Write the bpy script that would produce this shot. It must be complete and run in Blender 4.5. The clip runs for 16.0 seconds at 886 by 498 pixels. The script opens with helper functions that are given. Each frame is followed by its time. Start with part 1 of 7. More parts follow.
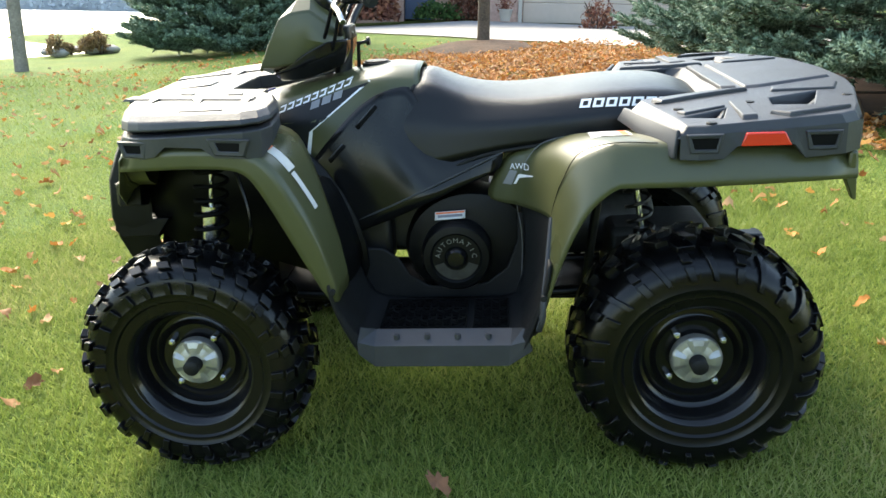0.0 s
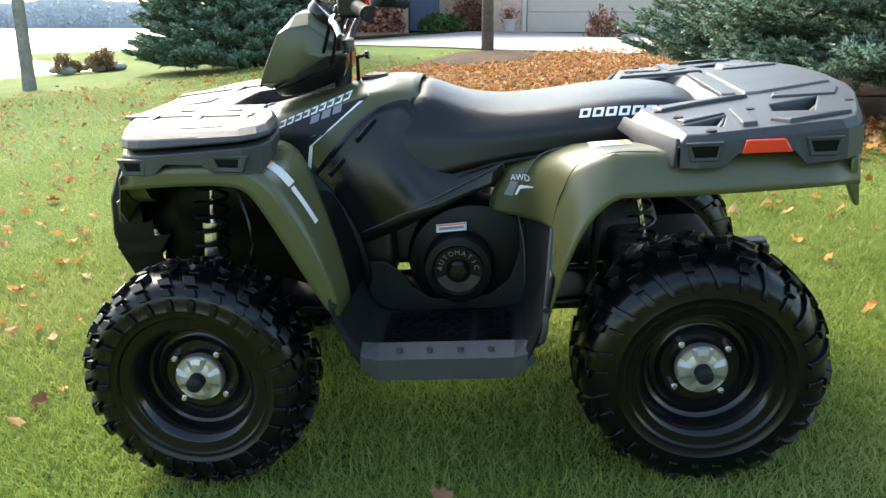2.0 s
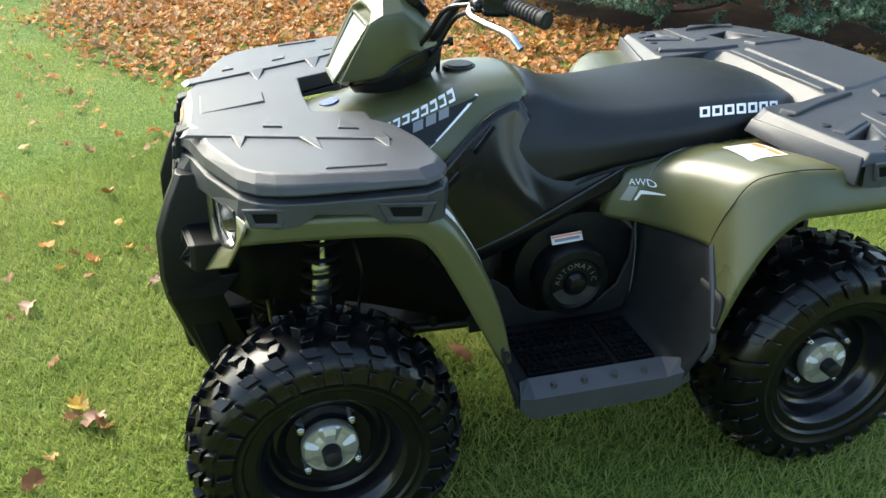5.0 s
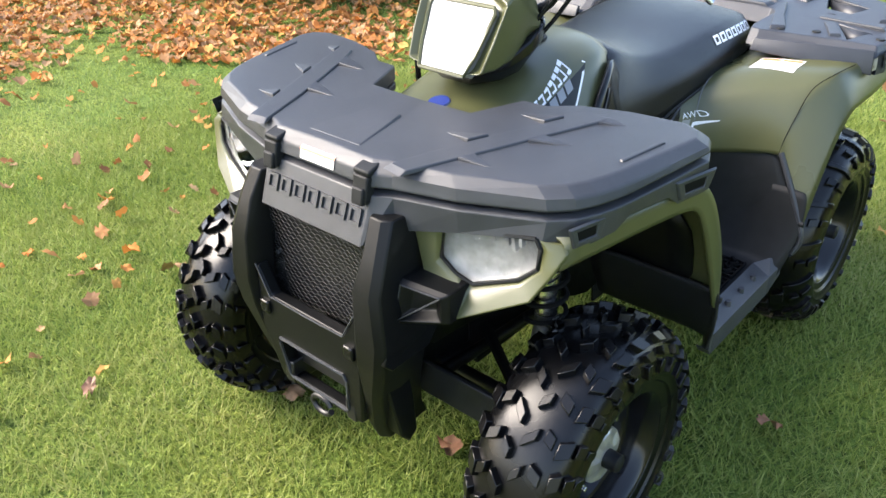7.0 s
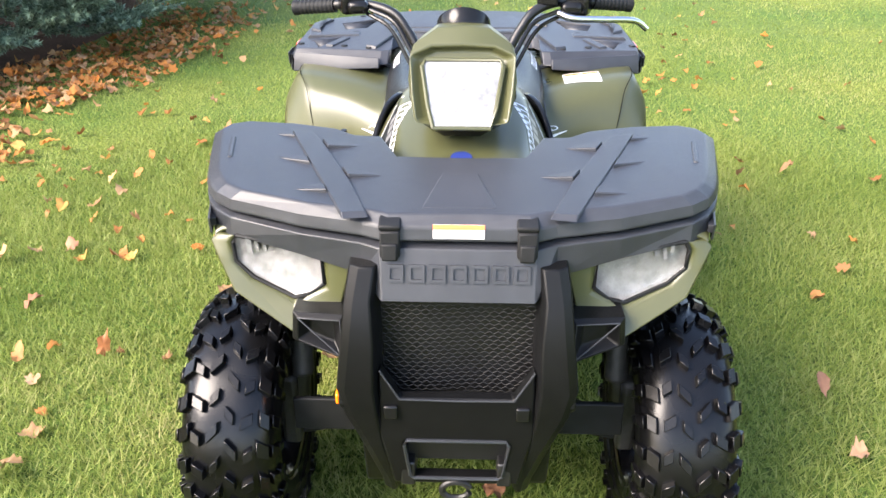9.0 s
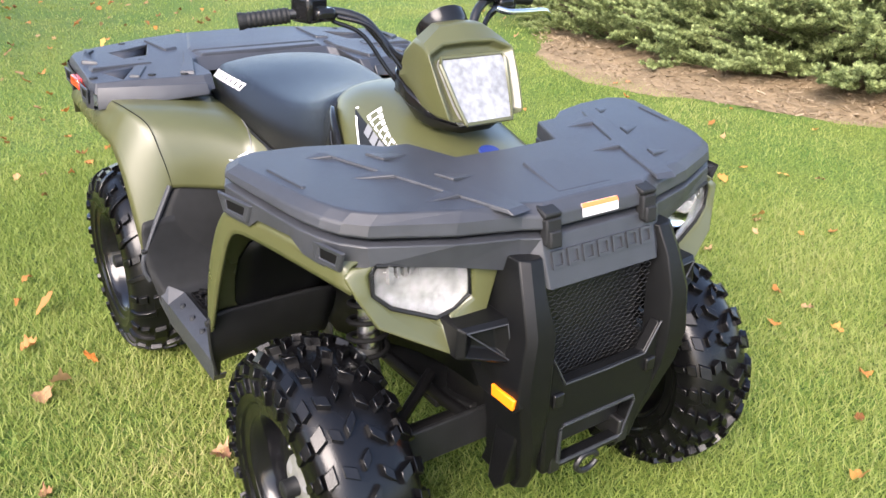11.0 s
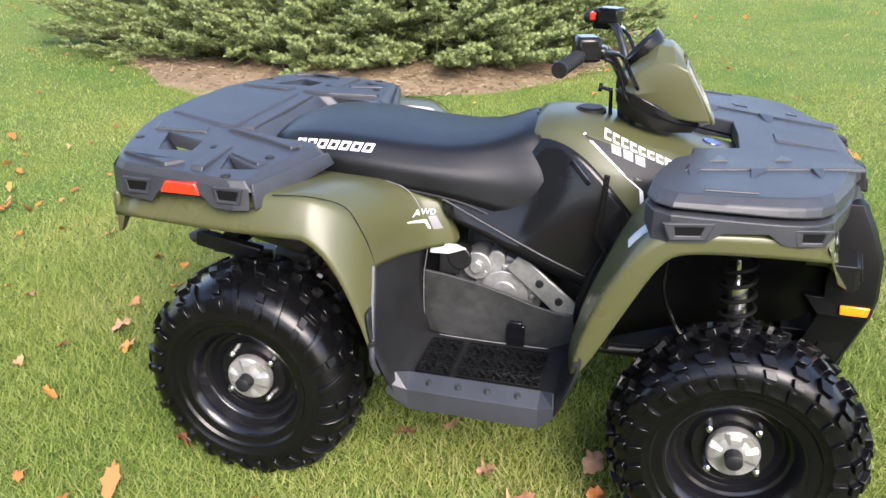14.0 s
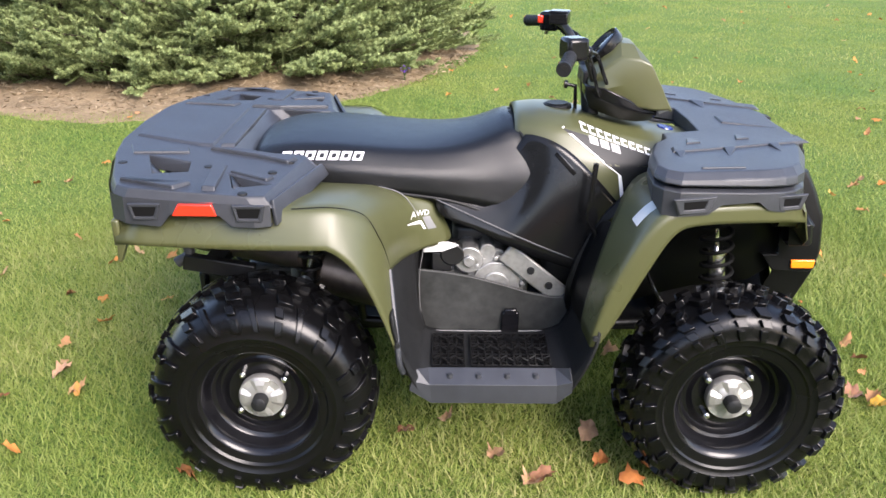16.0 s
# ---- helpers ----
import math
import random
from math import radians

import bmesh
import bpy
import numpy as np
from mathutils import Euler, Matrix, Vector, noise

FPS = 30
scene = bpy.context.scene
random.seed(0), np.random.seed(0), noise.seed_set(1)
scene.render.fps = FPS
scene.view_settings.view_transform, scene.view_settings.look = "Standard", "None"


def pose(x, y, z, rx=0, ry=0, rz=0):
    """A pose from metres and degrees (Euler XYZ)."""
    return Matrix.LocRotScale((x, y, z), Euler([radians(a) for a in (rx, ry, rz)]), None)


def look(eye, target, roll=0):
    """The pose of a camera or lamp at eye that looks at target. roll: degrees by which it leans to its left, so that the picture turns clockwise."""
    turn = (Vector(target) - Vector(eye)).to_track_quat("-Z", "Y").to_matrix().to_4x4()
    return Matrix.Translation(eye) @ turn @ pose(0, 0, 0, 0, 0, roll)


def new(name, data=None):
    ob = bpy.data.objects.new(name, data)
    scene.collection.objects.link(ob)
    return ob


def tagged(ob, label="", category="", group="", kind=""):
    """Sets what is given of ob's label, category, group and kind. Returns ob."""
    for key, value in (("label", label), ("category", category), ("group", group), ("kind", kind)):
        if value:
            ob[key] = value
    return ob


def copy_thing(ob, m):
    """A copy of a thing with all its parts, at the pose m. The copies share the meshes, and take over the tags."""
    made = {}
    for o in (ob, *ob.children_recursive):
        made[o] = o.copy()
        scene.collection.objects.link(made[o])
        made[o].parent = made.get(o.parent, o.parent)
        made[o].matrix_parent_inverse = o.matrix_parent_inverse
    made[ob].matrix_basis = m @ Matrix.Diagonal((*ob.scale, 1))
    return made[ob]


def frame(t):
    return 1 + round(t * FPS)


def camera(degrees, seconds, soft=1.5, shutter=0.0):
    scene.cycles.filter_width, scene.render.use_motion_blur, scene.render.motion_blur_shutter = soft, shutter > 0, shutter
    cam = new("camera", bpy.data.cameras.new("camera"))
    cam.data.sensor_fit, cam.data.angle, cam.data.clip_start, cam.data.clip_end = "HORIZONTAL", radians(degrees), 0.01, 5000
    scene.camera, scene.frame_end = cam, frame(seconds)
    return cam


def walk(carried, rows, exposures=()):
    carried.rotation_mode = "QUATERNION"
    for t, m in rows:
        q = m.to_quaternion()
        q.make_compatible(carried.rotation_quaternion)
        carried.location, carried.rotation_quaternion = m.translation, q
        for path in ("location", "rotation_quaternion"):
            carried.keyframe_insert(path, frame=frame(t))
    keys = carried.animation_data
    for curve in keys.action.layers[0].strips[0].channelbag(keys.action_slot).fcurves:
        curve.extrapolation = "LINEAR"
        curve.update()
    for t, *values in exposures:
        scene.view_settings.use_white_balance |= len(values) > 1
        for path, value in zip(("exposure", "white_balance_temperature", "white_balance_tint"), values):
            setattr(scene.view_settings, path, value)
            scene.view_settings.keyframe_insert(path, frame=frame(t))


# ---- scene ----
cam = camera(56.8, 16.0)
PATH = [
    (0, (-0.183, 2.414, 1.274), (-0.02, 0.536, 0.605), -2.6),
    (0.5, (-0.2, 2.416, 1.273), (-0.021, 0.523, 0.654), -3.5),
    (1, (-0.203, 2.409, 1.289), (0.01, 0.518, 0.674), -3.9),
    (1.5, (-0.202, 2.406, 1.273), (-0.001, 0.522, 0.631), -3.8),
    (2, (-0.201, 2.404, 1.276), (-0.018, 0.52, 0.632), -3.7),
    (2.5, (-0.205, 2.404, 1.298), (-0.023, 0.511, 0.68), -3.8),
    (3, (-0.15, 2.41, 1.37), (0.004, 0.556, 0.637), -2.3),
    (3.5, (-0.062, 2.387, 1.508), (0.033, 0.56, 0.7), -2.0),
    (4, (0.028, 2.237, 1.562), (0.116, 0.423, 0.724), -2.8),
    (4.5, (0.457, 2.103, 1.504), (0.255, 0.305, 0.652), 2.6),
    (5, (0.784, 1.967, 1.543), (0.306, 0.26, 0.617), 0.4),
    (5.2, (0.9, 1.911, 1.55), (0.371, 0.224, 0.61), 1.2),
    (7.3, (1.918, 0.98, 1.552), (0.512, -0.019, 0.54), -0.7),
    (7.5, (1.991, 0.878, 1.564), (0.515, -0.023, 0.557), -0.4),
    (8, (2.225, 0.6, 1.576), (0.572, 0.047, 0.595), -1.6),
    (8.5, (2.276, 0.322, 1.568), (0.536, 0.041, 0.622), -0.4),
    (9, (2.242, 0.016, 1.58), (0.465, -0.043, 0.665), 0.0),
    (9.2, (2.244, -0.091, 1.561), (0.477, 0.014, 0.629), 2.2),
    (11.3, (1.847, -1.267, 1.491), (0.422, -0.138, 0.654), 2.5),
    (11.5, (1.8, -1.369, 1.504), (0.415, -0.196, 0.666), 3.1),
    (12, (1.567, -1.614, 1.485), (0.303, -0.277, 0.699), 2.2),
    (12.5, (1.297, -1.853, 1.529), (0.206, -0.389, 0.713), 1.2),
    (13, (1.015, -2.142, 1.515), (0.163, -0.513, 0.728), 0.3),
    (13.5, (0.712, -2.226, 1.491), (-0.016, -0.534, 0.714), -0.8),
    (14, (0.374, -2.294, 1.542), (-0.094, -0.519, 0.748), 0.4),
    (14.5, (0.059, -2.396, 1.559), (-0.089, -0.585, 0.723), -1.7),
    (15, (-0.083, -2.438, 1.556), (-0.133, -0.607, 0.752), 0.9),
    (15.5, (-0.113, -2.453, 1.54), (-0.144, -0.609, 0.766), 0.1),
    (16, (-0.128, -2.456, 1.559), (-0.144, -0.615, 0.778), 0.1),
]
walk(cam, [(t, look(eye, target, roll)) for t, eye, target, roll in PATH],
     exposures=[(0, 2.22, 7250, 4), (3, 2.12, 7100, 5), (3.5, 2.06, 7120, 4), (5, 2.12, 7000, 2), (7.3, 2.36, 6950, 14), (9.2, 2.40, 6980, 16), (11.3, 2.07, 6700, 18), (16, 1.90, 6550, 18)])

# ---- light ----
SUN_FROM = Vector((0.41, -0.62, 0.60)).normalized()
elev = math.asin(SUN_FROM.z)
world = bpy.data.worlds.new("sky")
scene.world = world
world.use_nodes = True
wn = world.node_tree
sky = wn.nodes.new("ShaderNodeTexSky")
sky.sky_type, sky.sun_disc = "NISHITA", False
sky.sun_elevation, sky.sun_rotation = elev, math.atan2(SUN_FROM.x, SUN_FROM.y)
sky.air_density, sky.dust_density, sky.ozone_density = 1.0, 1.6, 1.0
wn.links.new(sky.outputs[0], wn.nodes["Background"].inputs[0])
wn.nodes["Background"].inputs[1].default_value = 0.150
sun = new("sun", bpy.data.lights.new("sun", "SUN"))
sun.data.energy, sun.data.angle, sun.data.color = 2.25, radians(36.0), (1.0, 0.95, 0.88)
sun.matrix_world = look(SUN_FROM * 30, (0, 0, 0))


# ---- materials ----
def material(name, colour, rough=0.5, metal=0.0, grain=0.0, scale=40.0, bump=0.0, bscale=300.0, vary=0.0, coat=0.0, spec=0.5, rvary=0.1):
    """A surface with colour variation at two scales, uneven gloss and fine relief."""
    m = bpy.data.materials.new(name)
    m.use_nodes = True
    nt = m.node_tree
    b = nt.nodes["Principled BSDF"]
    b.inputs["Roughness"].default_value, b.inputs["Metallic"].default_value = rough, metal
    b.inputs["Coat Weight"].default_value = coat
    b.inputs["Specular IOR Level"].default_value = spec
    co = nt.nodes.new("ShaderNodeTexCoord")
    big = nt.nodes.new("ShaderNodeTexNoise")
    big.inputs["Scale"].default_value, big.inputs["Detail"].default_value = scale / 8, 4
    fine = nt.nodes.new("ShaderNodeTexNoise")
    fine.inputs["Scale"].default_value, fine.inputs["Detail"].default_value = scale, 6
    for n in (big, fine):
        nt.links.new(co.outputs["Object"], n.inputs["Vector"])
    mix = nt.nodes.new("ShaderNodeMath")
    mix.operation = "ADD"
    nt.links.new(big.outputs["Fac"], mix.inputs[0])
    nt.links.new(fine.outputs["Fac"], mix.inputs[1])
    ramp = nt.nodes.new("ShaderNodeMapRange")
    ramp.inputs[1].default_value, ramp.inputs[2].default_value = 0.6, 1.4
    ramp.inputs[3].default_value, ramp.inputs[4].default_value = 1 - grain, 1 + grain
    nt.links.new(mix.outputs[0], ramp.inputs[0])
    tone = ramp.outputs[0]
    if vary:
        info = nt.nodes.new("ShaderNodeObjectInfo")
        vr = nt.nodes.new("ShaderNodeMapRange")
        vr.inputs[3].default_value, vr.inputs[4].default_value = 1 - vary, 1 + vary
        nt.links.new(info.outputs["Random"], vr.inputs[0])
        mul = nt.nodes.new("ShaderNodeMath")
        mul.operation = "MULTIPLY"
        nt.links.new(tone, mul.inputs[0])
        nt.links.new(vr.outputs[0], mul.inputs[1])
        tone = mul.outputs[0]
    col = nt.nodes.new("ShaderNodeVectorMath")
    col.operation = "SCALE"
    col.inputs[0].default_value = colour
    nt.links.new(tone, col.inputs["Scale"])
    nt.links.new(col.outputs[0], b.inputs["Base Color"])
    if rvary:
        rr = nt.nodes.new("ShaderNodeMapRange")
        rr.inputs[1].default_value, rr.inputs[2].default_value = 0.3, 0.7
        rr.inputs[3].default_value, rr.inputs[4].default_value = rough * (1 - rvary), min(1, rough * (1 + rvary))
        nt.links.new(big.outputs["Fac"], rr.inputs[0])
        nt.links.new(rr.outputs[0], b.inputs["Roughness"])
    if bump:
        tex = nt.nodes.new("ShaderNodeTexNoise")
        tex.inputs["Scale"].default_value, tex.inputs["Detail"].default_value = bscale, 3
        nt.links.new(co.outputs["Object"], tex.inputs["Vector"])
        bp = nt.nodes.new("ShaderNodeBump")
        bp.inputs["Strength"].default_value, bp.inputs["Distance"].default_value = bump, 0.002
        nt.links.new(tex.outputs["Fac"], bp.inputs["Height"])
        nt.links.new(bp.outputs[0], b.inputs["Normal"])
    return m


def island_material(name, colours, rough=0.6, trans=0.0, noise_scale=0.0):
    """Many small pieces in one mesh, each with its own colour out of a few."""
    m = bpy.data.materials.new(name)
    m.use_nodes = True
    nt = m.node_tree
    b = nt.nodes["Principled BSDF"]
    b.inputs["Roughness"].default_value, b.inputs["Specular IOR Level"].default_value = rough, 0.2
    geo = nt.nodes.new("ShaderNodeNewGeometry")
    ramp = nt.nodes.new("ShaderNodeValToRGB")
    while len(ramp.color_ramp.elements) < len(colours):
        ramp.color_ramp.elements.new(0.5)
    for i, (e, c) in enumerate(zip(ramp.color_ramp.elements, colours)):
        e.position, e.color = i / (len(colours) - 1), (*c, 1)
    src = geo.outputs["Random Per Island"]
    if noise_scale:
        co = nt.nodes.new("ShaderNodeTexCoord")
        nz = nt.nodes.new("ShaderNodeTexNoise")
        nz.inputs["Scale"].default_value, nz.inputs["Detail"].default_value = noise_scale, 3
        nt.links.new(co.outputs["Object"], nz.inputs["Vector"])
        mx = nt.nodes.new("ShaderNodeMath")
        mx.operation = "MULTIPLY_ADD"
        mx.inputs[1].default_value, mx.inputs[2].default_value = 0.5, -0.29
        nt.links.new(src, mx.inputs[0])
        ad = nt.nodes.new("ShaderNodeMath")
        ad.operation = "MULTIPLY_ADD"
        ad.inputs[1].default_value = 1.1
        nt.links.new(nz.outputs["Fac"], ad.inputs[0])
        nt.links.new(mx.outputs[0], ad.inputs[2])
        src = ad.outputs[0]
    nt.links.new(src, ramp.inputs["Fac"])
    nt.links.new(ramp.outputs[0], b.inputs["Base Color"])
    if trans:
        out = nt.nodes["Material Output"]
        tr = nt.nodes.new("ShaderNodeBsdfTranslucent")
        mixs = nt.nodes.new("ShaderNodeMixShader")
        mixs.inputs[0].default_value = trans
        nt.links.new(ramp.outputs[0], tr.inputs[0])
        nt.links.new(b.outputs[0], mixs.inputs[1])
        nt.links.new(tr.outputs[0], mixs.inputs[2])
        nt.links.new(mixs.outputs[0], out.inputs[0])
    return m


def clear(name, colour=(1, 1, 1), rough=0.03):
    m = bpy.data.materials.new(name)
    m.use_nodes = True
    b = m.node_tree.nodes["Principled BSDF"]
    b.inputs["Base Color"].default_value = (*colour, 1)
    b.inputs["Transmission Weight"].default_value, b.inputs["Roughness"].default_value, b.inputs["IOR"].default_value = 1, rough, 1.12
    return m


GREEN = material("green_plastic", (0.060, 0.063, 0.026), 0.33, grain=0.05, scale=25, bump=0.02, bscale=180, rvary=0.25)
GREY = material("rack_plastic", (0.025, 0.027, 0.032), 0.44, grain=0.24, scale=22, bump=0.25, bscale=900, rvary=0.15, spec=0.5)
BLACK = material("black_plastic", (0.0065, 0.0066, 0.007), 0.17, spec=0.27, grain=0.2, scale=30, bump=0.05, bscale=500, rvary=0.3)
MATT = material("matt_black_plastic", (0.012, 0.0125, 0.013), 0.50, spec=0.18, grain=0.3, scale=30, bump=0.25, bscale=700, rvary=0.2)
VINYL = material("seat_vinyl", (0.005, 0.0053, 0.006), 0.32, spec=0.36, grain=0.15, scale=20, bump=0.35, bscale=650, rvary=0.12)
RUBBER = material("tyre_rubber", (0.0028, 0.0028, 0.0032), 0.27, spec=0.30, grain=0.3, scale=25, bump=0.07, bscale=350, rvary=0.3)
RIM = material("black_paint", (0.005, 0.005, 0.006), 0.20, grain=0.2, scale=20, coat=0.15, spec=0.3, rvary=0.3)
ALU = material("cast_aluminium", (0.33, 0.33, 0.32), 0.48, 0.75, grain=0.25, scale=60, bump=0.3, bscale=250, rvary=0.25)
HUB = material("hub_casting", (0.40, 0.395, 0.38), 0.42, 0.7, grain=0.22, scale=40, bump=0.2, bscale=200, rvary=0.25)
STEEL = material("bright_steel", (0.62, 0.62, 0.62), 0.25, 1.0, grain=0.1, scale=60)
CHASSIS = material("chassis_paint", (0.006, 0.006, 0.0065), 0.42, grain=0.3, scale=30, bump=0.1, bscale=200)
DARKCAST = material("dark_casting", (0.05, 0.05, 0.048), 0.5, 0.4, grain=0.4, scale=40, bump=0.3, bscale=200)
WHITE = material("white_print", (0.72, 0.72, 0.72), 0.4, grain=0.04)
SILVER = material("silver_print", (0.20, 0.203, 0.206), 0.35, 0.3, grain=0.08)
DECAL = material("decal_black", (0.010, 0.011, 0.012), 0.45, grain=0.2, spec=0.25)
ORANGE_PRINT = material("orange_print", (0.75, 0.16, 0.04), 0.45, grain=0.05)
PAPER = material("label_print", (0.58, 0.58, 0.56), 0.4, grain=0.08, scale=90)
INK = material("grey_ink", (0.16, 0.16, 0.17), 0.5)
RED = material("red_lens", (0.62, 0.030, 0.012), 0.18, grain=0.06, scale=200, bump=0.3, bscale=260, coat=0.5)
AMBER = material("amber_reflector", (0.85, 0.22, 0.01), 0.18, grain=0.06, scale=200, bump=0.3, bscale=260, coat=0.5)
CHROME = material("lamp_reflector", (0.20, 0.205, 0.21), 0.30, 0.25, grain=0.45, scale=50, bump=0.6, bscale=70)
FROST = material("lamp_lens_frosted", (0.23, 0.235, 0.24), 0.36, 0.1, grain=0.5, scale=60, coat=0.0, bump=0.3, bscale=60)
BUMPER = material("bumper_plastic", (0.0045, 0.0047, 0.005), 0.36, spec=0.18, grain=0.3, scale=30, bump=0.2, bscale=600)
DUSTY = material("dusty_plastic", (0.021, 0.022, 0.021), 0.50, spec=0.3, grain=0.7, scale=36, bump=0.25, bscale=600, rvary=0.35)
DULL = material("dull_black_mesh", (0.004, 0.004, 0.004), 0.7, spec=0.1)
EDGE = material("pale_plastic_edge", (0.11, 0.11, 0.11), 0.4, grain=0.2)
BLUE = material("blue_badge", (0.02, 0.035, 0.16), 0.25)
GLASS = clear("lamp_glass")
TARNISH = material("exhaust_metal", (0.16, 0.13, 0.11), 0.45, 0.8, grain=0.4, scale=30)


# ---- mesh helpers ----
def part(name, bm, mat, parent=None, label="", bevel=0.0, seg=2, sub=0, solid=0.0, smooth=True, angle=40):
    """Links a bmesh as one mesh object, under parent if one is given."""
    bmesh.ops.recalc_face_normals(bm, faces=bm.faces)
    me = bpy.data.meshes.new(name)
    bm.to_mesh(me)
    bm.free()
    me.polygons.foreach_set("use_smooth", [smooth] * len(me.polygons))
    if smooth and not sub:
        me.set_sharp_from_angle(angle=radians(angle))
    me.materials.append(mat)
    ob = new(name, me)
    ob.parent = parent
    if label:
        ob["label"] = label
    if sub:
        md = ob.modifiers.new("smooth", "SUBSURF")
        md.levels = md.render_levels = sub
    if solid:
        md = ob.modifiers.new("thick", "SOLIDIFY")
        md.thickness, md.offset = solid, 0
    if bevel:
        md = ob.modifiers.new("edge", "BEVEL")
        md.width, md.segments, md.limit_method, md.angle_limit = bevel, seg, "ANGLE", radians(35)
    return ob


def grid_mesh(rows, bm=None, closed=False):
    """A sheet of quads from rows of points; closed joins the ends of each row."""
    bm = bm or bmesh.new()
    vs = [[bm.verts.new(p) for p in r] for r in rows]
    n = len(rows[0])
    for a, b in zip(vs, vs[1:]):
        for i in range(n if closed else n - 1):
            j = (i + 1) % n
            bm.faces.new((a[i], a[j], b[j], b[i]))
    return bm, vs


def cage(name, rows, mat, parent, label="", s=1, crows=(), ccols=(), sub=2, solid=0.007, crease=0.85):
    """A smooth moulded panel over a net of points; s = -1 mirrors it; crows, ccols: lines of the net that stay sharp."""
    rows = [[(x, y * s, z) for x, y, z in r] for r in rows]
    bm, vs = grid_mesh(rows)
    lay = bm.edges.layers.float.get("crease_edge") or bm.edges.layers.float.new("crease_edge")
    at = {}
    for i, r in enumerate(vs):
        for j, v in enumerate(r):
            at[v] = (i, j)
    for e in bm.edges:
        (i, j), (k, l) = at[e.verts[0]], at[e.verts[1]]
        if (i == k and i in crows) or (j == l and j in ccols):
            e[lay] = crease
    return part(name, bm, mat, parent, label, sub=sub, solid=solid)


def loops_mesh(outline, holes, place0, place1):
    """A plate: an outline with holes, from place0(u, v) to place1(u, v)."""
    bm = bmesh.new()
    sides = []
    for place in (place0, place1):
        edges, rings = [], []
        for loop in (outline, *holes):
            ring = [bm.verts.new(place(*p)) for p in loop]
            rings.append(ring)
            edges += [bm.edges.new((ring[i], ring[(i + 1) % len(ring)])) for i in range(len(ring))]
        if holes:
            bmesh.ops.triangle_fill(bm, use_beauty=True, edges=edges)
        else:
            bm.faces.new(rings[0])
        sides.append(rings)
    for ra, rb in zip(*sides):
        for i in range(len(ra)):
            j = (i + 1) % len(ra)
            bm.faces.new((ra[i], ra[j], rb[j], rb[i]))
    return bm


def plate(outline, axis, a, b, holes=(), s=1):
    """An outline in the two other axes, from a to b along the axis."""
    def place(h):
        if axis == "y":
            return lambda u, v: (u, h * s, v)
        if axis == "x":
            return lambda u, v: (h, u, v)
        return lambda u, v: (u, v * s, h)
    return loops_mesh(outline, list(holes), place(a), place(b))


def box(bm, c, size, turn=None):
    m = Matrix.Translation(c) @ (turn.to_4x4() if turn else Matrix()) @ Matrix.Diagonal((*size, 1))
    bmesh.ops.create_cube(bm, size=1, matrix=m)
    return bm


def rod(bm, a, b, r0, r1=None, seg=14):
    a, b = Vector(a), Vector(b)
    m = Matrix.Translation((a + b) / 2) @ (b - a).to_track_quat("Z", "Y").to_matrix().to_4x4()
    bmesh.ops.create_cone(bm, cap_ends=True, segments=seg, radius1=r0, radius2=r0 if r1 is None else r1, depth=(b - a).length, matrix=m)
    return bm


def spline(points, steps=8):
    """A smooth line through points."""
    p = [Vector(q) for q in points]
    p = [2 * p[0] - p[1], *p, 2 * p[-1] - p[-2]]
    out = []
    for i in range(1, len(p) - 2):
        for k in range(steps):
            t = k / steps
            out.append(0.5 * (2 * p[i] + (p[i + 1] - p[i - 1]) * t + (2 * p[i - 1] - 5 * p[i] + 4 * p[i + 1] - p[i + 2]) * t * t + (3 * p[i] - p[i - 1] - 3 * p[i + 1] + p[i + 2]) * t ** 3))
    out.append(p[-2])
    return out


def tube(bm, points, r, seg=10, steps=8, smooth=True):
    """A tube along points; r a radius or a function of 0..1."""
    pts = spline(points, steps) if smooth else [Vector(p) for p in points]
    rings = []
    ref = Vector((0.13, 0.21, 1)).normalized()
    for i, p in enumerate(pts):
        d = (pts[min(i + 1, len(pts) - 1)] - pts[max(i - 1, 0)]).normalized()
        u = d.cross(ref)
        u = u.normalized() if u.length > 0.05 else d.cross(Vector((1, 0, 0))).normalized()
        v = d.cross(u)
        rad = r(i / (len(pts) - 1)) if callable(r) else r
        rings.append([p + (u * math.cos(a) + v * math.sin(a)) * rad for a in (2 * math.pi * k / seg for k in range(seg))])
    _, vs = grid_mesh(rings, bm, True)
    bm.faces.new(vs[0])
    bm.faces.new(vs[-1])
    return bm


def lathe(bm, profile, centre=(0, 0, 0), seg=40, turn=None):
    """A profile of (radius, along) spun round the y axis."""
    m = turn or Matrix()
    rings = []
    for r, h in profile:
        rings.append([Vector(centre) + m.to_3x3() @ Vector((r * math.cos(a), h, r * math.sin(a))) for a in (2 * math.pi * k / seg for k in range(seg))])
    grid_mesh(rings, bm, True)
    bmesh.ops.remove_doubles(bm, verts=bm.verts, dist=1e-5)
    return bm


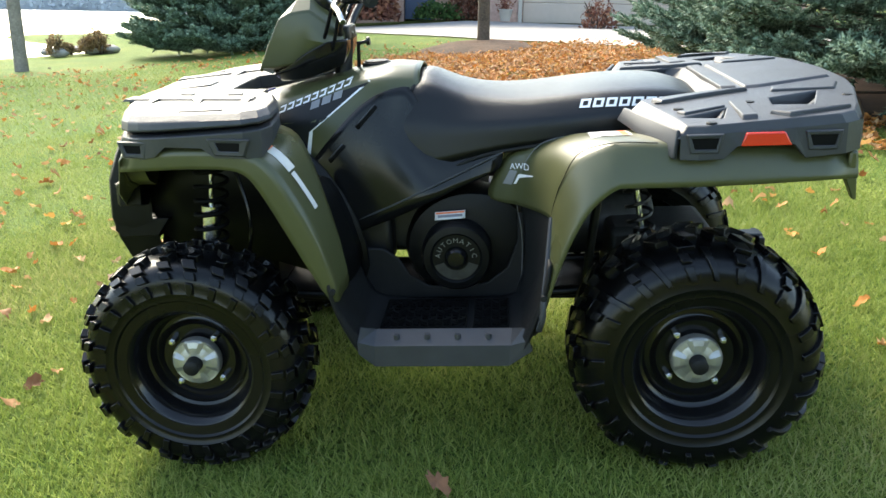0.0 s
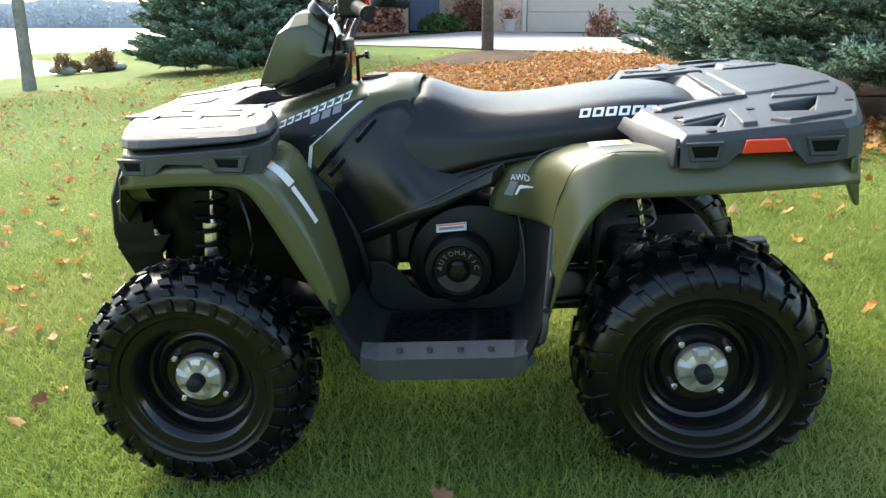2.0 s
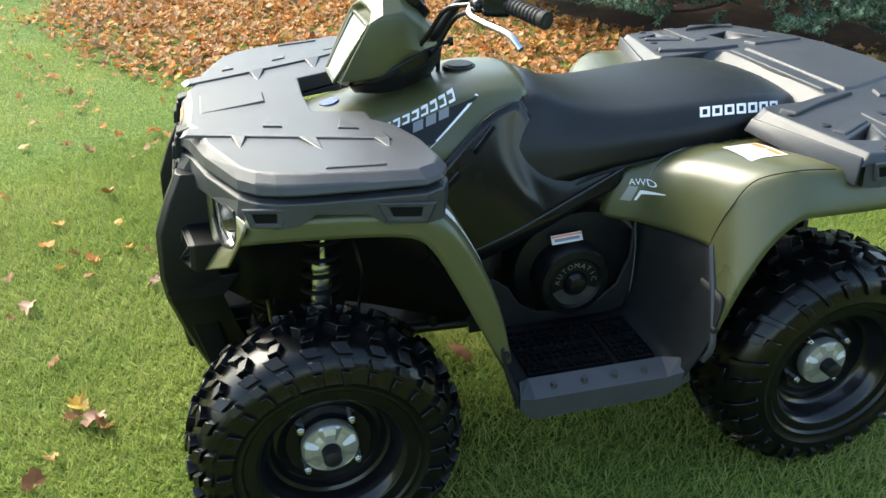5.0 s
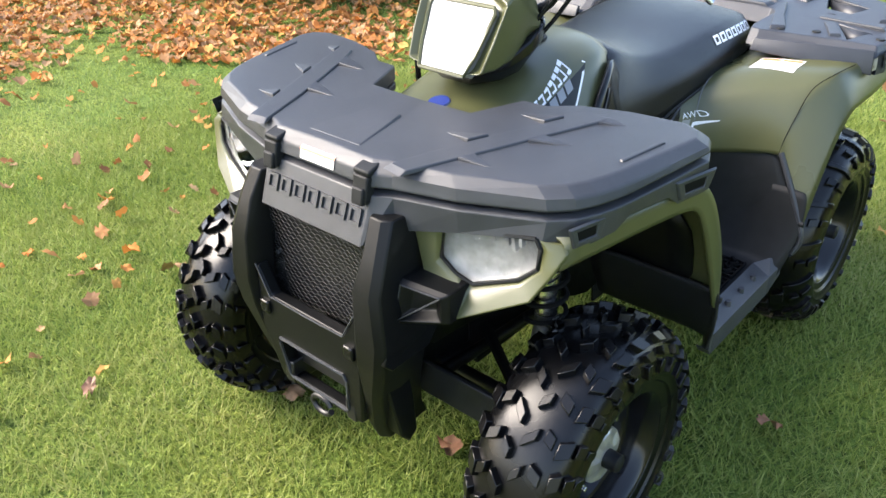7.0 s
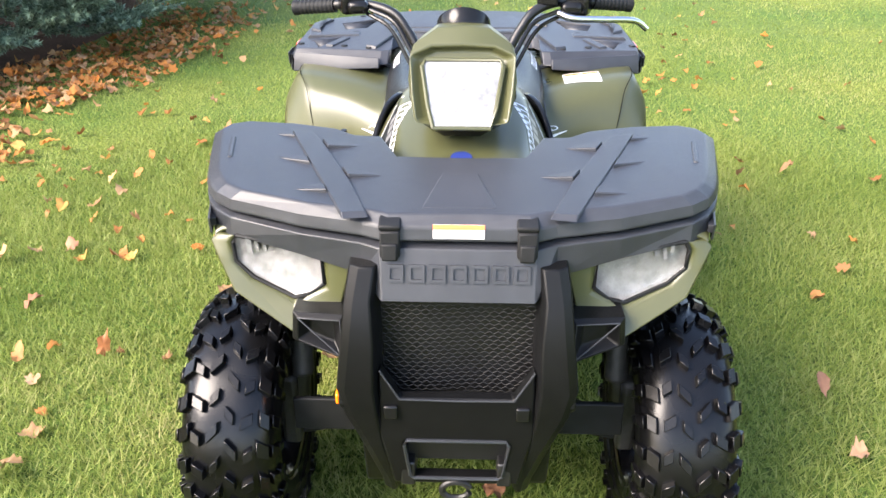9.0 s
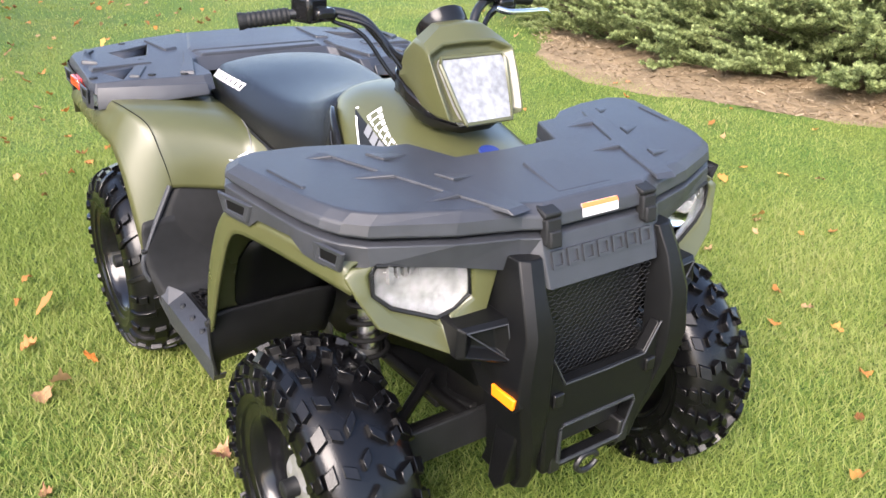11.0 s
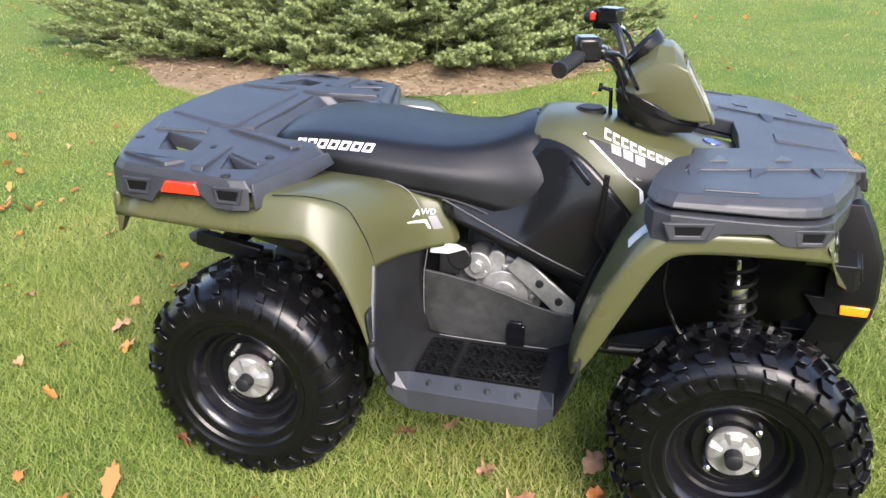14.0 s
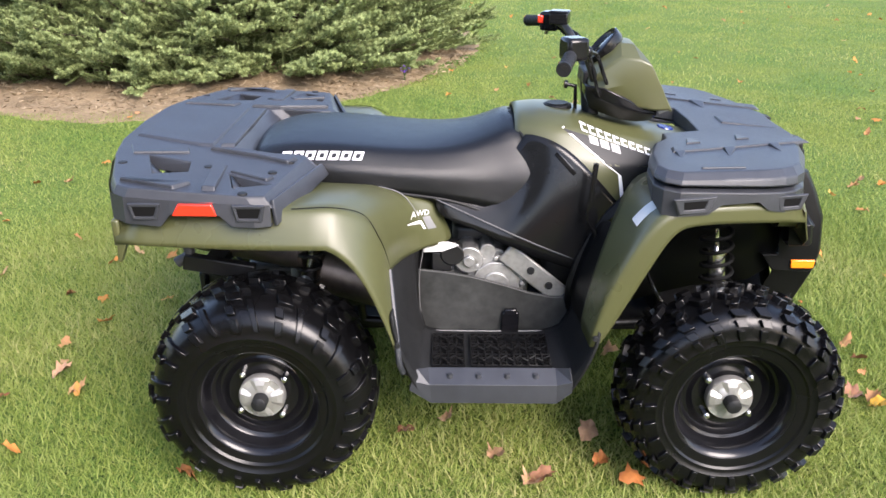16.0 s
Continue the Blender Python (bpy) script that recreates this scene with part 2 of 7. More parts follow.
def on_surface(bm, targets, way, off=0.0015):
    """Lays the points of a flat print onto the things behind it, along a way."""
    bpy.context.view_layer.update()
    dg = bpy.context.evaluated_depsgraph_get()
    way = Vector(way).normalized()
    evs = [(t.evaluated_get(dg), t.matrix_world.copy()) for t in targets]
    for v in bm.verts:
        best = None
        for ev, mw in evs:
            inv = mw.inverted()
            hit, loc, nor, _ = ev.ray_cast(inv @ (v.co - way * 0.3), inv.to_3x3() @ way, distance=0.8)
            if hit:
                p = mw @ loc
                d = (p - v.co).dot(way)
                if best is None or d < best[0]:
                    best = (d, p)
        if best:
            v.co = best[1] - way * off
    return bm


def print_quads(bm, quads, origin, u, v, cuts=4):
    """Flat quads, given in metres along u and v from an origin, cut fine enough to follow a curved panel."""
    o, u, v = Vector(origin), Vector(u).normalized(), Vector(v).normalized()
    for q in quads:
        a, b, c, d = [o + u * p[0] + v * p[1] for p in q]
        rows = []
        for i in range(cuts + 1):
            k = i / cuts
            l, r = a.lerp(d, k), b.lerp(c, k)
            rows.append([l.lerp(r, j / cuts) for j in range(cuts + 1)])
        grid_mesh(rows, bm)
    return bm


def letters(bm, text, size, origin, u, v, spacing=1.0):
    """Built-in font text as a flat mesh along u and v."""
    cu = bpy.data.curves.new("letters", "FONT")
    cu.body, cu.size, cu.align_x, cu.align_y, cu.space_character, cu.resolution_u = text, size, "CENTER", "CENTER", spacing, 2
    ob = bpy.data.objects.new("letters", cu)
    scene.collection.objects.link(ob)
    bpy.context.view_layer.update()
    me = bpy.data.meshes.new_from_object(ob.evaluated_get(bpy.context.evaluated_depsgraph_get()))
    o, u, v = Vector(origin), Vector(u).normalized(), Vector(v).normalized()
    vs = [bm.verts.new(o + u * p.co.x + v * p.co.y) for p in me.vertices]
    for f in me.polygons:
        bm.faces.new([vs[i] for i in f.vertices])
    bpy.data.objects.remove(ob)
    bpy.data.curves.remove(cu)
    return bm


# ---- the quad bike: x ahead, y to its left ----
bike = tagged(new("quad_bike"), "olive green quad bike with dark grey racks on a lawn", "quad bike")


# wheels
def carcass(u, a, rc, b, p=0.76):
    """A point (radius, across) of a tyre's section; u in degrees from the crown."""
    t = radians(u)
    c, s = math.cos(t), math.sin(t)
    return rc + b * math.copysign(abs(c) ** p, c), a * math.copysign(abs(s) ** p, s)


def tyre_mesh(a, rows, rear, rt):
    """A carcass with a ridge on each side wall, and the tread lugs that stand on it."""
    rc, b = 0.226, rt - 0.012 - 0.226
    bm = bmesh.new()
    prof = []
    for u in range(-115, 116, 5):
        r, y = carcass(u, a, rc, b)
        prof.append((r, y + math.copysign({95: 0.0035, 110: 0.0025}.get(abs(u), 0.0), u)))
    prof = [(0.158, -0.80 * a), (0.166, -0.90 * a), *prof, (0.166, 0.90 * a), (0.158, 0.80 * a)]
    lathe(bm, prof, seg=96)
    def knob(t0, t1, u0, u1, skew, h=0.012):
        """A lug over a patch of the carcass, cut along its length so that it follows the curve."""
        tm, um = (t0 + t1) / 2, (u0 + u1) / 2
        cuts = max(1, round(abs(u1 - u0) / 14))
        low, high = [], []
        for lift, shrink, out in ((-0.005, 0.0, low), (h, 0.16, high)):
            for i in range(cuts + 1):
                pair = []
                for t in (t0, t1):
                    u = u0 + (u1 - u0) * i / cuts
                    u2 = um + (u - um) * (1 - shrink * 0.5)
                    t2 = tm + (t - tm) * (1 - shrink) + skew * (u - um) / 40
                    r, y = carcass(u2, a, rc, b)
                    ra, ya = carcass(u2 - 0.5, a, rc, b)
                    rb, yb = carcass(u2 + 0.5, a, rc, b)
                    n = Vector((yb - ya, ra - rb)).normalized()
                    pair.append(bm.verts.new(((r + n.x * lift) * math.cos(t2), y + n.y * lift, (r + n.x * lift) * math.sin(t2))))
                out.append(pair)
        for i in range(cuts):
            bm.faces.new((high[i][0], high[i][1], high[i + 1][1], high[i + 1][0]))
            for k in (0, 1):
                bm.faces.new((low[i][k], low[i + 1][k], high[i + 1][k], high[i][k]))
        for i in (0, cuts):
            bm.faces.new((low[i][0], low[i][1], high[i][1], high[i][0]))

    carc, bm = bm, bmesh.new()
    step = 2 * math.pi / rows
    for k in range(rows):
        for side in (1, -1):
            t = k * step + (0.5 * step if side < 0 else 0)
            w = step * 0.40
            if rear:
                if k % 2:
                    knob(t, t + w * 0.72, side * 30, side * 88, side * 0.07, 0.010)
                else:
                    knob(t, t + w, side * 42, side * 58, side * 0.06, 0.012)
                    knob(t + 0.03, t + 0.03 + w, side * 63, side * 87, side * 0.05, 0.009)
                    knob(t - 0.02, t + w * 1.5, side * 18, side * 34, side * 0.10, 0.014)
                knob(t + 0.05, t + 0.05 + w * 1.2, side * 1, side * 15, side * 0.22, 0.014)
            else:
                g = 0.05 if k % 2 else 0.0
                knob(t, t + w * 0.86, side * 78, side * 95, side * 0.05, 0.010)
                knob(t - 0.02, t + w * 0.95, side * 58, side * 73, side * 0.07, 0.014)
                knob(t - 0.045 - g * 0.4, t + w * 0.9 - g * 0.4, side * (38 - 4 * (k % 2)), side * 53, side * 0.10, 0.015)
                knob(t - 0.06, t - 0.06 + w * 0.9, side * 1.5, side * (9 + 3 * (k % 2)), side * 0.30, 0.017)
                knob(t - 0.02, t - 0.02 + w * 0.95, side * (15 + 3 * (k % 2)), side * 30, side * -0.12, 0.017)
    return carc, bm


def build_wheel(name, a, lugs, rear, x, y, rt):
    """A hub with its tyre, rim, nuts and axle cap; the outer side looks to +y."""
    face = a - 0.055
    bm = bmesh.new()
    rings = []
    for r, h, wave in ((0.022, 0.010, 0.0), (0.030, 0.009, 0.0010), (0.044, 0.006, 0.0042), (0.058, 0.003, 0.0030), (0.0625, 0.001, 0.0), (0.064, -0.004, 0.0), (0.064, -0.02, 0.0), (0.060, -0.03, 0.0)):
        rings.append([(r * math.cos(q), face + h + wave * math.copysign(min(1.0, abs(2.2 * math.cos(4 * q))), math.cos(4 * q)), r * math.sin(q)) for q in (2 * math.pi * k / 48 for k in range(48))])
    _, vs = grid_mesh(rings, bm, True)
    bm.faces.new(vs[0])
    hub = part(name, bm, HUB, bike, "silver cast wheel hub", angle=16)
    hub.location = (x, y, 0.305)
    carc, tread = tyre_mesh(a, lugs, rear, rt)
    part("tyre", carc, RUBBER, hub, "black off-road tyre", angle=30)
    tagged(part("tread", tread, RUBBER, hub, "black rubber tread lugs", angle=30, bevel=0.0012, seg=1), kind="stuff")
    bm = bmesh.new()
    lathe(bm, [(0.156, -a * 0.82), (0.166, -a * 0.88), (0.150, -a * 0.7), (0.142, 0.0), (0.05, face - 0.050), (0.050, face - 0.032), (0.096, face - 0.028), (0.104, face - 0.036), (0.112, face - 0.040), (0.122, face - 0.040),
               (0.127, face - 0.030), (0.131, face - 0.020), (0.139, face - 0.016), (0.143, a * 0.52), (0.147, a * 0.70), (0.155, a * 0.80), (0.160, a * 0.86), (0.166, a * 0.89), (0.170, a * 0.90), (0.166, a * 0.84)], seg=72)
    part("rim", bm, RIM, hub, "glossy black steel rim")
    for k in range(4):
        t = math.pi / 4 + k * math.pi / 2 + (0.12 if rear else -0.08)
        bm = bmesh.new()
        c = (0.081 * math.cos(t), 0, 0.081 * math.sin(t))
        rod(bm, (c[0], face - 0.03, c[2]), (c[0], face - 0.008, c[2]), 0.0105, 0.0095, seg=6)
        rod(bm, (c[0], face - 0.010, c[2]), (c[0], face - 0.002, c[2]), 0.0065, seg=10)
        part("wheel_nut", bm, STEEL, hub, bevel=0.0015)
    bm = bmesh.new()
    lathe(bm, [(0.0, face + 0.044), (0.017, face + 0.043), (0.0205, face + 0.040), (0.0215, face + 0.010), (0.025, face + 0.006)], seg=24)
    part("axle_cap", bm, MATT, hub, "black rubber axle cap")
    return hub


front_wheel = build_wheel("front_wheel", 0.104, 26, False, 0.6415, 0.494, 0.306)
rear_wheel = build_wheel("rear_wheel", 0.140, 28, True, -0.6415, 0.464, 0.316)
front_wheel["label"], rear_wheel["label"] = "front wheel with a silver cast hub", "wide rear wheel with a silver cast hub"
for w in (front_wheel, rear_wheel):
    copy_thing(w, pose(w.location.x, -w.location.y, w.location.z, 0, 0, 180))

# fenders
FF_TOP = [(0.765, 0.852), (0.60, 0.868), (0.45, 0.868), (0.385, 0.852), (0.325, 0.755), (0.266, 0.630), (0.238, 0.492)]
FF_LOW = [(0.780, 0.806), (0.60, 0.822), (0.46, 0.826), (0.420, 0.806), (0.362, 0.690), (0.298, 0.560), (0.262, 0.488)]
front_fenders, rear_fenders = {}, {}
for s in (1, -1):
    ys = [0.492, 0.540, 0.570, 0.578, 0.582, 0.583, 0.580]
    rows = [
        [(x - 0.012 * (i > 2), (0.27, 0.27, 0.27, 0.28, 0.385, 0.465, 0.490)[i], z + 0.008) for i, (x, z) in enumerate(FF_TOP)],
        [(x - 0.006 * (i > 2), (0.44, 0.44, 0.44, 0.44, 0.480, 0.515, 0.525)[i], z + 0.010) for i, (x, z) in enumerate(FF_TOP)],
        [(x, y - 0.012, z + 0.003) for (x, z), y in zip(FF_TOP, ys)],
        [(x + 0.003, y, z - 0.004) for (x, z), y in zip(FF_TOP, ys)],
        [(x, y, z) for (x, z), y in zip(FF_LOW, ys)],
    ]
    front_fenders[s] = cage("front_fender", rows, GREEN, bike, "glossy olive green front mudguard", s, crows=(2, 3, 4), ccols=(0,), crease=0.9)
    rows = [
        [(-0.118, 0.215, 0.635), (-0.13, 0.218, 0.675), (-0.152, 0.220, 0.725), (-0.185, 0.222, 0.778), (-0.32, 0.222, 0.795), (-0.60, 0.222, 0.80), (-0.95, 0.225, 0.82)],
        [(-0.202, 0.268, 0.635), (-0.208, 0.266, 0.685), (-0.222, 0.262, 0.742), (-0.262, 0.254, 0.790), (-0.345, 0.246, 0.816), (-0.60, 0.25, 0.830), (-0.96, 0.26, 0.83)],
        [(-0.262, 0.360, 0.642), (-0.265, 0.360, 0.700), (-0.276, 0.362, 0.762), (-0.308, 0.366, 0.820), (-0.385, 0.375, 0.848), (-0.62, 0.39, 0.852), (-0.97, 0.38, 0.835)],
        [(-0.287, 0.484, 0.660), (-0.296, 0.490, 0.705), (-0.312, 0.500, 0.755), (-0.350, 0.516, 0.826), (-0.425, 0.548, 0.856), (-0.65, 0.566, 0.855), (-0.96, 0.552, 0.832)],
        [(-0.277, 0.538, 0.565), (-0.297, 0.545, 0.637), (-0.326, 0.552, 0.710), (-0.366, 0.562, 0.782), (-0.427, 0.578, 0.814), (-0.65, 0.590, 0.812), (-0.958, 0.572, 0.804)],
        [(-0.266, 0.585, 0.466), (-0.297, 0.590, 0.568), (-0.334, 0.594, 0.660), (-0.376, 0.597, 0.730), (-0.430, 0.599, 0.767), (-0.65, 0.602, 0.766), (-0.955, 0.585, 0.776)],
        [(-0.268, 0.565, 0.468), (-0.299, 0.570, 0.570), (-0.336, 0.574, 0.662), (-0.378, 0.577, 0.732), (-0.432, 0.579, 0.770), (-0.65, 0.582, 0.770), (-0.955, 0.565, 0.780)],
    ]
    rear_fenders[s] = cage("rear_fender", rows, GREEN, bike, "glossy olive green rear mudguard", s, crows=(1, 3, 5), ccols=(0, 4), crease=0.92)
    # thin pale tube down the rear panel's crease to the floor
    bm = bmesh.new()
    tube(bm, [(x, y * s, z) for x, y, z in [(-0.350, 0.246, 0.819), (-0.268, 0.255, 0.796), (-0.224, 0.264, 0.742), (-0.209, 0.268, 0.685), (-0.204, 0.270, 0.635), (-0.216, 0.266, 0.55), (-0.215, 0.268, 0.44), (-0.205, 0.270, 0.37)]], 0.0016, 6)
    part("panel_seam", bm, EDGE, bike, "pale line along the panel seam")
    bm = bmesh.new()
    tube(bm, [(x, y * s, z) for x, y, z in [(-0.284, 0.482, 0.660), (-0.293, 0.488, 0.705), (-0.309, 0.498, 0.757), (-0.348, 0.514, 0.829), (-0.425, 0.546, 0.859), (-0.52, 0.558, 0.859)]], 0.0012, 6)
    part("overlap_seam", bm, DULL, bike, "dark seam where the panels meet")
    # dark edge trim below the mudguards, over the footwell
    bm = bmesh.new()
    tube(bm, [(x, y * s, z) for x, y, z in [(-0.287, 0.488, 0.664), (-0.280, 0.515, 0.615), (-0.272, 0.548, 0.555), (-0.262, 0.585, 0.480), (-0.258, 0.592, 0.440), (-0.250, 0.580, 0.405)]], 0.008, 8)
    part("mudguard_trim", bm, GREY, bike, "grey plastic edge trim")
    # black panel behind the leg of the front mudguard
    rows = [[(x - 0.012, 0.255, z - 0.015), (x - 0.004, 0.38, z - 0.01), (x + 0.004, 0.52, z - 0.006)] for x, z in FF_TOP[4:]]
    cage("leg_liner", rows, BUMPER, bike, "matt black panel inside the front mudguard leg", s, sub=1)
    # inner liner of the front wheel arch
    rows = [[(0.84, 0.25, 0.84), (0.62, 0.24, 0.86), (0.42, 0.24, 0.85), (0.31, 0.25, 0.74), (0.23, 0.27, 0.60), (0.20, 0.28, 0.46)],
            [(0.86, 0.20, 0.50), (0.70, 0.18, 0.50), (0.52, 0.18, 0.46), (0.40, 0.19, 0.42), (0.31, 0.21, 0.40), (0.25, 0.25, 0.38)]]
    cage("arch_liner", rows, BUMPER, bike, "matt black inner wheel arch", s, sub=1)
    # mud flap panel between footwell and rear wheel
    rows = [[(-0.214, 0.258, 0.664), (-0.270, 0.36, 0.668), (-0.300, 0.485, 0.672)], [(-0.222, 0.258, 0.60), (-0.266, 0.37, 0.595), (-0.283, 0.53, 0.580)],
            [(-0.225, 0.255, 0.50), (-0.258, 0.38, 0.49), (-0.266, 0.583, 0.472)], [(-0.215, 0.25, 0.43), (-0.245, 0.38, 0.43), (-0.258, 0.585, 0.425)], [(-0.19, 0.24, 0.35), (-0.222, 0.38, 0.35), (-0.232, 0.55, 0.355)]]
    cage("rear_arch_liner", rows, MATT, bike, "matt black panel behind the footwell", s, sub=2)
    rows = [[(-0.46, 0.19, 0.80), (-0.70, 0.19, 0.80), (-0.95, 0.19, 0.80)], [(-0.46, 0.57, 0.80), (-0.70, 0.57, 0.80), (-0.95, 0.56, 0.80)]]
    cage("rear_fender_underside", rows, MATT, bike, "matt black underside of the rear mudguard", s, sub=0, solid=0.01)

bm = plate([(-0.965, -0.58), (-0.955, 0.58), (-0.935, 0.58), (-0.945, -0.58)], "z", 0.765, 0.835)
part("rear_valance", bm, GREEN, bike, "olive green tail panel", bevel=0.006)

for s in (1, -1):
    bm, vs = grid_mesh([[(-0.958, 0.535 * s, 0.775), (-0.955, 0.585 * s, 0.775), (-0.930, 0.588 * s, 0.775), (-0.935, 0.540 * s, 0.775)], [(-0.962, 0.560 * s, 0.722), (-0.960, 0.582 * s, 0.722), (-0.950, 0.584 * s, 0.724), (-0.952, 0.562 * s, 0.724)]], closed=True)
    bm.faces.new(vs[0])
    bm.faces.new(vs[1])
    part("mudguard_lip", bm, GREEN, bike, "pointed lip at the end of the rear mudguard", bevel=0.003)

# bonnet and tank cover
rows = []
for x, pts in [
    (0.59, [(0, 0.912), (0.07, 0.909), (0.12, 0.89), (0.16, 0.845), (0.18, 0.78)]),
    (0.53, [(0, 0.921), (0.075, 0.919), (0.132, 0.90), (0.175, 0.855), (0.20, 0.77)]),
    (0.40, [(0, 0.945), (0.085, 0.944), (0.150, 0.925), (0.203, 0.862), (0.228, 0.72)]),
    (0.25, [(0, 0.983), (0.095, 0.983), (0.160, 0.954), (0.215, 0.875), (0.236, 0.70)]),
    (0.14, [(0, 0.998), (0.10, 0.995), (0.155, 0.968), (0.206, 0.89), (0.232, 0.72)]),
    (0.06, [(0, 0.990), (0.095, 0.983), (0.135, 0.952), (0.164, 0.87), (0.185, 0.74)]),
]:
    rows.append([(x, -y, z) for y, z in reversed(pts[1:])] + [(x, y, z) for y, z in pts])
bonnet = cage("bonnet", rows, GREEN, bike, "glossy olive green tank cover", ccols=(1, 2, 6, 7), crease=0.6)

side_panels = {}
for s in (1, -1):
    rows = [
        [(0.400, 0.240, 0.715), (0.366, 0.243, 0.67), (0.345, 0.247, 0.62), (0.318, 0.25, 0.535)],
        [(0.288, 0.234, 0.838), (0.262, 0.247, 0.76), (0.245, 0.254, 0.69), (0.222, 0.258, 0.568)],
        [(0.218, 0.214, 0.908), (0.205, 0.240, 0.830), (0.165, 0.256, 0.72), (0.132, 0.262, 0.602)],
        [(0.150, 0.196, 0.945), (0.166, 0.224, 0.860), (0.110, 0.250, 0.735), (0.072, 0.262, 0.628)],
        [(0.088, 0.164, 0.948), (0.136, 0.214, 0.842), (0.060, 0.233, 0.718), (0.002, 0.258, 0.658)],
        [(0.000, 0.190, 0.800), (0.030, 0.200, 0.765), (-0.030, 0.233, 0.737), (-0.060, 0.250, 0.688)],
        [(-0.168, 0.225, 0.790), (-0.170, 0.232, 0.778), (-0.168, 0.240, 0.755), (-0.160, 0.242, 0.722)],
    ]
    side_panels[s] = cage("side_panel", rows, BLACK, bike, "glossy black plastic side cover", s, ccols=(0,), crows=(4,), crease=0.7, solid=0.012)
    # A thin grey tube paints in the highlight along the cover's crease.
    bm = bmesh.new()
    tube(bm, [(x, y * s, z) for x, y, z in [(0.274, 0.256, 0.582), (0.129, 0.266, 0.642), (-0.037, 0.256, 0.716), (-0.168, 0.244, 0.775)]], 0.0028, 6)
    part("panel_seam", bm, GREY, bike, "grey line for the highlight along the crease")
    vents = [((0.172, 0.905), (0.226, 0.850))] + ([((0.262, 0.806), (0.306, 0.762))] if s > 0 else [])
    for (x0, z0), (x1, z1) in vents:
        d = Vector((x1 - x0, 0, z1 - z0)).normalized() * 0.0065
        q = [[(x0 - d.z, z0 + d.x), (x0 + d.z, z0 - d.x), (x1 + d.z, z1 - d.x), (x1 - d.z, z1 + d.x)]]
        # The vent's shaded recess is a black print laid on the cover.
        bm = on_surface(print_quads(bmesh.new(), q, (0, 0.4 * s, 0), (1, 0, 0), (0, 0, 1), 4), [side_panels[s], bonnet], (0, -s, 0), 0.0015)
        vent = part("vent_slot", bm, DULL, bike, "black print for the shade in a vent slot", solid=0.002)
        bm = on_surface(print_quads(bmesh.new(), [[(x0 - d.z * 1.1, z0 + d.x * 1.1), (x0 - d.z * 0.6, z0 + d.x * 0.6), (x1 - d.z * 0.6, z1 + d.x * 0.6), (x1 - d.z * 1.1, z1 + d.x * 1.1)]], (0, 0.4 * s, 0), (1, 0, 0), (0, 0, 1), 4), [side_panels[s], bonnet], (0, -s, 0), 0.003)
        part("vent_lip", bm, GREY, vent, "grey vent lip", solid=0.0015)

# seat
rows = []
for top, sh, side, bot in [
    ((0.055, 0.970), (0.080, 0.145, 0.938), (0.138, 0.205, 0.842), (0.055, 0.222, 0.716)),
    ((0.026, 0.978), (0.036, 0.152, 0.948), (0.070, 0.208, 0.842), (0.030, 0.226, 0.730)),
    ((-0.040, 0.940), (-0.04, 0.160, 0.912), (-0.02, 0.212, 0.838), (-0.03, 0.226, 0.748)),
    ((-0.140, 0.915), (-0.14, 0.180, 0.895), (-0.14, 0.232, 0.845), (-0.14, 0.236, 0.778)),
    ((-0.280, 0.912), (-0.28, 0.195, 0.898), (-0.28, 0.243, 0.850), (-0.28, 0.242, 0.800)),
    ((-0.460, 0.935), (-0.46, 0.205, 0.918), (-0.46, 0.250, 0.868), (-0.46, 0.246, 0.820)),
    ((-0.620, 0.935), (-0.62, 0.195, 0.915), (-0.62, 0.235, 0.868), (-0.62, 0.232, 0.825)),
    ((-0.690, 0.905), (-0.69, 0.160, 0.890), (-0.68, 0.190, 0.855), (-0.67, 0.190, 0.825)),
]:
    half = [(sh[0], sh[1] * 0.55, sh[2] + (top[1] - sh[2]) * 0.75), sh, side, bot]
    rows.append([(x, -y, z) for x, y, z in reversed(half)] + [(top[0], 0, top[1])] + half)
rows.insert(1, [tuple(Vector(a).lerp(Vector(b), 0.25)) for a, b in zip(rows[0], rows[1])])
seat = cage("seat", rows, VINYL, bike, "long black vinyl seat", crows=(0,), ccols=(1, 2, 6, 7), crease=0.45, solid=0.012)
for s in (1, -1):
    bm = bmesh.new()
    tube(bm, [(x, y * s, z) for x, y, z in [(0.050, 0.02, 0.975), (0.076, 0.147, 0.942), (0.138, 0.205, 0.842), (0.054, 0.224, 0.713), (-0.14, 0.240, 0.772), (-0.46, 0.250, 0.815)]], 0.005, 8)
    part("seat_piping", bm, MATT, seat, "black seat welt")

# front rack box and lid
BASE = [(0.885, 0.0, 0.79), (0.885, 0.147, 0.79), (0.868, 0.185, 0.820), (0.836, 0.31, 0.838), (0.775, 0.458, 0.850), (0.742, 0.496, 0.830), (0.705, 0.518, 0.842), (0.668, 0.532, 0.851), (0.636, 0.541, 0.876),
        (0.538, 0.562, 0.875), (0.506, 0.568, 0.852), (0.428, 0.583, 0.852), (0.390, 0.567, 0.852), (0.372, 0.530, 0.88), (0.382, 0.42, 0.90), (0.412, 0.315, 0.90), (0.452, 0.265, 0.90), (0.472, 0.185, 0.90), (0.588, 0.138, 0.90), (0.593, 0.0, 0.90)]


def seam(x):
    return 0.888 + (0.92 - x) * 0.075


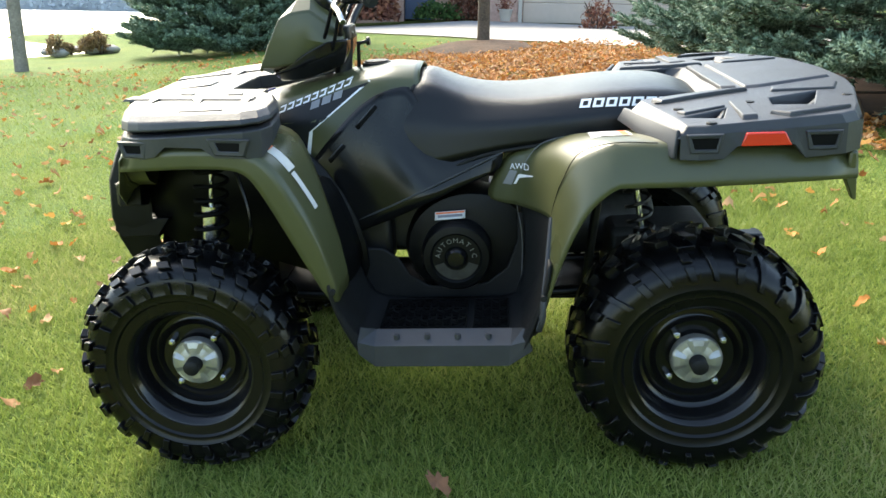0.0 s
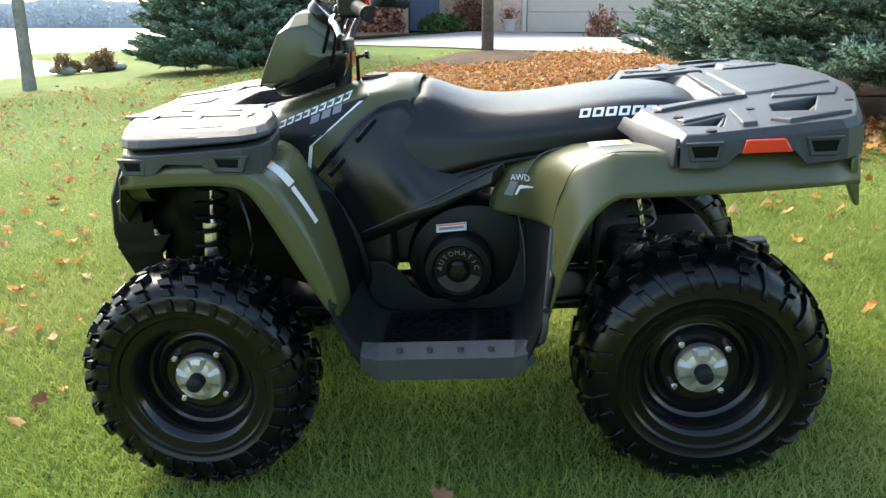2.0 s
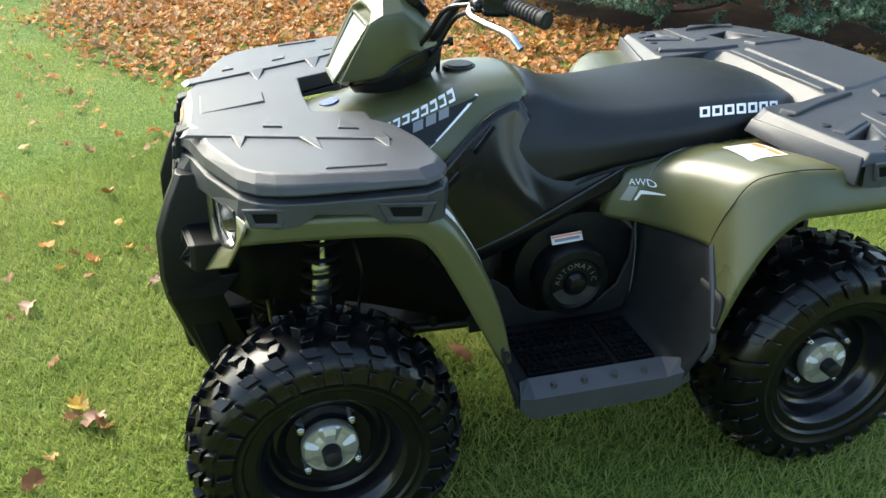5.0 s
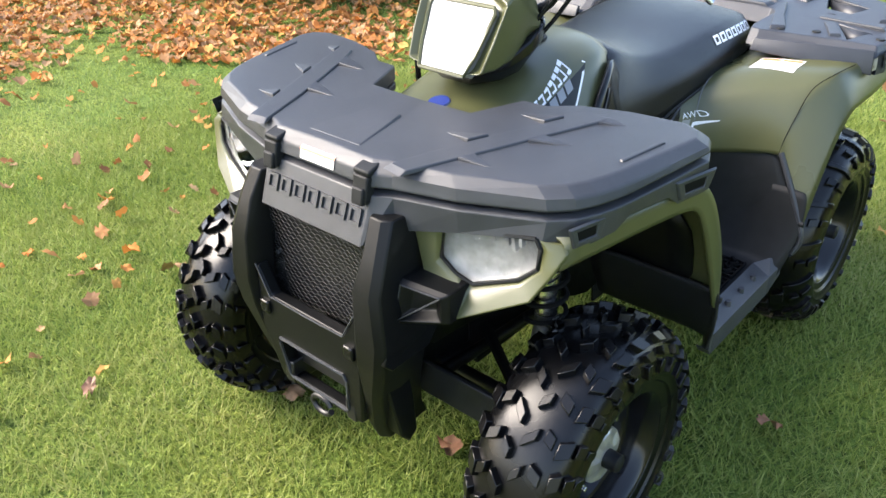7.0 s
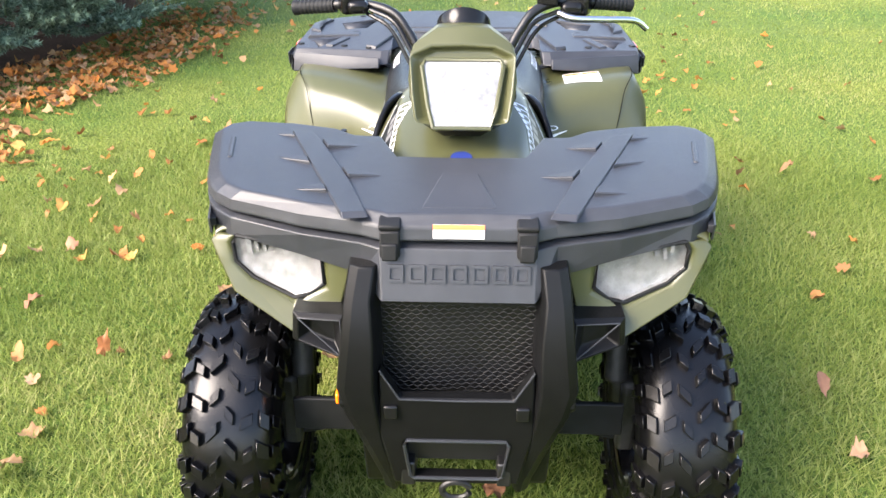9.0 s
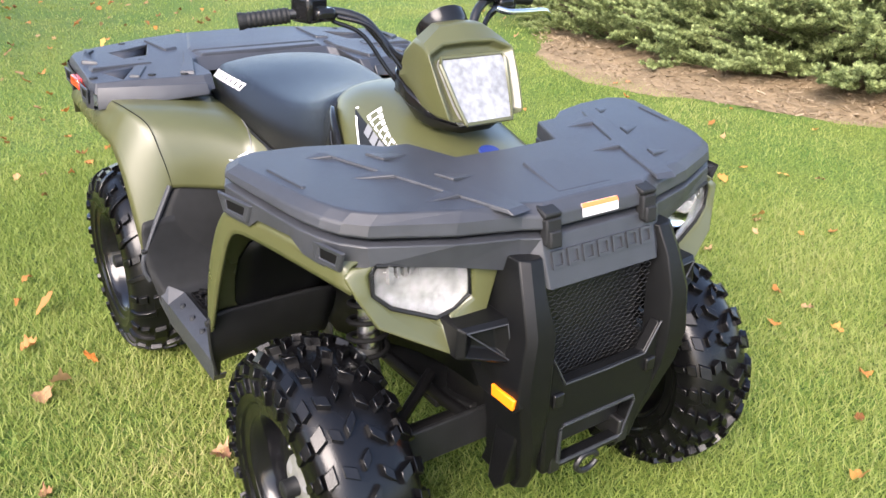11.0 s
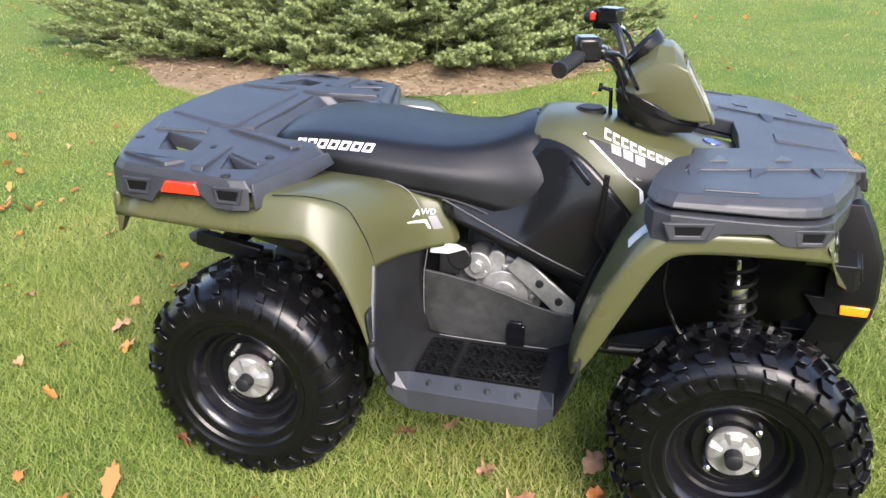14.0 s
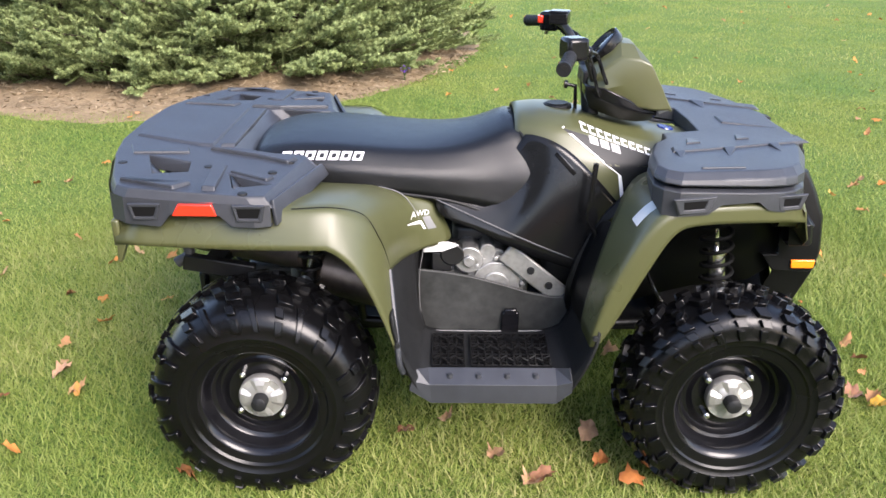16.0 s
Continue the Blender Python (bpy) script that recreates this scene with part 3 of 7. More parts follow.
def ring(pts, dx=0.0, inset=0.0, z=None, dz=0.0):
    """A closed line round the box from its half outline."""
    c = Vector((0.66, 0.0))
    half = []
    for x, y, zb in pts:
        p = Vector((x, y))
        d = c - p
        p = p + d.normalized() * inset if y > 0.25 or x > 0.8 else p
        half.append((p.x, p.y, zb if z is None else z(x) + dz))
    return [(x, -y, zz) for x, y, zz in reversed(half[1:-1])] + half[:1] + half[1:-1] + half[-1:]


LOW = list(BASE)
LOW[0], LOW[1], LOW[2], LOW[3], LOW[4] = (0.920, 0.0, 0.787), (0.920, 0.145, 0.787), (0.866, 0.188, 0.815), (0.832, 0.31, 0.838), (0.782, 0.456, 0.853)
bm, vs = grid_mesh([ring(LOW), ring(BASE, inset=0.0, z=seam, dz=-0.010), ring(BASE, inset=0.018, z=seam, dz=-0.005)], closed=True)
bm.faces.new(vs[-1])
rack_box = part("front_rack_box", bm, GREY, bike, "dark grey moulded plastic storage box", bevel=0.006, seg=2, smooth=False)
LID = BASE
bm, vs = grid_mesh([ring(LID, inset=0.018, z=seam, dz=0.001), ring(LID, inset=0.0, z=seam, dz=0.006), ring(LID, inset=0.006, z=lambda x: 0.921 + (0.92 - x) * 0.045), ring(LID, inset=0.030, z=lambda x: 0.940 + (0.92 - x) * 0.036)], closed=True)
bm.faces.new(vs[-1])
lid = part("lid", bm, GREY, rack_box, "dark grey ribbed rack lid", bevel=0.004, smooth=False)
for s in (1, -1):
    top = lambda x: 0.9395 + (0.92 - x) * 0.036
    # a raised diagonal band, a long outer bar, and ramps that rise towards the band
    for pts, lifts in [
        ([(0.445, 0.395), (0.880, 0.216), (0.872, 0.168), (0.727, 0.219), (0.507, 0.313), (0.452, 0.345)], (5, 5, 4, 5, 5, 5)),
        ([(0.610, 0.500), (0.490, 0.522), (0.488, 0.512), (0.608, 0.490)], (4, 4, 4, 4)),
        ([(0.594, 0.412), (0.602, 0.330), (0.640, 0.316)], (-1, 8, 8)),
        ([(0.534, 0.205), (0.507, 0.313), (0.552, 0.294)], (-1, 9, 9)),
        ([(0.688, 0.146), (0.663, 0.247), (0.706, 0.228)], (-1, 9, 9)),
        ([(0.463, 0.440), (0.458, 0.388), (0.490, 0.376)], (-1, 7, 7)),
        ([(0.760, 0.340), (0.742, 0.272), (0.775, 0.259)], (-1, 8, 8)),
    ] + ([([(0.683, 0.039), (0.839, 0.074), (0.839, -0.074), (0.683, -0.039)], (5, 1, 1, 5))] if s > 0 else []):
        c = Vector((sum(p[0] for p in pts) / len(pts), sum(p[1] for p in pts) / len(pts)))
        lo = [(x, y * s, top(x) - 0.003) for x, y in pts]
        hi = [(x + (c.x - x) * 0.06, (y + (c.y - y) * 0.06) * s, top(x) + 0.001 * d) for (x, y), d in zip(pts, lifts)]
        bm, vs = grid_mesh([lo, hi], closed=True)
        bm.faces.new(vs[1])
        bmesh.ops.recalc_face_normals(bm, faces=bm.faces)
        part("lid_rib", bm, GREY, lid, bevel=0.0022, smooth=False)
    # latches over the seam
    bm = bmesh.new()
    box(bm, (0.886, 0.128 * s, 0.892), (0.022, 0.038, 0.052), Matrix.Rotation(radians(-8), 3, "Y"))
    box(bm, (0.899, 0.128 * s, 0.880), (0.012, 0.030, 0.034), Matrix.Rotation(radians(-8), 3, "Y"))
    box(bm, (0.868, 0.128 * s, 0.929), (0.046, 0.042, 0.012), Matrix.Rotation(radians(15), 3, "Y"))
    part("latch", bm, MATT, rack_box, "black rubber lid latch", bevel=0.004)
    # side slots with moulded frames
    for x, y, z, w in ((0.728, 0.509, 0.866, 0.070), (0.466, 0.576, 0.880, 0.090)):
        t = Matrix.Rotation(radians(-13 * s), 3, "Z")
        bm = bmesh.new()
        o = [(-w * 0.66, 0.020), (w * 0.66, 0.020), (w * 0.46, -0.022), (-w * 0.46, -0.022)]
        i = [(-w * 0.34, 0.010), (w * 0.38, 0.010), (w * 0.30, -0.010), (-w * 0.30, -0.010)]
        ra = [Vector((x, y * s, z)) + t @ Vector((u, 0.001 * s, v)) for u, v in o]
        rb = [Vector((x, y * s, z)) + t @ Vector((u * 0.92, 0.006 * s, v * 0.9)) for u, v in o]
        rc_ = [Vector((x, y * s, z)) + t @ Vector((u, 0.005 * s, v)) for u, v in i]
        rd = [Vector((x, y * s, z)) + t @ Vector((u * 0.95, -0.008 * s, v * 0.9)) for u, v in i]
        _, vs = grid_mesh([ra, rb, rc_, rd], bm, closed=True)
        part("slot_frame", bm, GREY, rack_box, bevel=0.002, smooth=False)
        # No hole is cut: a black sheet paints the shade inside the slot.
        bm = bmesh.new()
        bm.faces.new([bm.verts.new(Vector((x, y * s, z)) + t @ Vector((u, 0.0025 * s, v))) for u, v in i])
        part("slot_opening", bm, DULL, rack_box, "black sheet for the shade in the slot")
# moulded bars of the raised name on the box front
t = Matrix.Rotation(radians(-19), 3, "Y")
for k in range(7):
    y = -0.118 + k * 0.0395
    for dy, dz, sy, sz in ((0, 0.014, 0.031, 0.006), (0, -0.014, 0.031, 0.006), (-0.0125, 0, 0.006, 0.022), (0.0125, 0, 0.006, 0.022)):
        bm = bmesh.new()
        box(bm, Vector((0.9035, y, 0.838)) + t @ Vector((0, dy, dz)), (0.005, sy, sz), t)
        part("raised_bar", bm, GREY, rack_box)

# front lamps and their surrounds
for s in (1, -1):
    O = [(0.768, 0.488, 0.851), (0.775, 0.504, 0.838), (0.790, 0.487, 0.798), (0.815, 0.457, 0.741), (0.866, 0.325, 0.672), (0.842, 0.318, 0.726), (0.844, 0.233, 0.732), (0.842, 0.205, 0.835)]
    L = [(0.786, 0.446, 0.855), (0.784, 0.455, 0.838), (0.786, 0.453, 0.797), (0.794, 0.418, 0.765), (0.815, 0.332, 0.731), (0.822, 0.297, 0.744), (0.828, 0.267, 0.772), (0.826, 0.272, 0.840)]
    mi = lambda pts, dx=0.0: [(x + dx, y * s, z) for x, y, z in pts]
    mid = [tuple((Vector(a) * 0.22 + Vector(b) * 0.78)) for a, b in zip(O, L)]
    bm, vs = grid_mesh([mi(O, -0.005), mi(O), mi(mid, 0.004), mi(L, -0.004), mi(L, -0.05)], closed=True)
    part("lamp_surround", bm, GREEN, bike, "olive green headlamp surround", bevel=0.006, seg=3, angle=55)
    lc = Vector((sum(p[0] for p in L) / 8, sum(p[1] for p in L) / 8 * s, sum(p[2] for p in L) / 8))
    bm = bmesh.new()
    rings = []
    for k, back in ((1.0, 0.0), (0.97, -0.002), (0.75, -0.007), (0.40, -0.011), (0.12, -0.012)):
        rings.append([lc + (Vector(p) - lc) * k + Vector((back, 0, 0)) for p in mi(L, -0.006)])
    _, vs = grid_mesh(rings, bm, closed=True)
    bm.faces.new(vs[-1])
    lr = random.Random(9 if s > 0 else 10)
    for k in range(9):
        a = (k - 4.5) * 0.015
        ln = lr.uniform(0.018, 0.040)
        box(bm, lc + Vector((-0.014, a * s, 0.062 - ln / 2)), (0.010, lr.uniform(0.005, 0.010), ln), Matrix.Rotation(radians(lr.uniform(-18, 18)), 3, "X"))
    lamp = part("headlamp", bm, CHROME, bike, "clear headlamp with a silver reflector")
    bm = bmesh.new()
    front = [bm.verts.new(Vector(p)) for p in mi(L, -0.004)]
    tip = bm.verts.new(lc + Vector((0.012, 0, 0)))
    for i in range(8):
        bm.faces.new((front[i], front[(i + 1) % 8], tip))
    pane = part("lens", bm, GLASS, lamp, "clear lens", sub=0, solid=0.003)
    pane.visible_shadow = False
    bm = bmesh.new()
    tube(bm, mi([*L, L[0]], 0.001), 0.0045, 6, smooth=False)
    part("lens_rim", bm, MATT, lamp, "black seal")
    # faceted trim below the lamp
    A, B, C, D = Vector((0.876, 0.326 * s, 0.734)), Vector((0.893, 0.220 * s, 0.738)), Vector((0.912, 0.214 * s, 0.642)), Vector((0.880, 0.330 * s, 0.672))
    bm, vs = grid_mesh([[p - Vector((0.06, 0, 0)) for p in (A, B, C, D)], [A, B, C, D], [p + (Vector((0.892, 0.265 * s, 0.700)) - p) * 0.2 + Vector((0.010, 0, 0)) for p in (A, B, C, D)], [p + (Vector((0.892, 0.265 * s, 0.700)) - p) * 0.55 + Vector((-0.012, 0, 0)) for p in (A, B, C, D)]], closed=True)
    bm.faces.new(vs[-1])
    trim = part("lamp_trim", bm, BUMPER, bike, "black faceted trim", bevel=0.003, smooth=False)
    rim = [p + (Vector((0.892, 0.265 * s, 0.700)) - p) * 0.2 + Vector((0.0105, 0, 0)) for p in (A, B, C)]
    bm = bmesh.new()
    tube(bm, [*rim, rim[0]], 0.0018, 6, smooth=False)
    part("trim_edge", bm, GREY, trim, "pale worn edge")

# bumper
for s in (1, -1):
    # post: sections of (x front, y inner, y outer, z)
    rows = []
    for xf, yi, yo, z in [(0.925, 0.150, 0.205, 0.850), (0.955, 0.158, 0.215, 0.790), (0.985, 0.152, 0.222, 0.715), (0.990, 0.155, 0.235, 0.610), (0.985, 0.150, 0.222, 0.545), (0.965, 0.140, 0.190, 0.450), (0.945, 0.125, 0.170, 0.375), (0.935, 0.120, 0.160, 0.340), (0.915, 0.122, 0.156, 0.292)]:
        xf -= 0.022
        rows.append([(xf - 0.13, yo * s, z), (xf - 0.06, (yo + 0.004) * s, z), (xf - 0.012, yo * s, z), (xf, (yo - 0.018) * s, z), (xf, (yi + 0.008) * s, z), (xf - 0.018, yi * s, z), (xf - 0.06, (yi - 0.006) * s, z)])
    bm, vs = grid_mesh(rows)
    bm.faces.new(vs[0])
    bm.faces.new(vs[-1])
    post = part("bumper_post", bm, BUMPER, bike, "matt black front bumper post", bevel=0.003, angle=25)
# lower cross panel
PAN = [(-0.150, 0.652), (-0.112, 0.585), (0.112, 0.585), (0.150, 0.652), (0.156, 0.50), (0.130, 0.352), (-0.130, 0.352), (-0.156, 0.50)]
SLOT = [(-0.100, 0.480), (-0.106, 0.468), (-0.096, 0.378), (-0.088, 0.370), (0.088, 0.370), (0.096, 0.378), (0.106, 0.468), (0.100, 0.480)]
bm = plate(PAN, "x", 0.922, 0.953, holes=[SLOT])
for v in bm.verts:
    v.co.x -= 0.12 * max(0.0, 0.50 - v.co.z)
part("bumper_panel", bm, BUMPER, bike, "matt black lower bumper panel with a slot", bevel=0.006)
bm = bmesh.new()
tube(bm, [(0.954 - 0.12 * (0.50 - z), y, z) for y, z in (*SLOT, SLOT[0])], 0.004, 6, smooth=False)
part("slot_rim", bm, GREY, bike, "grey slot edge")
for s in (1, -1):
    bm = bmesh.new()
    tube(bm, [(0.954, 0.150 * s, 0.652), (0.955, 0.112 * s, 0.585), (0.956, 0.0, 0.584)], 0.0022, 6, smooth=False)
    part("panel_edge", bm, GREY, bike, "worn grey panel edge")
    bm = bmesh.new()
    box(bm, (0.952, 0.130 * s, 0.555), (0.02, 0.028, 0.032))
    part("bumper_recess", bm, BLACK, bike, "black bumper recess", bevel=0.004)
# radiator grille
bm = plate([(-0.15, 0.54), (0.15, 0.54), (0.15, 0.81), (-0.15, 0.81)], "x", 0.868, 0.878)
part("grille_backing", bm, CHASSIS, bike, "black radiator behind the grille")
bm = bmesh.new()
for i in range(24):
    z = 0.565 + i * 0.0093
    n = 17
    pts = []
    for j in range(n * 2 + 1):
        pts.append((0.900 + 0.006 * math.sin(j * 0.2), -0.15 + 0.30 * j / (2 * n), z + (0.0026 if (j + i) % 2 else -0.0026)))
    tube(bm, pts, 0.0010, 4, smooth=False)
part("grille", bm, MATT, bike, "black expanded mesh grille")
for s in (1, -1):
    # side wing behind the bumper with its marker
    A = [(0.915, 0.60), (0.938, 0.545), (0.918, 0.46), (0.885, 0.32), (0.862, 0.29), (0.835, 0.31), (0.845, 0.42), (0.862, 0.52), (0.82, 0.60)]
    bm = plate(A, "y", 0.150, 0.196, s=s)
    part("bumper_wing", bm, BUMPER, bike, "matt black bumper side", bevel=0.005)
    bm = plate([(0.79, 0.605), (0.950, 0.60), (0.958, 0.57), (0.938, 0.548), (0.83, 0.552)], "y", 0.212, 0.232, s=s)
    part("bumper_bracket", bm, BUMPER, bike, "black reflector bracket", bevel=0.003)
    if s < 0:
        bm = plate([(0.878, 0.588), (0.950, 0.588), (0.946, 0.562), (0.880, 0.562)], "y", 0.231, 0.240, s=s)
        part("side_reflector", bm, AMBER, bike, "amber side reflector", bevel=0.003)
bm = bmesh.new()
tube(bm, [(0.935, 0.0 + 0.03 * math.cos(a), 0.335 + 0.022 * math.sin(a)) for a in np.linspace(0.3, 2 * math.pi - 0.3, 12)], 0.007, 8)
part("tow_hook", bm, CHASSIS, bike, "black tow loop")
bm = bmesh.new()
for s in (1, -1):
    box(bm, (0.86, 0.10 * s, 0.38), (0.16, 0.03, 0.06))
box(bm, (0.84, 0, 0.42), (0.14, 0.22, 0.05))
part("front_frame", bm, CHASSIS, bike, "black front frame", bevel=0.004)

# rear rack
RACK = [(-1.075, 0.0), (-1.068, 0.20), (-1.045, 0.32), (-0.985, 0.505), (-0.955, 0.568), (-0.92, 0.588), (-0.60, 0.604), (-0.556, 0.596), (-0.482, 0.290), (-0.490, 0.262), (-0.52, 0.256), (-0.655, 0.262), (-0.690, 0.240), (-0.700, 0.0)]
HOLES = [[(-0.575, 0.515), (-0.69, 0.452), (-0.66, 0.548)], [(-0.95, 0.335), (-0.81, 0.375), (-0.797, 0.45), (-0.88, 0.475)]]
outline = [(x, -y) for x, y in reversed(RACK[1:-1])] + RACK[:1] + RACK[1:-1] + RACK[-1:]
holes = [h for h in HOLES] + [[(x, -y) for x, y in h] for h in HOLES]
bm = loops_mesh(outline, holes, lambda x, y: (x, y, 0.846 - 0.048 * x), lambda x, y: (x + (0.012 if x < -0.9 else (-0.042 if abs(y) < 0.3 else -0.022 if abs(y) > 0.58 else -0.006)), y * 0.982, 0.874 - 0.048 * x + 0.014 * (1 - (y / 0.6) ** 2)))
rear_rack = part("rear_rack", bm, GREY, bike, "dark grey moulded rear luggage rack", bevel=0.004, smooth=False)
SK = [(-0.562, 0.598, 0.828), (-0.600, 0.610, 0.828), (-0.655, 0.607, 0.830), (-0.684, 0.606, 0.858), (-0.806, 0.600, 0.858), (-0.833, 0.598, 0.826), (-0.92, 0.590, 0.832), (-0.960, 0.562, 0.836), (-0.988, 0.500, 0.850), (-1.047, 0.32, 0.872), (-1.070, 0.20, 0.88), (-1.077, 0.0, 0.88)]
for s in (1, -1):
    top = [(x, y * s, 0.856 - 0.048 * x) for x, y, _ in SK]
    low = [(x, (y + 0.004) * s, z) for x, y, z in SK]
    inn = [(x, (y - 0.02) * s, z + 0.002) for x, y, z in SK]
    bm, _ = grid_mesh([top, low, inn])
    part("rack_skirt", bm, GREY, rear_rack, bevel=0.004, smooth=False)
    bm = bmesh.new()
    fr = [(-0.552, 0.594, 0.828), (-0.466, 0.288, 0.862)]
    a, b = fr
    bm.faces.new([bm.verts.new(p) for p in [(a[0], a[1] * s, a[2]), (b[0], b[1] * s, b[2]), (-0.484, 0.288 * s, 0.893), (-0.560, 0.588 * s, 0.893)]])
    part("rack_nose", bm, GREY, rear_rack, solid=0.01, bevel=0.003)
    bm = plate([(-0.700, 0.888), (-0.783, 0.888), (-0.800, 0.858), (-0.690, 0.858)], "y", 0.590, 0.612, s=s)
    part("tail_lamp", bm, RED, rear_rack, "red rear reflector lens", bevel=0.003)
    for x, y, w in ((-0.612, 0.611, 0.062), (-0.868, 0.599, 0.062)):
        o = [(-w * 0.66, 0.020), (w * 0.66, 0.020), (w * 0.5, -0.024), (-w * 0.5, -0.024)]
        i = [(-w * 0.48, 0.010), (w * 0.48, 0.010), (w * 0.34, -0.014), (-w * 0.40, -0.014)]
        c = Vector((x, y * s, 0.868))
        R = [[c + Vector((u, d * s, v)) for u, v in pts] for pts, d in ((o, 0.0), ([(u * 0.94, v * 0.92) for u, v in o], 0.005), (i, 0.004), (i, -0.008))]
        bm, _ = grid_mesh(R, closed=True)
        part("slot_frame", bm, GREY, rear_rack, bevel=0.002, smooth=False)
        # Black sheet painted in for the slot's shaded inside.
        bm = bmesh.new()
        bm.faces.new([bm.verts.new(c + Vector((u, 0.0018 * s, v))) for u, v in i])
        part("slot_opening", bm, DULL, rear_rack, "black sheet for the shade in the slot")
    # raised ribs and screw wells on the deck
    for pts in ([(-0.70, 0.575), (-0.735, 0.575), (-0.755, 0.37), (-0.715, 0.37)], [(-0.575, 0.46), (-0.68, 0.405), (-0.70, 0.43), (-0.59, 0.49)], [(-0.80, 0.575), (-0.765, 0.53), (-0.86, 0.55), (-0.93, 0.50), (-0.95, 0.53)]):
        lo = [(x, y * s, 0.868 - 0.048 * x) for x, y in pts]
        c = Vector((sum(p[0] for p in pts) / len(pts), sum(p[1] for p in pts) / len(pts)))
        hi = [(x + (c.x - x) * 0.06, (y + (c.y - y) * 0.14) * s, 0.885 - 0.048 * x) for x, y in pts]
        bm, vs = grid_mesh([lo, hi], closed=True)
        bm.faces.new(vs[1])
        part("rack_rib", bm, GREY, rear_rack, bevel=0.003, smooth=False)
    for pts in ([(-0.69, 0.452), (-0.66, 0.548), (-0.635, 0.520), (-0.645, 0.485)], [(-0.95, 0.335), (-0.88, 0.475), (-0.85, 0.44), (-0.90, 0.36)]):
        bm = bmesh.new()
        bm.faces.new([bm.verts.new((x, y * s, (0.876 if k < 2 else 0.842) - 0.048 * x)) for k, (x, y) in enumerate(pts)])
        part("rack_gusset", bm, GREY, rear_rack, solid=0.004)
    for x, y in ((-0.590, 0.42), (-0.632, 0.578), (-0.93, 0.52), (-0.985, 0.40), (-0.76, 0.40), (-0.56, 0.33)):
        bm = bmesh.new()
        rod(bm, (x, y * s, 0.862 - 0.048 * x), (x, y * s, 0.8895 - 0.048 * x - 0.013 * (y / 0.6) ** 2), 0.014, 0.012, 16)
        part("screw_well", bm, MATT, rear_rack, bevel=0.002)
deck = lambda x, y: 0.874 - 0.048 * x + 0.014 * (1 - (y / 0.6) ** 2)
for pts, lift in (
    ([(-1.035, 0.17), (-0.83, 0.235), (-0.79, 0.235), (-0.79, -0.235), (-0.83, -0.235), (-1.035, -0.17)], 0.006),
    ([(-0.775, 0.235), (-0.735, 0.225), (-0.735, -0.225), (-0.775, -0.235)], 0.007),
    ([(-0.80, 0.255), (-0.66, 0.30), (-0.56, 0.345), (-0.54, 0.305), (-0.70, 0.255)], 0.008),
    ([(-0.80, -0.255), (-0.70, -0.255), (-0.54, -0.305), (-0.56, -0.345), (-0.66, -0.30)], 0.008),
    ([(-1.02, 0.25), (-0.985, 0.33), (-0.835, 0.30), (-0.85, 0.255)], 0.006),
    ([(-1.02, -0.25), (-0.85, -0.255), (-0.835, -0.30), (-0.985, -0.33)], 0.006),
):
    c = Vector((sum(p[0] for p in pts) / len(pts), sum(p[1] for p in pts) / len(pts)))
    lo = [(x, y, deck(x, y) - 0.006) for x, y in pts]
    hi = [(x + (c.x - x) * 0.07, y + (c.y - y) * 0.07, deck(x, y) + lift) for x, y in pts]
    bm, vs = grid_mesh([lo, hi], closed=True)
    bm.faces.new(vs[1])
    bmesh.ops.recalc_face_normals(bm, faces=bm.faces)
    part("rack_rib", bm, GREY, rear_rack, bevel=0.003, smooth=False)
for s, x in ((1, -0.60), (-1, -0.60), (1, -0.90), (-1, -0.90)):
    bm = bmesh.new()
    tube(bm, [(x, 0.20 * s, 0.80), (x, 0.30 * s, 0.85), (x, 0.40 * s, 0.885)], 0.012, 8)
    part("rack_support", bm, CHASSIS, bike, "black tubular rack support")

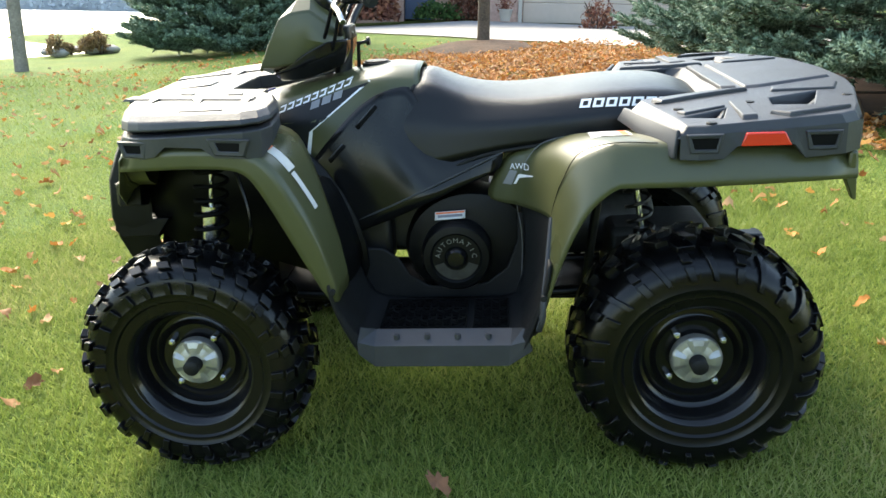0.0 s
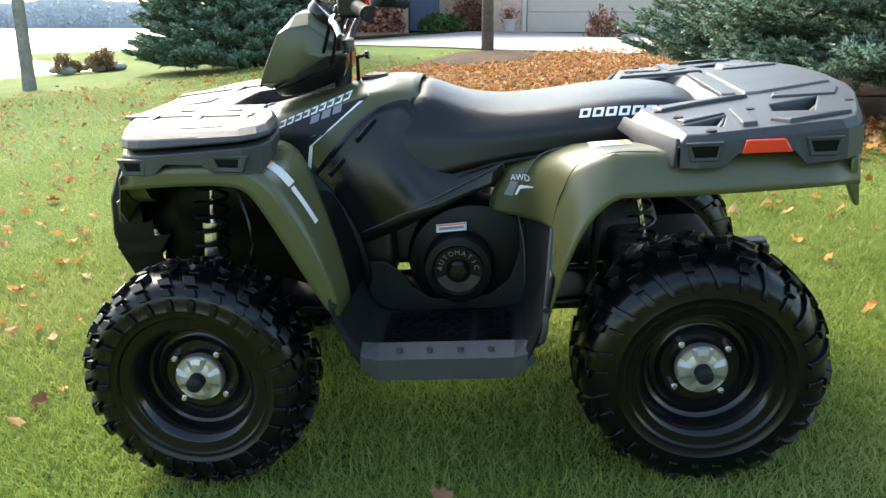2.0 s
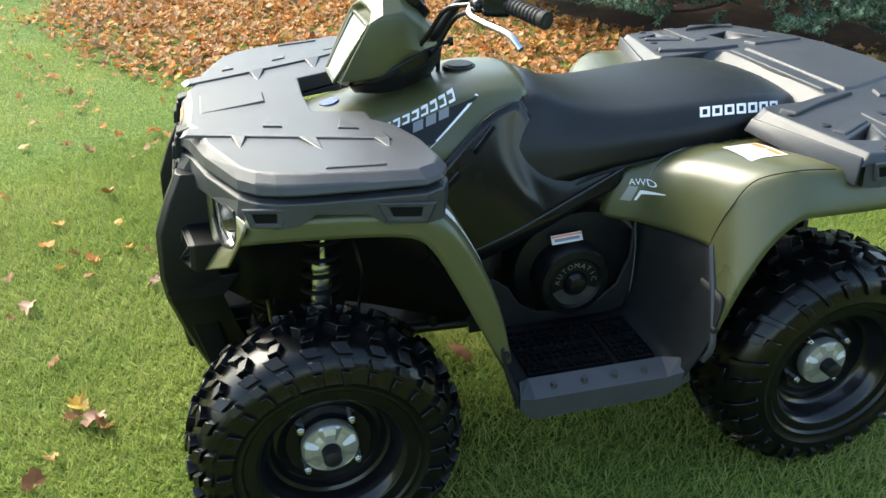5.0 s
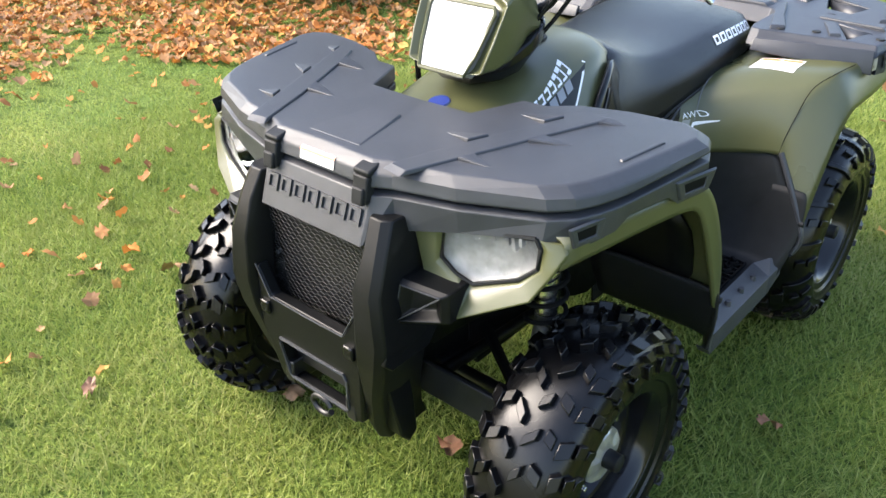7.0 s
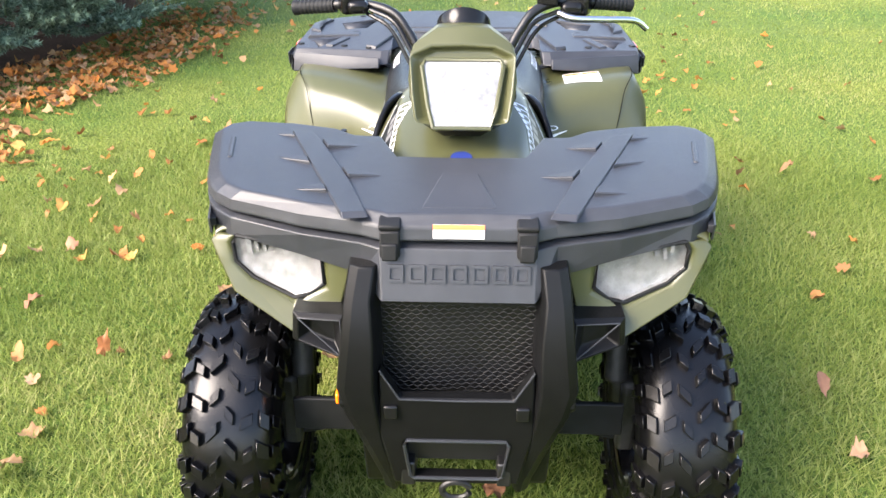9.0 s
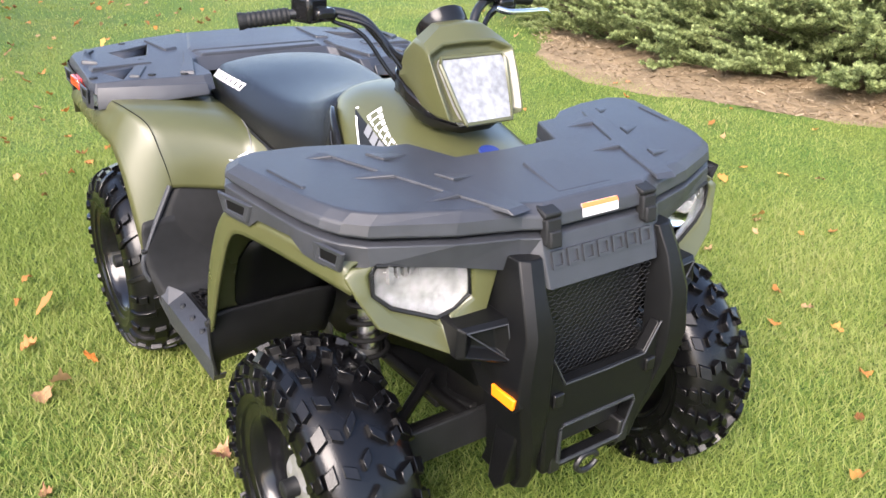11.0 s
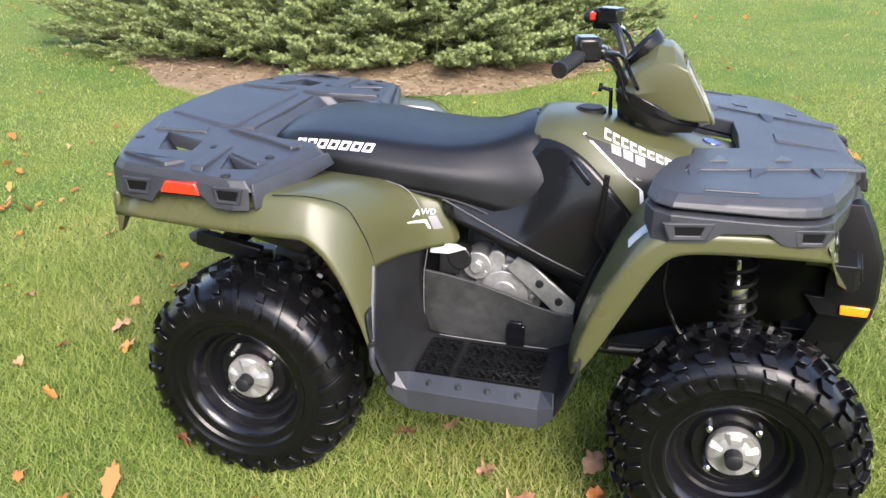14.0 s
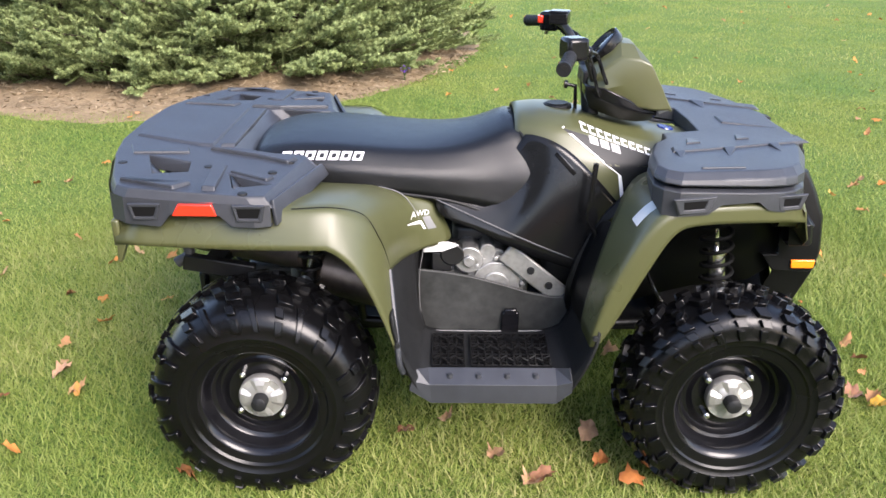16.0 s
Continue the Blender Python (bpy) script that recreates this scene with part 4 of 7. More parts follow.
# footwells
for s in (1, -1):
    P = [(-0.278, 0.578, 0.575), (-0.262, 0.500, 0.580), (-0.240, 0.430, 0.572), (-0.212, 0.378, 0.552), (-0.180, 0.360, 0.535), (-0.06, 0.358, 0.532), (0.06, 0.358, 0.532), (0.165, 0.360, 0.535), (0.205, 0.382, 0.552), (0.232, 0.430, 0.572), (0.255, 0.500, 0.580), (0.262, 0.545, 0.582)]
    rows = []
    for k, (x, z, yo) in enumerate(P):
        drop = 0.062 if 3 < k < 8 else (0.045 if k in (3, 8) else 0.022)
        rows.append([(x, 0.255, z), (x, 0.40, z), (x, yo - 0.035, z), (x, yo, z - 0.006), (x, yo + 0.008, z - drop)])
    well = cage("footwell", rows, MATT, bike, "black moulded footwell", s, ccols=(2, 3), crows=(3, 8), sub=2, solid=0.008)
    # worn grey outer step
    Q = [(-0.235, 0.335, 0.560), (-0.175, 0.290, 0.552), (0.165, 0.290, 0.552), (0.205, 0.330, 0.560)]
    R = [(-0.215, 0.385, 0.535), (-0.185, 0.369, 0.500), (0.165, 0.369, 0.500), (0.200, 0.390, 0.535)]
    mid = [(-0.228, 0.362, 0.560), (-0.180, 0.345, 0.550), (0.165, 0.345, 0.550), (0.205, 0.36, 0.560)]
    f = lambda pts: [(x, (y + 0.006) * s, z + 0.008) for x, z, y in pts]
    bm, _ = grid_mesh([f(R), f(mid), f(Q), [(x, y - 0.03 * s, z) for x, y, z in f(Q)]])
    step = part("step_edge", bm, GREY, well, "worn grey plastic step edge", solid=0.004, bevel=0.003, smooth=False)
    for k in range(4):
        bm = bmesh.new()
        x = -0.125 + k * 0.078
        rod(bm, (x, 0.532 * s, 0.358), (x, 0.534 * s, 0.376), 0.010, 0.007, 10)
        part("grip_stud", bm, GREY, step)
    # open chequered floor plates
    for x0, x1 in ((-0.175, -0.085), (-0.065, 0.155)):
        bm = bmesh.new()
        nx = int((x1 - x0) / 0.0185)
        for i in range(nx + 1):
            box(bm, (x0 + (x1 - x0) * i / nx, 0.40 * s, 0.372), (0.004, 0.18, 0.009))
        for j in range(10):
            box(bm, ((x0 + x1) / 2, (0.31 + j * 0.02) * s, 0.372), (x1 - x0, 0.004, 0.009))
        for i in range(nx):
            for j in range(3):
                box(bm, (x0 + (x1 - x0) * (i + 0.5) / nx, (0.34 + 0.06 * j + 0.012 * (i % 2)) * s, 0.380), (0.006, 0.022, 0.010), Matrix.Rotation(radians(45 if i % 2 else -45), 3, "Z"))
        part("floor_grate", bm, BLACK, well, "black ribbed floor grate")
    for x, y, z in ((-0.262, 0.588, 0.492), (0.252, 0.588, 0.515)):
        bm = bmesh.new()
        rod(bm, (x, y * s - 0.01 * s, z), (x, y * s + 0.004 * s, z), 0.008, seg=12)
        part("screw", bm, MATT, well, bevel=0.0015)
# inner walls of the footwells
INNER = [(0.235, 0.360), (-0.225, 0.360), (-0.262, 0.50), (-0.270, 0.572), (-0.205, 0.562), (-0.150, 0.556), (-0.06, 0.540), (0.03, 0.515), (0.10, 0.492), (0.17, 0.476), (0.24, 0.475)]
part("inner_wall", plate(INNER, "y", 0.252, 0.262, s=-1), DUSTY, bike, "matt black plastic inner panel", bevel=0.004)
# the same pale tube carried on along the floor
bm = bmesh.new()
tube(bm, [(-0.205, -0.270, 0.372), (-0.190, -0.272, 0.366), (0.0, -0.272, 0.364), (0.205, -0.272, 0.366)], 0.0022, 6)
part("floor_seam", bm, EDGE, bike, "pale line along the floor seam")
bm = bmesh.new()
box(bm, (0.055, -0.268, 0.385), (0.052, 0.014, 0.085))
box(bm, (0.055, -0.272, 0.430), (0.036, 0.016, 0.02))
part("brake_pedal_bracket", bm, RIM, bike, "glossy black bracket on the inner panel", bevel=0.003)
INNER_L = [(0.235, 0.360), (-0.225, 0.360), (-0.262, 0.50), (-0.270, 0.600), (-0.205, 0.610), (-0.205, 0.53), (-0.175, 0.45), (-0.12, 0.405), (-0.03, 0.392), (0.05, 0.398), (0.10, 0.43), (0.13, 0.48), (0.17, 0.51), (0.24, 0.515)]
part("inner_wall", plate(INNER_L, "y", 0.252, 0.262), MATT, bike, "matt black plastic inner panel", bevel=0.004)

# belt drive cover and engine
bm = bmesh.new()
lathe(bm, [(0.165, 0.12), (0.165, 0.20), (0.155, 0.225), (0.10, 0.24), (0.0, 0.24)], (-0.075, 0, 0.50), 40)
for v in bm.verts:
    v.co.x = -0.075 + (v.co.x + 0.075) * 1.15
part("belt_drive_housing", bm, BUMPER, bike, "glossy black belt drive housing")
bm = bmesh.new()
lathe(bm, [(0.098, 0.225), (0.098, 0.290), (0.090, 0.303), (0.072, 0.306), (0.066, 0.300), (0.0, 0.299)], (-0.035, 0, 0.495), 48)
drum = part("starter_cover", bm, BUMPER, bike, "round black starter cover")
bm = bmesh.new()
lathe(bm, [(0.0, 0.322), (0.022, 0.320), (0.030, 0.310), (0.033, 0.298)], (-0.035, 0, 0.495), 24)
part("starter_boss", bm, BLACK, drum, "black centre boss")
bm = bmesh.new()
n = 20
for i in range(n):
    a0, a1 = radians(200 + 140 * i / n), radians(200 + 140 * (i + 1) / n)
    bm.faces.new([bm.verts.new((-0.035 - r * math.cos(a), 0.3035, 0.495 + r * math.sin(a))) for r, a in ((0.036, a0), (0.064, a0), (0.064, a1), (0.036, a1))])
part("starter_arc", bm, DARKCAST, drum, "grey printed arc")
for k, ch in enumerate("AUTOMATIC"):
    a = radians(180 - 8 - k * 20.5)
    c = Vector((-0.035 - 0.050 * math.cos(a), 0.3035, 0.495 + 0.050 * math.sin(a)))
    up = Vector((-math.cos(a), 0, math.sin(a)))
    rt = Vector((-math.sin(a), 0, -math.cos(a)))
    part("letter", letters(bmesh.new(), ch, 0.020, c, rt, up), SILVER, drum, "silver letter")
bm = bmesh.new()
print_quads(bm, [[(-0.042, -0.012), (0.042, -0.012), (0.042, 0.012), (-0.042, 0.012)]], (-0.020, 0.262, 0.606), (-1, 0, 0.06), (0, -0.6, 0.8))
caution = part("caution_label", bm, PAPER, bike, "white warning label with a red border", solid=0.001)
bm = bmesh.new()
print_quads(bm, [[(-0.034, -0.006), (0.034, -0.006), (0.034, 0.002), (-0.034, 0.002)]], (-0.020, 0.2632, 0.6065), (-1, 0, 0.06), (0, -0.6, 0.8))
part("label_print", bm, INK, caution, "grey label print")
bm = bmesh.new()
print_quads(bm, [[(-0.040, 0.005), (0.040, 0.005), (0.040, 0.010), (-0.040, 0.010)]], (-0.020, 0.2632, 0.6065), (-1, 0, 0.06), (0, -0.6, 0.8))
part("label_band", bm, ORANGE_PRINT, caution, "red label band")

bm = bmesh.new()
rod(bm, (-0.02, 0.0, 0.48), (-0.02, -0.20, 0.48), 0.13, seg=36)
rod(bm, (0.01, -0.05, 0.505), (0.01, -0.225, 0.505), 0.088, seg=40)
rod(bm, (0.01, -0.22, 0.505), (0.01, -0.238, 0.505), 0.070, seg=40)
rod(bm, (0.01, -0.235, 0.505), (0.01, -0.244, 0.505), 0.040, seg=32)
rod(bm, (-0.070, -0.10, 0.580), (-0.070, -0.235, 0.580), 0.042, seg=24)
rod(bm, (-0.070, -0.23, 0.580), (-0.070, -0.248, 0.580), 0.020, seg=6)
rod(bm, (-0.015, -0.10, 0.605), (-0.015, -0.225, 0.605), 0.024, seg=18)
for a in range(8):
    t = a * math.pi / 4
    rod(bm, (0.01 + 0.08 * math.cos(t), -0.2, 0.505 + 0.08 * math.sin(t)), (0.01 + 0.08 * math.cos(t), -0.236, 0.505 + 0.08 * math.sin(t)), 0.009, seg=8)
part("engine_case", bm, ALU, bike, "cast aluminium engine cover", bevel=0.004)
bm = bmesh.new()
box(bm, (0.122, -0.244, 0.542), (0.225, 0.012, 0.064), Matrix.Rotation(radians(40), 3, "Y"))
box(bm, (0.122, -0.230, 0.542), (0.215, 0.03, 0.030), Matrix.Rotation(radians(40), 3, "Y"))
shield = part("heat_shield", bm, ALU, bike, "brushed aluminium heat shield", bevel=0.005)
for x, z in ((0.112, 0.555), (0.168, 0.507)):
    bm = bmesh.new()
    rod(bm, (x, -0.245, z), (x, -0.257, z), 0.013, 0.010, 16)
    part("shield_bolt", bm, MATT, shield, "black bolt")
bm = bmesh.new()
rod(bm, (-0.12, -0.20, 0.60), (-0.12, -0.24, 0.60), 0.035, seg=20)
box(bm, (-0.15, -0.22, 0.575), (0.06, 0.03, 0.06))
part("intake_boot", bm, CHASSIS, bike, "black rubber intake boot", bevel=0.004)
# White colour stands in for sun glare on a silver piece here.
bm = plate([(-0.205, 0.610), (-0.15, 0.612), (-0.10, 0.632), (-0.13, 0.642), (-0.20, 0.640)], "y", 0.236, 0.246, s=-1)
part("side_bracket", bm, PAPER, bike, "silver bracket with sun glare painted white", bevel=0.002)
bm = bmesh.new()
box(bm, (0.05, 0, 0.56), (0.34, 0.30, 0.20))
box(bm, (-0.18, 0, 0.52), (0.25, 0.32, 0.18))
box(bm, (0.30, 0, 0.70), (0.20, 0.30, 0.24))
box(bm, (0.25, 0.02, 0.53), (0.20, 0.40, 0.17))
part("engine_block", bm, CHASSIS, bike, "black engine and air box", bevel=0.02)

# frame, skid plate, arms and axles
bm = bmesh.new()
box(bm, (0.02, 0, 0.315), (1.10, 0.30, 0.02))
box(bm, (0.60, 0, 0.335), (0.14, 0.24, 0.02), Matrix.Rotation(radians(-14), 3, "Y"))
part("skid_plate", bm, MATT, bike, "black skid plate", bevel=0.005)
bm = bmesh.new()
for s in (1, -1):
    tube(bm, [(0.90, 0.11 * s, 0.36), (0.60, 0.13 * s, 0.33), (0.0, 0.15 * s, 0.32), (-0.55, 0.13 * s, 0.34), (-0.80, 0.12 * s, 0.42)], 0.016, 10)
    tube(bm, [(0.88, 0.11 * s, 0.42), (0.80, 0.14 * s, 0.62), (0.62, 0.17 * s, 0.80), (0.35, 0.16 * s, 0.82)], 0.016, 10)
    tube(bm, [(0.35, 0.16 * s, 0.82), (-0.1, 0.15 * s, 0.72), (-0.5, 0.14 * s, 0.74), (-0.92, 0.13 * s, 0.76)], 0.015, 10)
    tube(bm, [(0.38, 0.16 * s, 0.80), (0.34, 0.16 * s, 0.55), (0.30, 0.15 * s, 0.33)], 0.013, 10)
    tube(bm, [(-0.45, 0.15 * s, 0.74), (-0.42, 0.15 * s, 0.5), (-0.40, 0.14 * s, 0.33)], 0.013, 10)
part("frame", bm, CHASSIS, bike, "black tubular frame")
bm = bmesh.new()
box(bm, (0.63, 0, 0.40), (0.20, 0.20, 0.16))
rod(bm, (0.62, -0.42, 0.31), (0.62, 0.42, 0.31), 0.018)
part("front_differential", bm, CHASSIS, bike, "black front differential and axle", bevel=0.02)
bm = bmesh.new()
box(bm, (-0.62, 0, 0.40), (0.30, 0.24, 0.22))
rod(bm, (-0.64, -0.42, 0.31), (-0.64, 0.42, 0.31), 0.022)
rod(bm, (-0.30, -0.08, 0.47), (-0.62, -0.12, 0.47), 0.10, seg=24)
part("rear_transmission", bm, DARKCAST, bike, "dark cast rear transmission", bevel=0.025)
for s in (1, -1):
    bm = bmesh.new()
    tube(bm, [(0.70, 0.12 * s, 0.36), (0.655, 0.30 * s, 0.30), (0.64, 0.41 * s, 0.24)], 0.015, 8)
    tube(bm, [(0.50, 0.12 * s, 0.36), (0.60, 0.30 * s, 0.30), (0.64, 0.41 * s, 0.24)], 0.015, 8)
    part("front_lower_arm", bm, CHASSIS, bike, "black front suspension arm")
    bm = bmesh.new()
    tube(bm, [(0.74, 0.14 * s, 0.40), (0.74, 0.30 * s, 0.345), (0.74, 0.36 * s, 0.33)], 0.011, 8)
    box(bm, (0.77, 0.26 * s, 0.40), (0.012, 0.22, 0.085))
    part("arm_guard", bm, MATT, bike, "matt black arm guard", bevel=0.003)
    # strut with coil spring
    top, low = Vector((0.600, 0.350 * s, 0.80)), Vector((0.640, 0.385 * s, 0.36))
    bm = bmesh.new()
    rod(bm, low, low.lerp(top, 0.5), 0.024, 0.024, 18)
    strut = part("front_strut", bm, DARKCAST, bike, "grey front strut")
    bm = bmesh.new()
    rod(bm, low.lerp(top, 0.50), low.lerp(top, 0.69), 0.024, 0.024, 18)
    rod(bm, low.lerp(top, 0.69), low.lerp(top, 0.72), 0.027, 0.027, 18)
    part("strut_sleeve", bm, STEEL, strut, "bright steel sleeve")
    bm = bmesh.new()
    rod(bm, low.lerp(top, 0.68), top, 0.007, 0.007, 12)
    part("strut_rod", bm, STEEL, strut, "chrome piston rod")
    d = (top - low).normalized()
    e = d.cross(Vector((1, 0, 0))).normalized()
    g = d.cross(e)
    bm = bmesh.new()
    pts = []
    for k in range(97):
        a = k / 96 * 2 * math.pi * 6.5
        pts.append(low.lerp(top, 0.42 + 0.56 * k / 96) + (e * math.cos(a) + g * math.sin(a)) * 0.042)
    tube(bm, pts, 0.0058, 7, smooth=False)
    part("coil_spring", bm, DULL, strut, "black coil spring")
    bm = bmesh.new()
    box(bm, (0.645, 0.405 * s, 0.33), (0.075, 0.045, 0.20))
    rod(bm, (0.655, 0.37 * s, 0.42), (0.62, 0.372 * s, 0.56), 0.028, 0.026, 16)
    part("steering_knuckle", bm, DARKCAST, bike, "grey cast steering knuckle", bevel=0.012)
    # rear arms and shocks
    bm = bmesh.new()
    tube(bm, [(-0.50, 0.12 * s, 0.36), (-0.60, 0.26 * s, 0.31), (-0.64, 0.34 * s, 0.27)], 0.016, 8)
    tube(bm, [(-0.78, 0.12 * s, 0.36), (-0.68, 0.26 * s, 0.31), (-0.64, 0.34 * s, 0.27)], 0.016, 8)
    tube(bm, [(-0.55, 0.14 * s, 0.50), (-0.62, 0.28 * s, 0.42), (-0.64, 0.34 * s, 0.38)], 0.013, 8)
    part("rear_suspension_arm", bm, CHASSIS, bike, "black rear suspension arm")
    top, low = Vector((-0.505, 0.27 * s, 0.78)), Vector((-0.56, 0.30 * s, 0.40))
    bm = bmesh.new()
    rod(bm, low, low.lerp(top, 0.45), 0.022, 0.022, 16)
    shock = part("rear_shock", bm, CHASSIS, bike, "black rear shock absorber")
    bm = bmesh.new()
    rod(bm, low.lerp(top, 0.4), top, 0.008, 0.008, 12)
    part("shock_rod", bm, STEEL, shock, "chrome piston rod")
    d = (top - low).normalized()
    e = d.cross(Vector((1, 0, 0))).normalized()
    g = d.cross(e)
    bm = bmesh.new()
    pts = [low.lerp(top, 0.2 + 0.76 * k / 96) + (e * math.cos(k / 96 * 44) + g * math.sin(k / 96 * 44)) * 0.032 for k in range(97)]
    tube(bm, pts, 0.0055, 7, smooth=False)
    part("coil_spring", bm, CHASSIS, shock, "black coil spring")
bm = bmesh.new()
tube(bm, [(-0.30, -0.15, 0.50), (-0.45, -0.20, 0.56), (-0.55, -0.23, 0.60)], 0.022, 12)
rod(bm, (-0.55, -0.22, 0.61), (-0.88, -0.18, 0.66), 0.065, 0.065, 24)
rod(bm, (-0.30, -0.21, 0.48), (-0.52, -0.21, 0.55), 0.072, 0.072, 24)
part("exhaust_silencer", bm, TARNISH, bike, "tarnished exhaust silencer", bevel=0.012)
bm = bmesh.new()
tube(bm, [(-0.86, -0.19, 0.70), (-0.88, -0.30, 0.69), (-0.865, -0.33, 0.64), (-0.90, -0.34, 0.615)], 0.016, 10)
part("tail_pipe", bm, DARKCAST, bike, "dark bent pipe under the tail")
bm = bmesh.new()
box(bm, (-0.78, -0.34, 0.605), (0.20, 0.03, 0.045), Matrix.Rotation(radians(10), 3, "Y"))
box(bm, (-0.80, -0.20, 0.60), (0.06, 0.30, 0.035))
part("rear_bracket", bm, CHASSIS, bike, "black rear frame bracket", bevel=0.003)
bm = bmesh.new()
box(bm, (-0.86, 0, 0.43), (0.16, 0.05, 0.05))
box(bm, (-0.93, 0, 0.41), (0.02, 0.10, 0.08))
part("hitch_receiver", bm, CHASSIS, bike, "black tow hitch", bevel=0.004)
for pts in ([(0.40, 0.20, 0.52), (0.30, 0.24, 0.60), (0.24, 0.20, 0.50), (0.36, 0.18, 0.40)], [(0.46, -0.24, 0.78), (0.44, -0.28, 0.62), (0.48, -0.28, 0.50), (0.56, -0.33, 0.42)], [(0.56, 0.30, 0.78), (0.52, 0.33, 0.62), (0.55, 0.34, 0.46)]):
    part("brake_hose", tube(bmesh.new(), pts, 0.0055, 6), BLACK, bike, "black rubber hose")

# headlamp pod
rows = []
for pts in [[
    (0.494, 0.0, 0.992), (0.494, 0.082, 1.004), (0.466, 0.092, 1.060), (0.428, 0.096, 1.122), (0.414, 0.060, 1.136), (0.412, 0.0, 1.138)], [
    (0.516, 0.0, 0.984), (0.516, 0.103, 1.002), (0.487, 0.112, 1.060), (0.446, 0.119, 1.134), (0.432, 0.072, 1.150), (0.430, 0.0, 1.152)], [
    (0.475, 0.0, 0.978), (0.470, 0.110, 1.002), (0.440, 0.122, 1.075), (0.410, 0.113, 1.148), (0.398, 0.058, 1.184), (0.396, 0.0, 1.190)], [
    (0.400, 0.0, 0.985), (0.400, 0.110, 1.012), (0.375, 0.120, 1.080), (0.358, 0.100, 1.152), (0.362, 0.055, 1.186), (0.362, 0.0, 1.192)], [
    (0.330, 0.0, 1.000), (0.330, 0.088, 1.018), (0.315, 0.112, 1.065), (0.312, 0.095, 1.120), (0.318, 0.050, 1.158), (0.318, 0.0, 1.162)], [
    (0.278, 0.0, 1.030), (0.278, 0.065, 1.035), (0.270, 0.085, 1.055), (0.272, 0.070, 1.082), (0.274, 0.040, 1.098), (0.274, 0.0, 1.100)],
]:
    rows.append([(x, -y, z) for x, y, z in reversed(pts[1:-1])] + pts)
bm, vs = grid_mesh(rows, closed=True)
bm.faces.new(vs[0])
bm.faces.new(vs[-1])
pod = part("headlamp_pod", bm, GREEN, bike, "olive green headlamp pod", bevel=0.006, seg=3, angle=24)
bm = bmesh.new()
fr = [(0.521, -0.063, 0.992), (0.521, 0.063, 0.992), (0.498, 0.075, 1.032), (0.450, 0.090, 1.112), (0.441, 0.082, 1.123), (0.441, -0.082, 1.123), (0.450, -0.090, 1.112), (0.498, -0.075, 1.032)]
bk = [(x - 0.03, y, z - 0.012) for x, y, z in fr]
_, vs = grid_mesh([bk, fr], bm, closed=True)
bm.faces.new(vs[1])
part("lens", bm, FROST, pod, "bright frosted centre lamp lens", bevel=0.004)
bm = bmesh.new()
tube(bm, [*fr, fr[0]], 0.005, 6, smooth=False)
part("lens_rim", bm, GREEN, pod, "green lens surround")
# dark lower half of the pod
half = [[(0.485, 0.055, 0.988), (0.43, 0.104, 1.010), (0.37, 0.124, 1.045), (0.31, 0.120, 1.072), (0.262, 0.090, 1.072)],
        [(0.485, 0.058, 0.976), (0.43, 0.106, 0.992), (0.37, 0.126, 1.015), (0.31, 0.118, 1.035), (0.265, 0.086, 1.040)],
        [(0.47, 0.04, 0.955), (0.42, 0.085, 0.962), (0.37, 0.095, 0.970), (0.32, 0.085, 0.985), (0.28, 0.06, 1.0)]]
bm, vs = grid_mesh([h + [(x, -y, z) for x, y, z in reversed(h)] for h in half], closed=True)
bm.faces.new(vs[0])
bm.faces.new(vs[-1])
part("pod_base", bm, BLACK, pod, "glossy black lower pod cover", bevel=0.005, angle=50)
bm = bmesh.new()
lathe(bm, [(0.0, 0.012), (0.040, 0.012), (0.046, 0.008), (0.052, 0.010), (0.058, 0.018), (0.062, 0.015), (0.060, -0.01), (0.045, -0.03)], seg=32)
for v in bm.verts:
    v.co = Matrix.Translation((0.325, 0, 1.165)) @ Matrix.Rotation(radians(-48), 4, "Y") @ Matrix.Rotation(radians(90), 4, "X") @ v.co
part("speedometer", bm, BLACK, pod, "round black instrument")

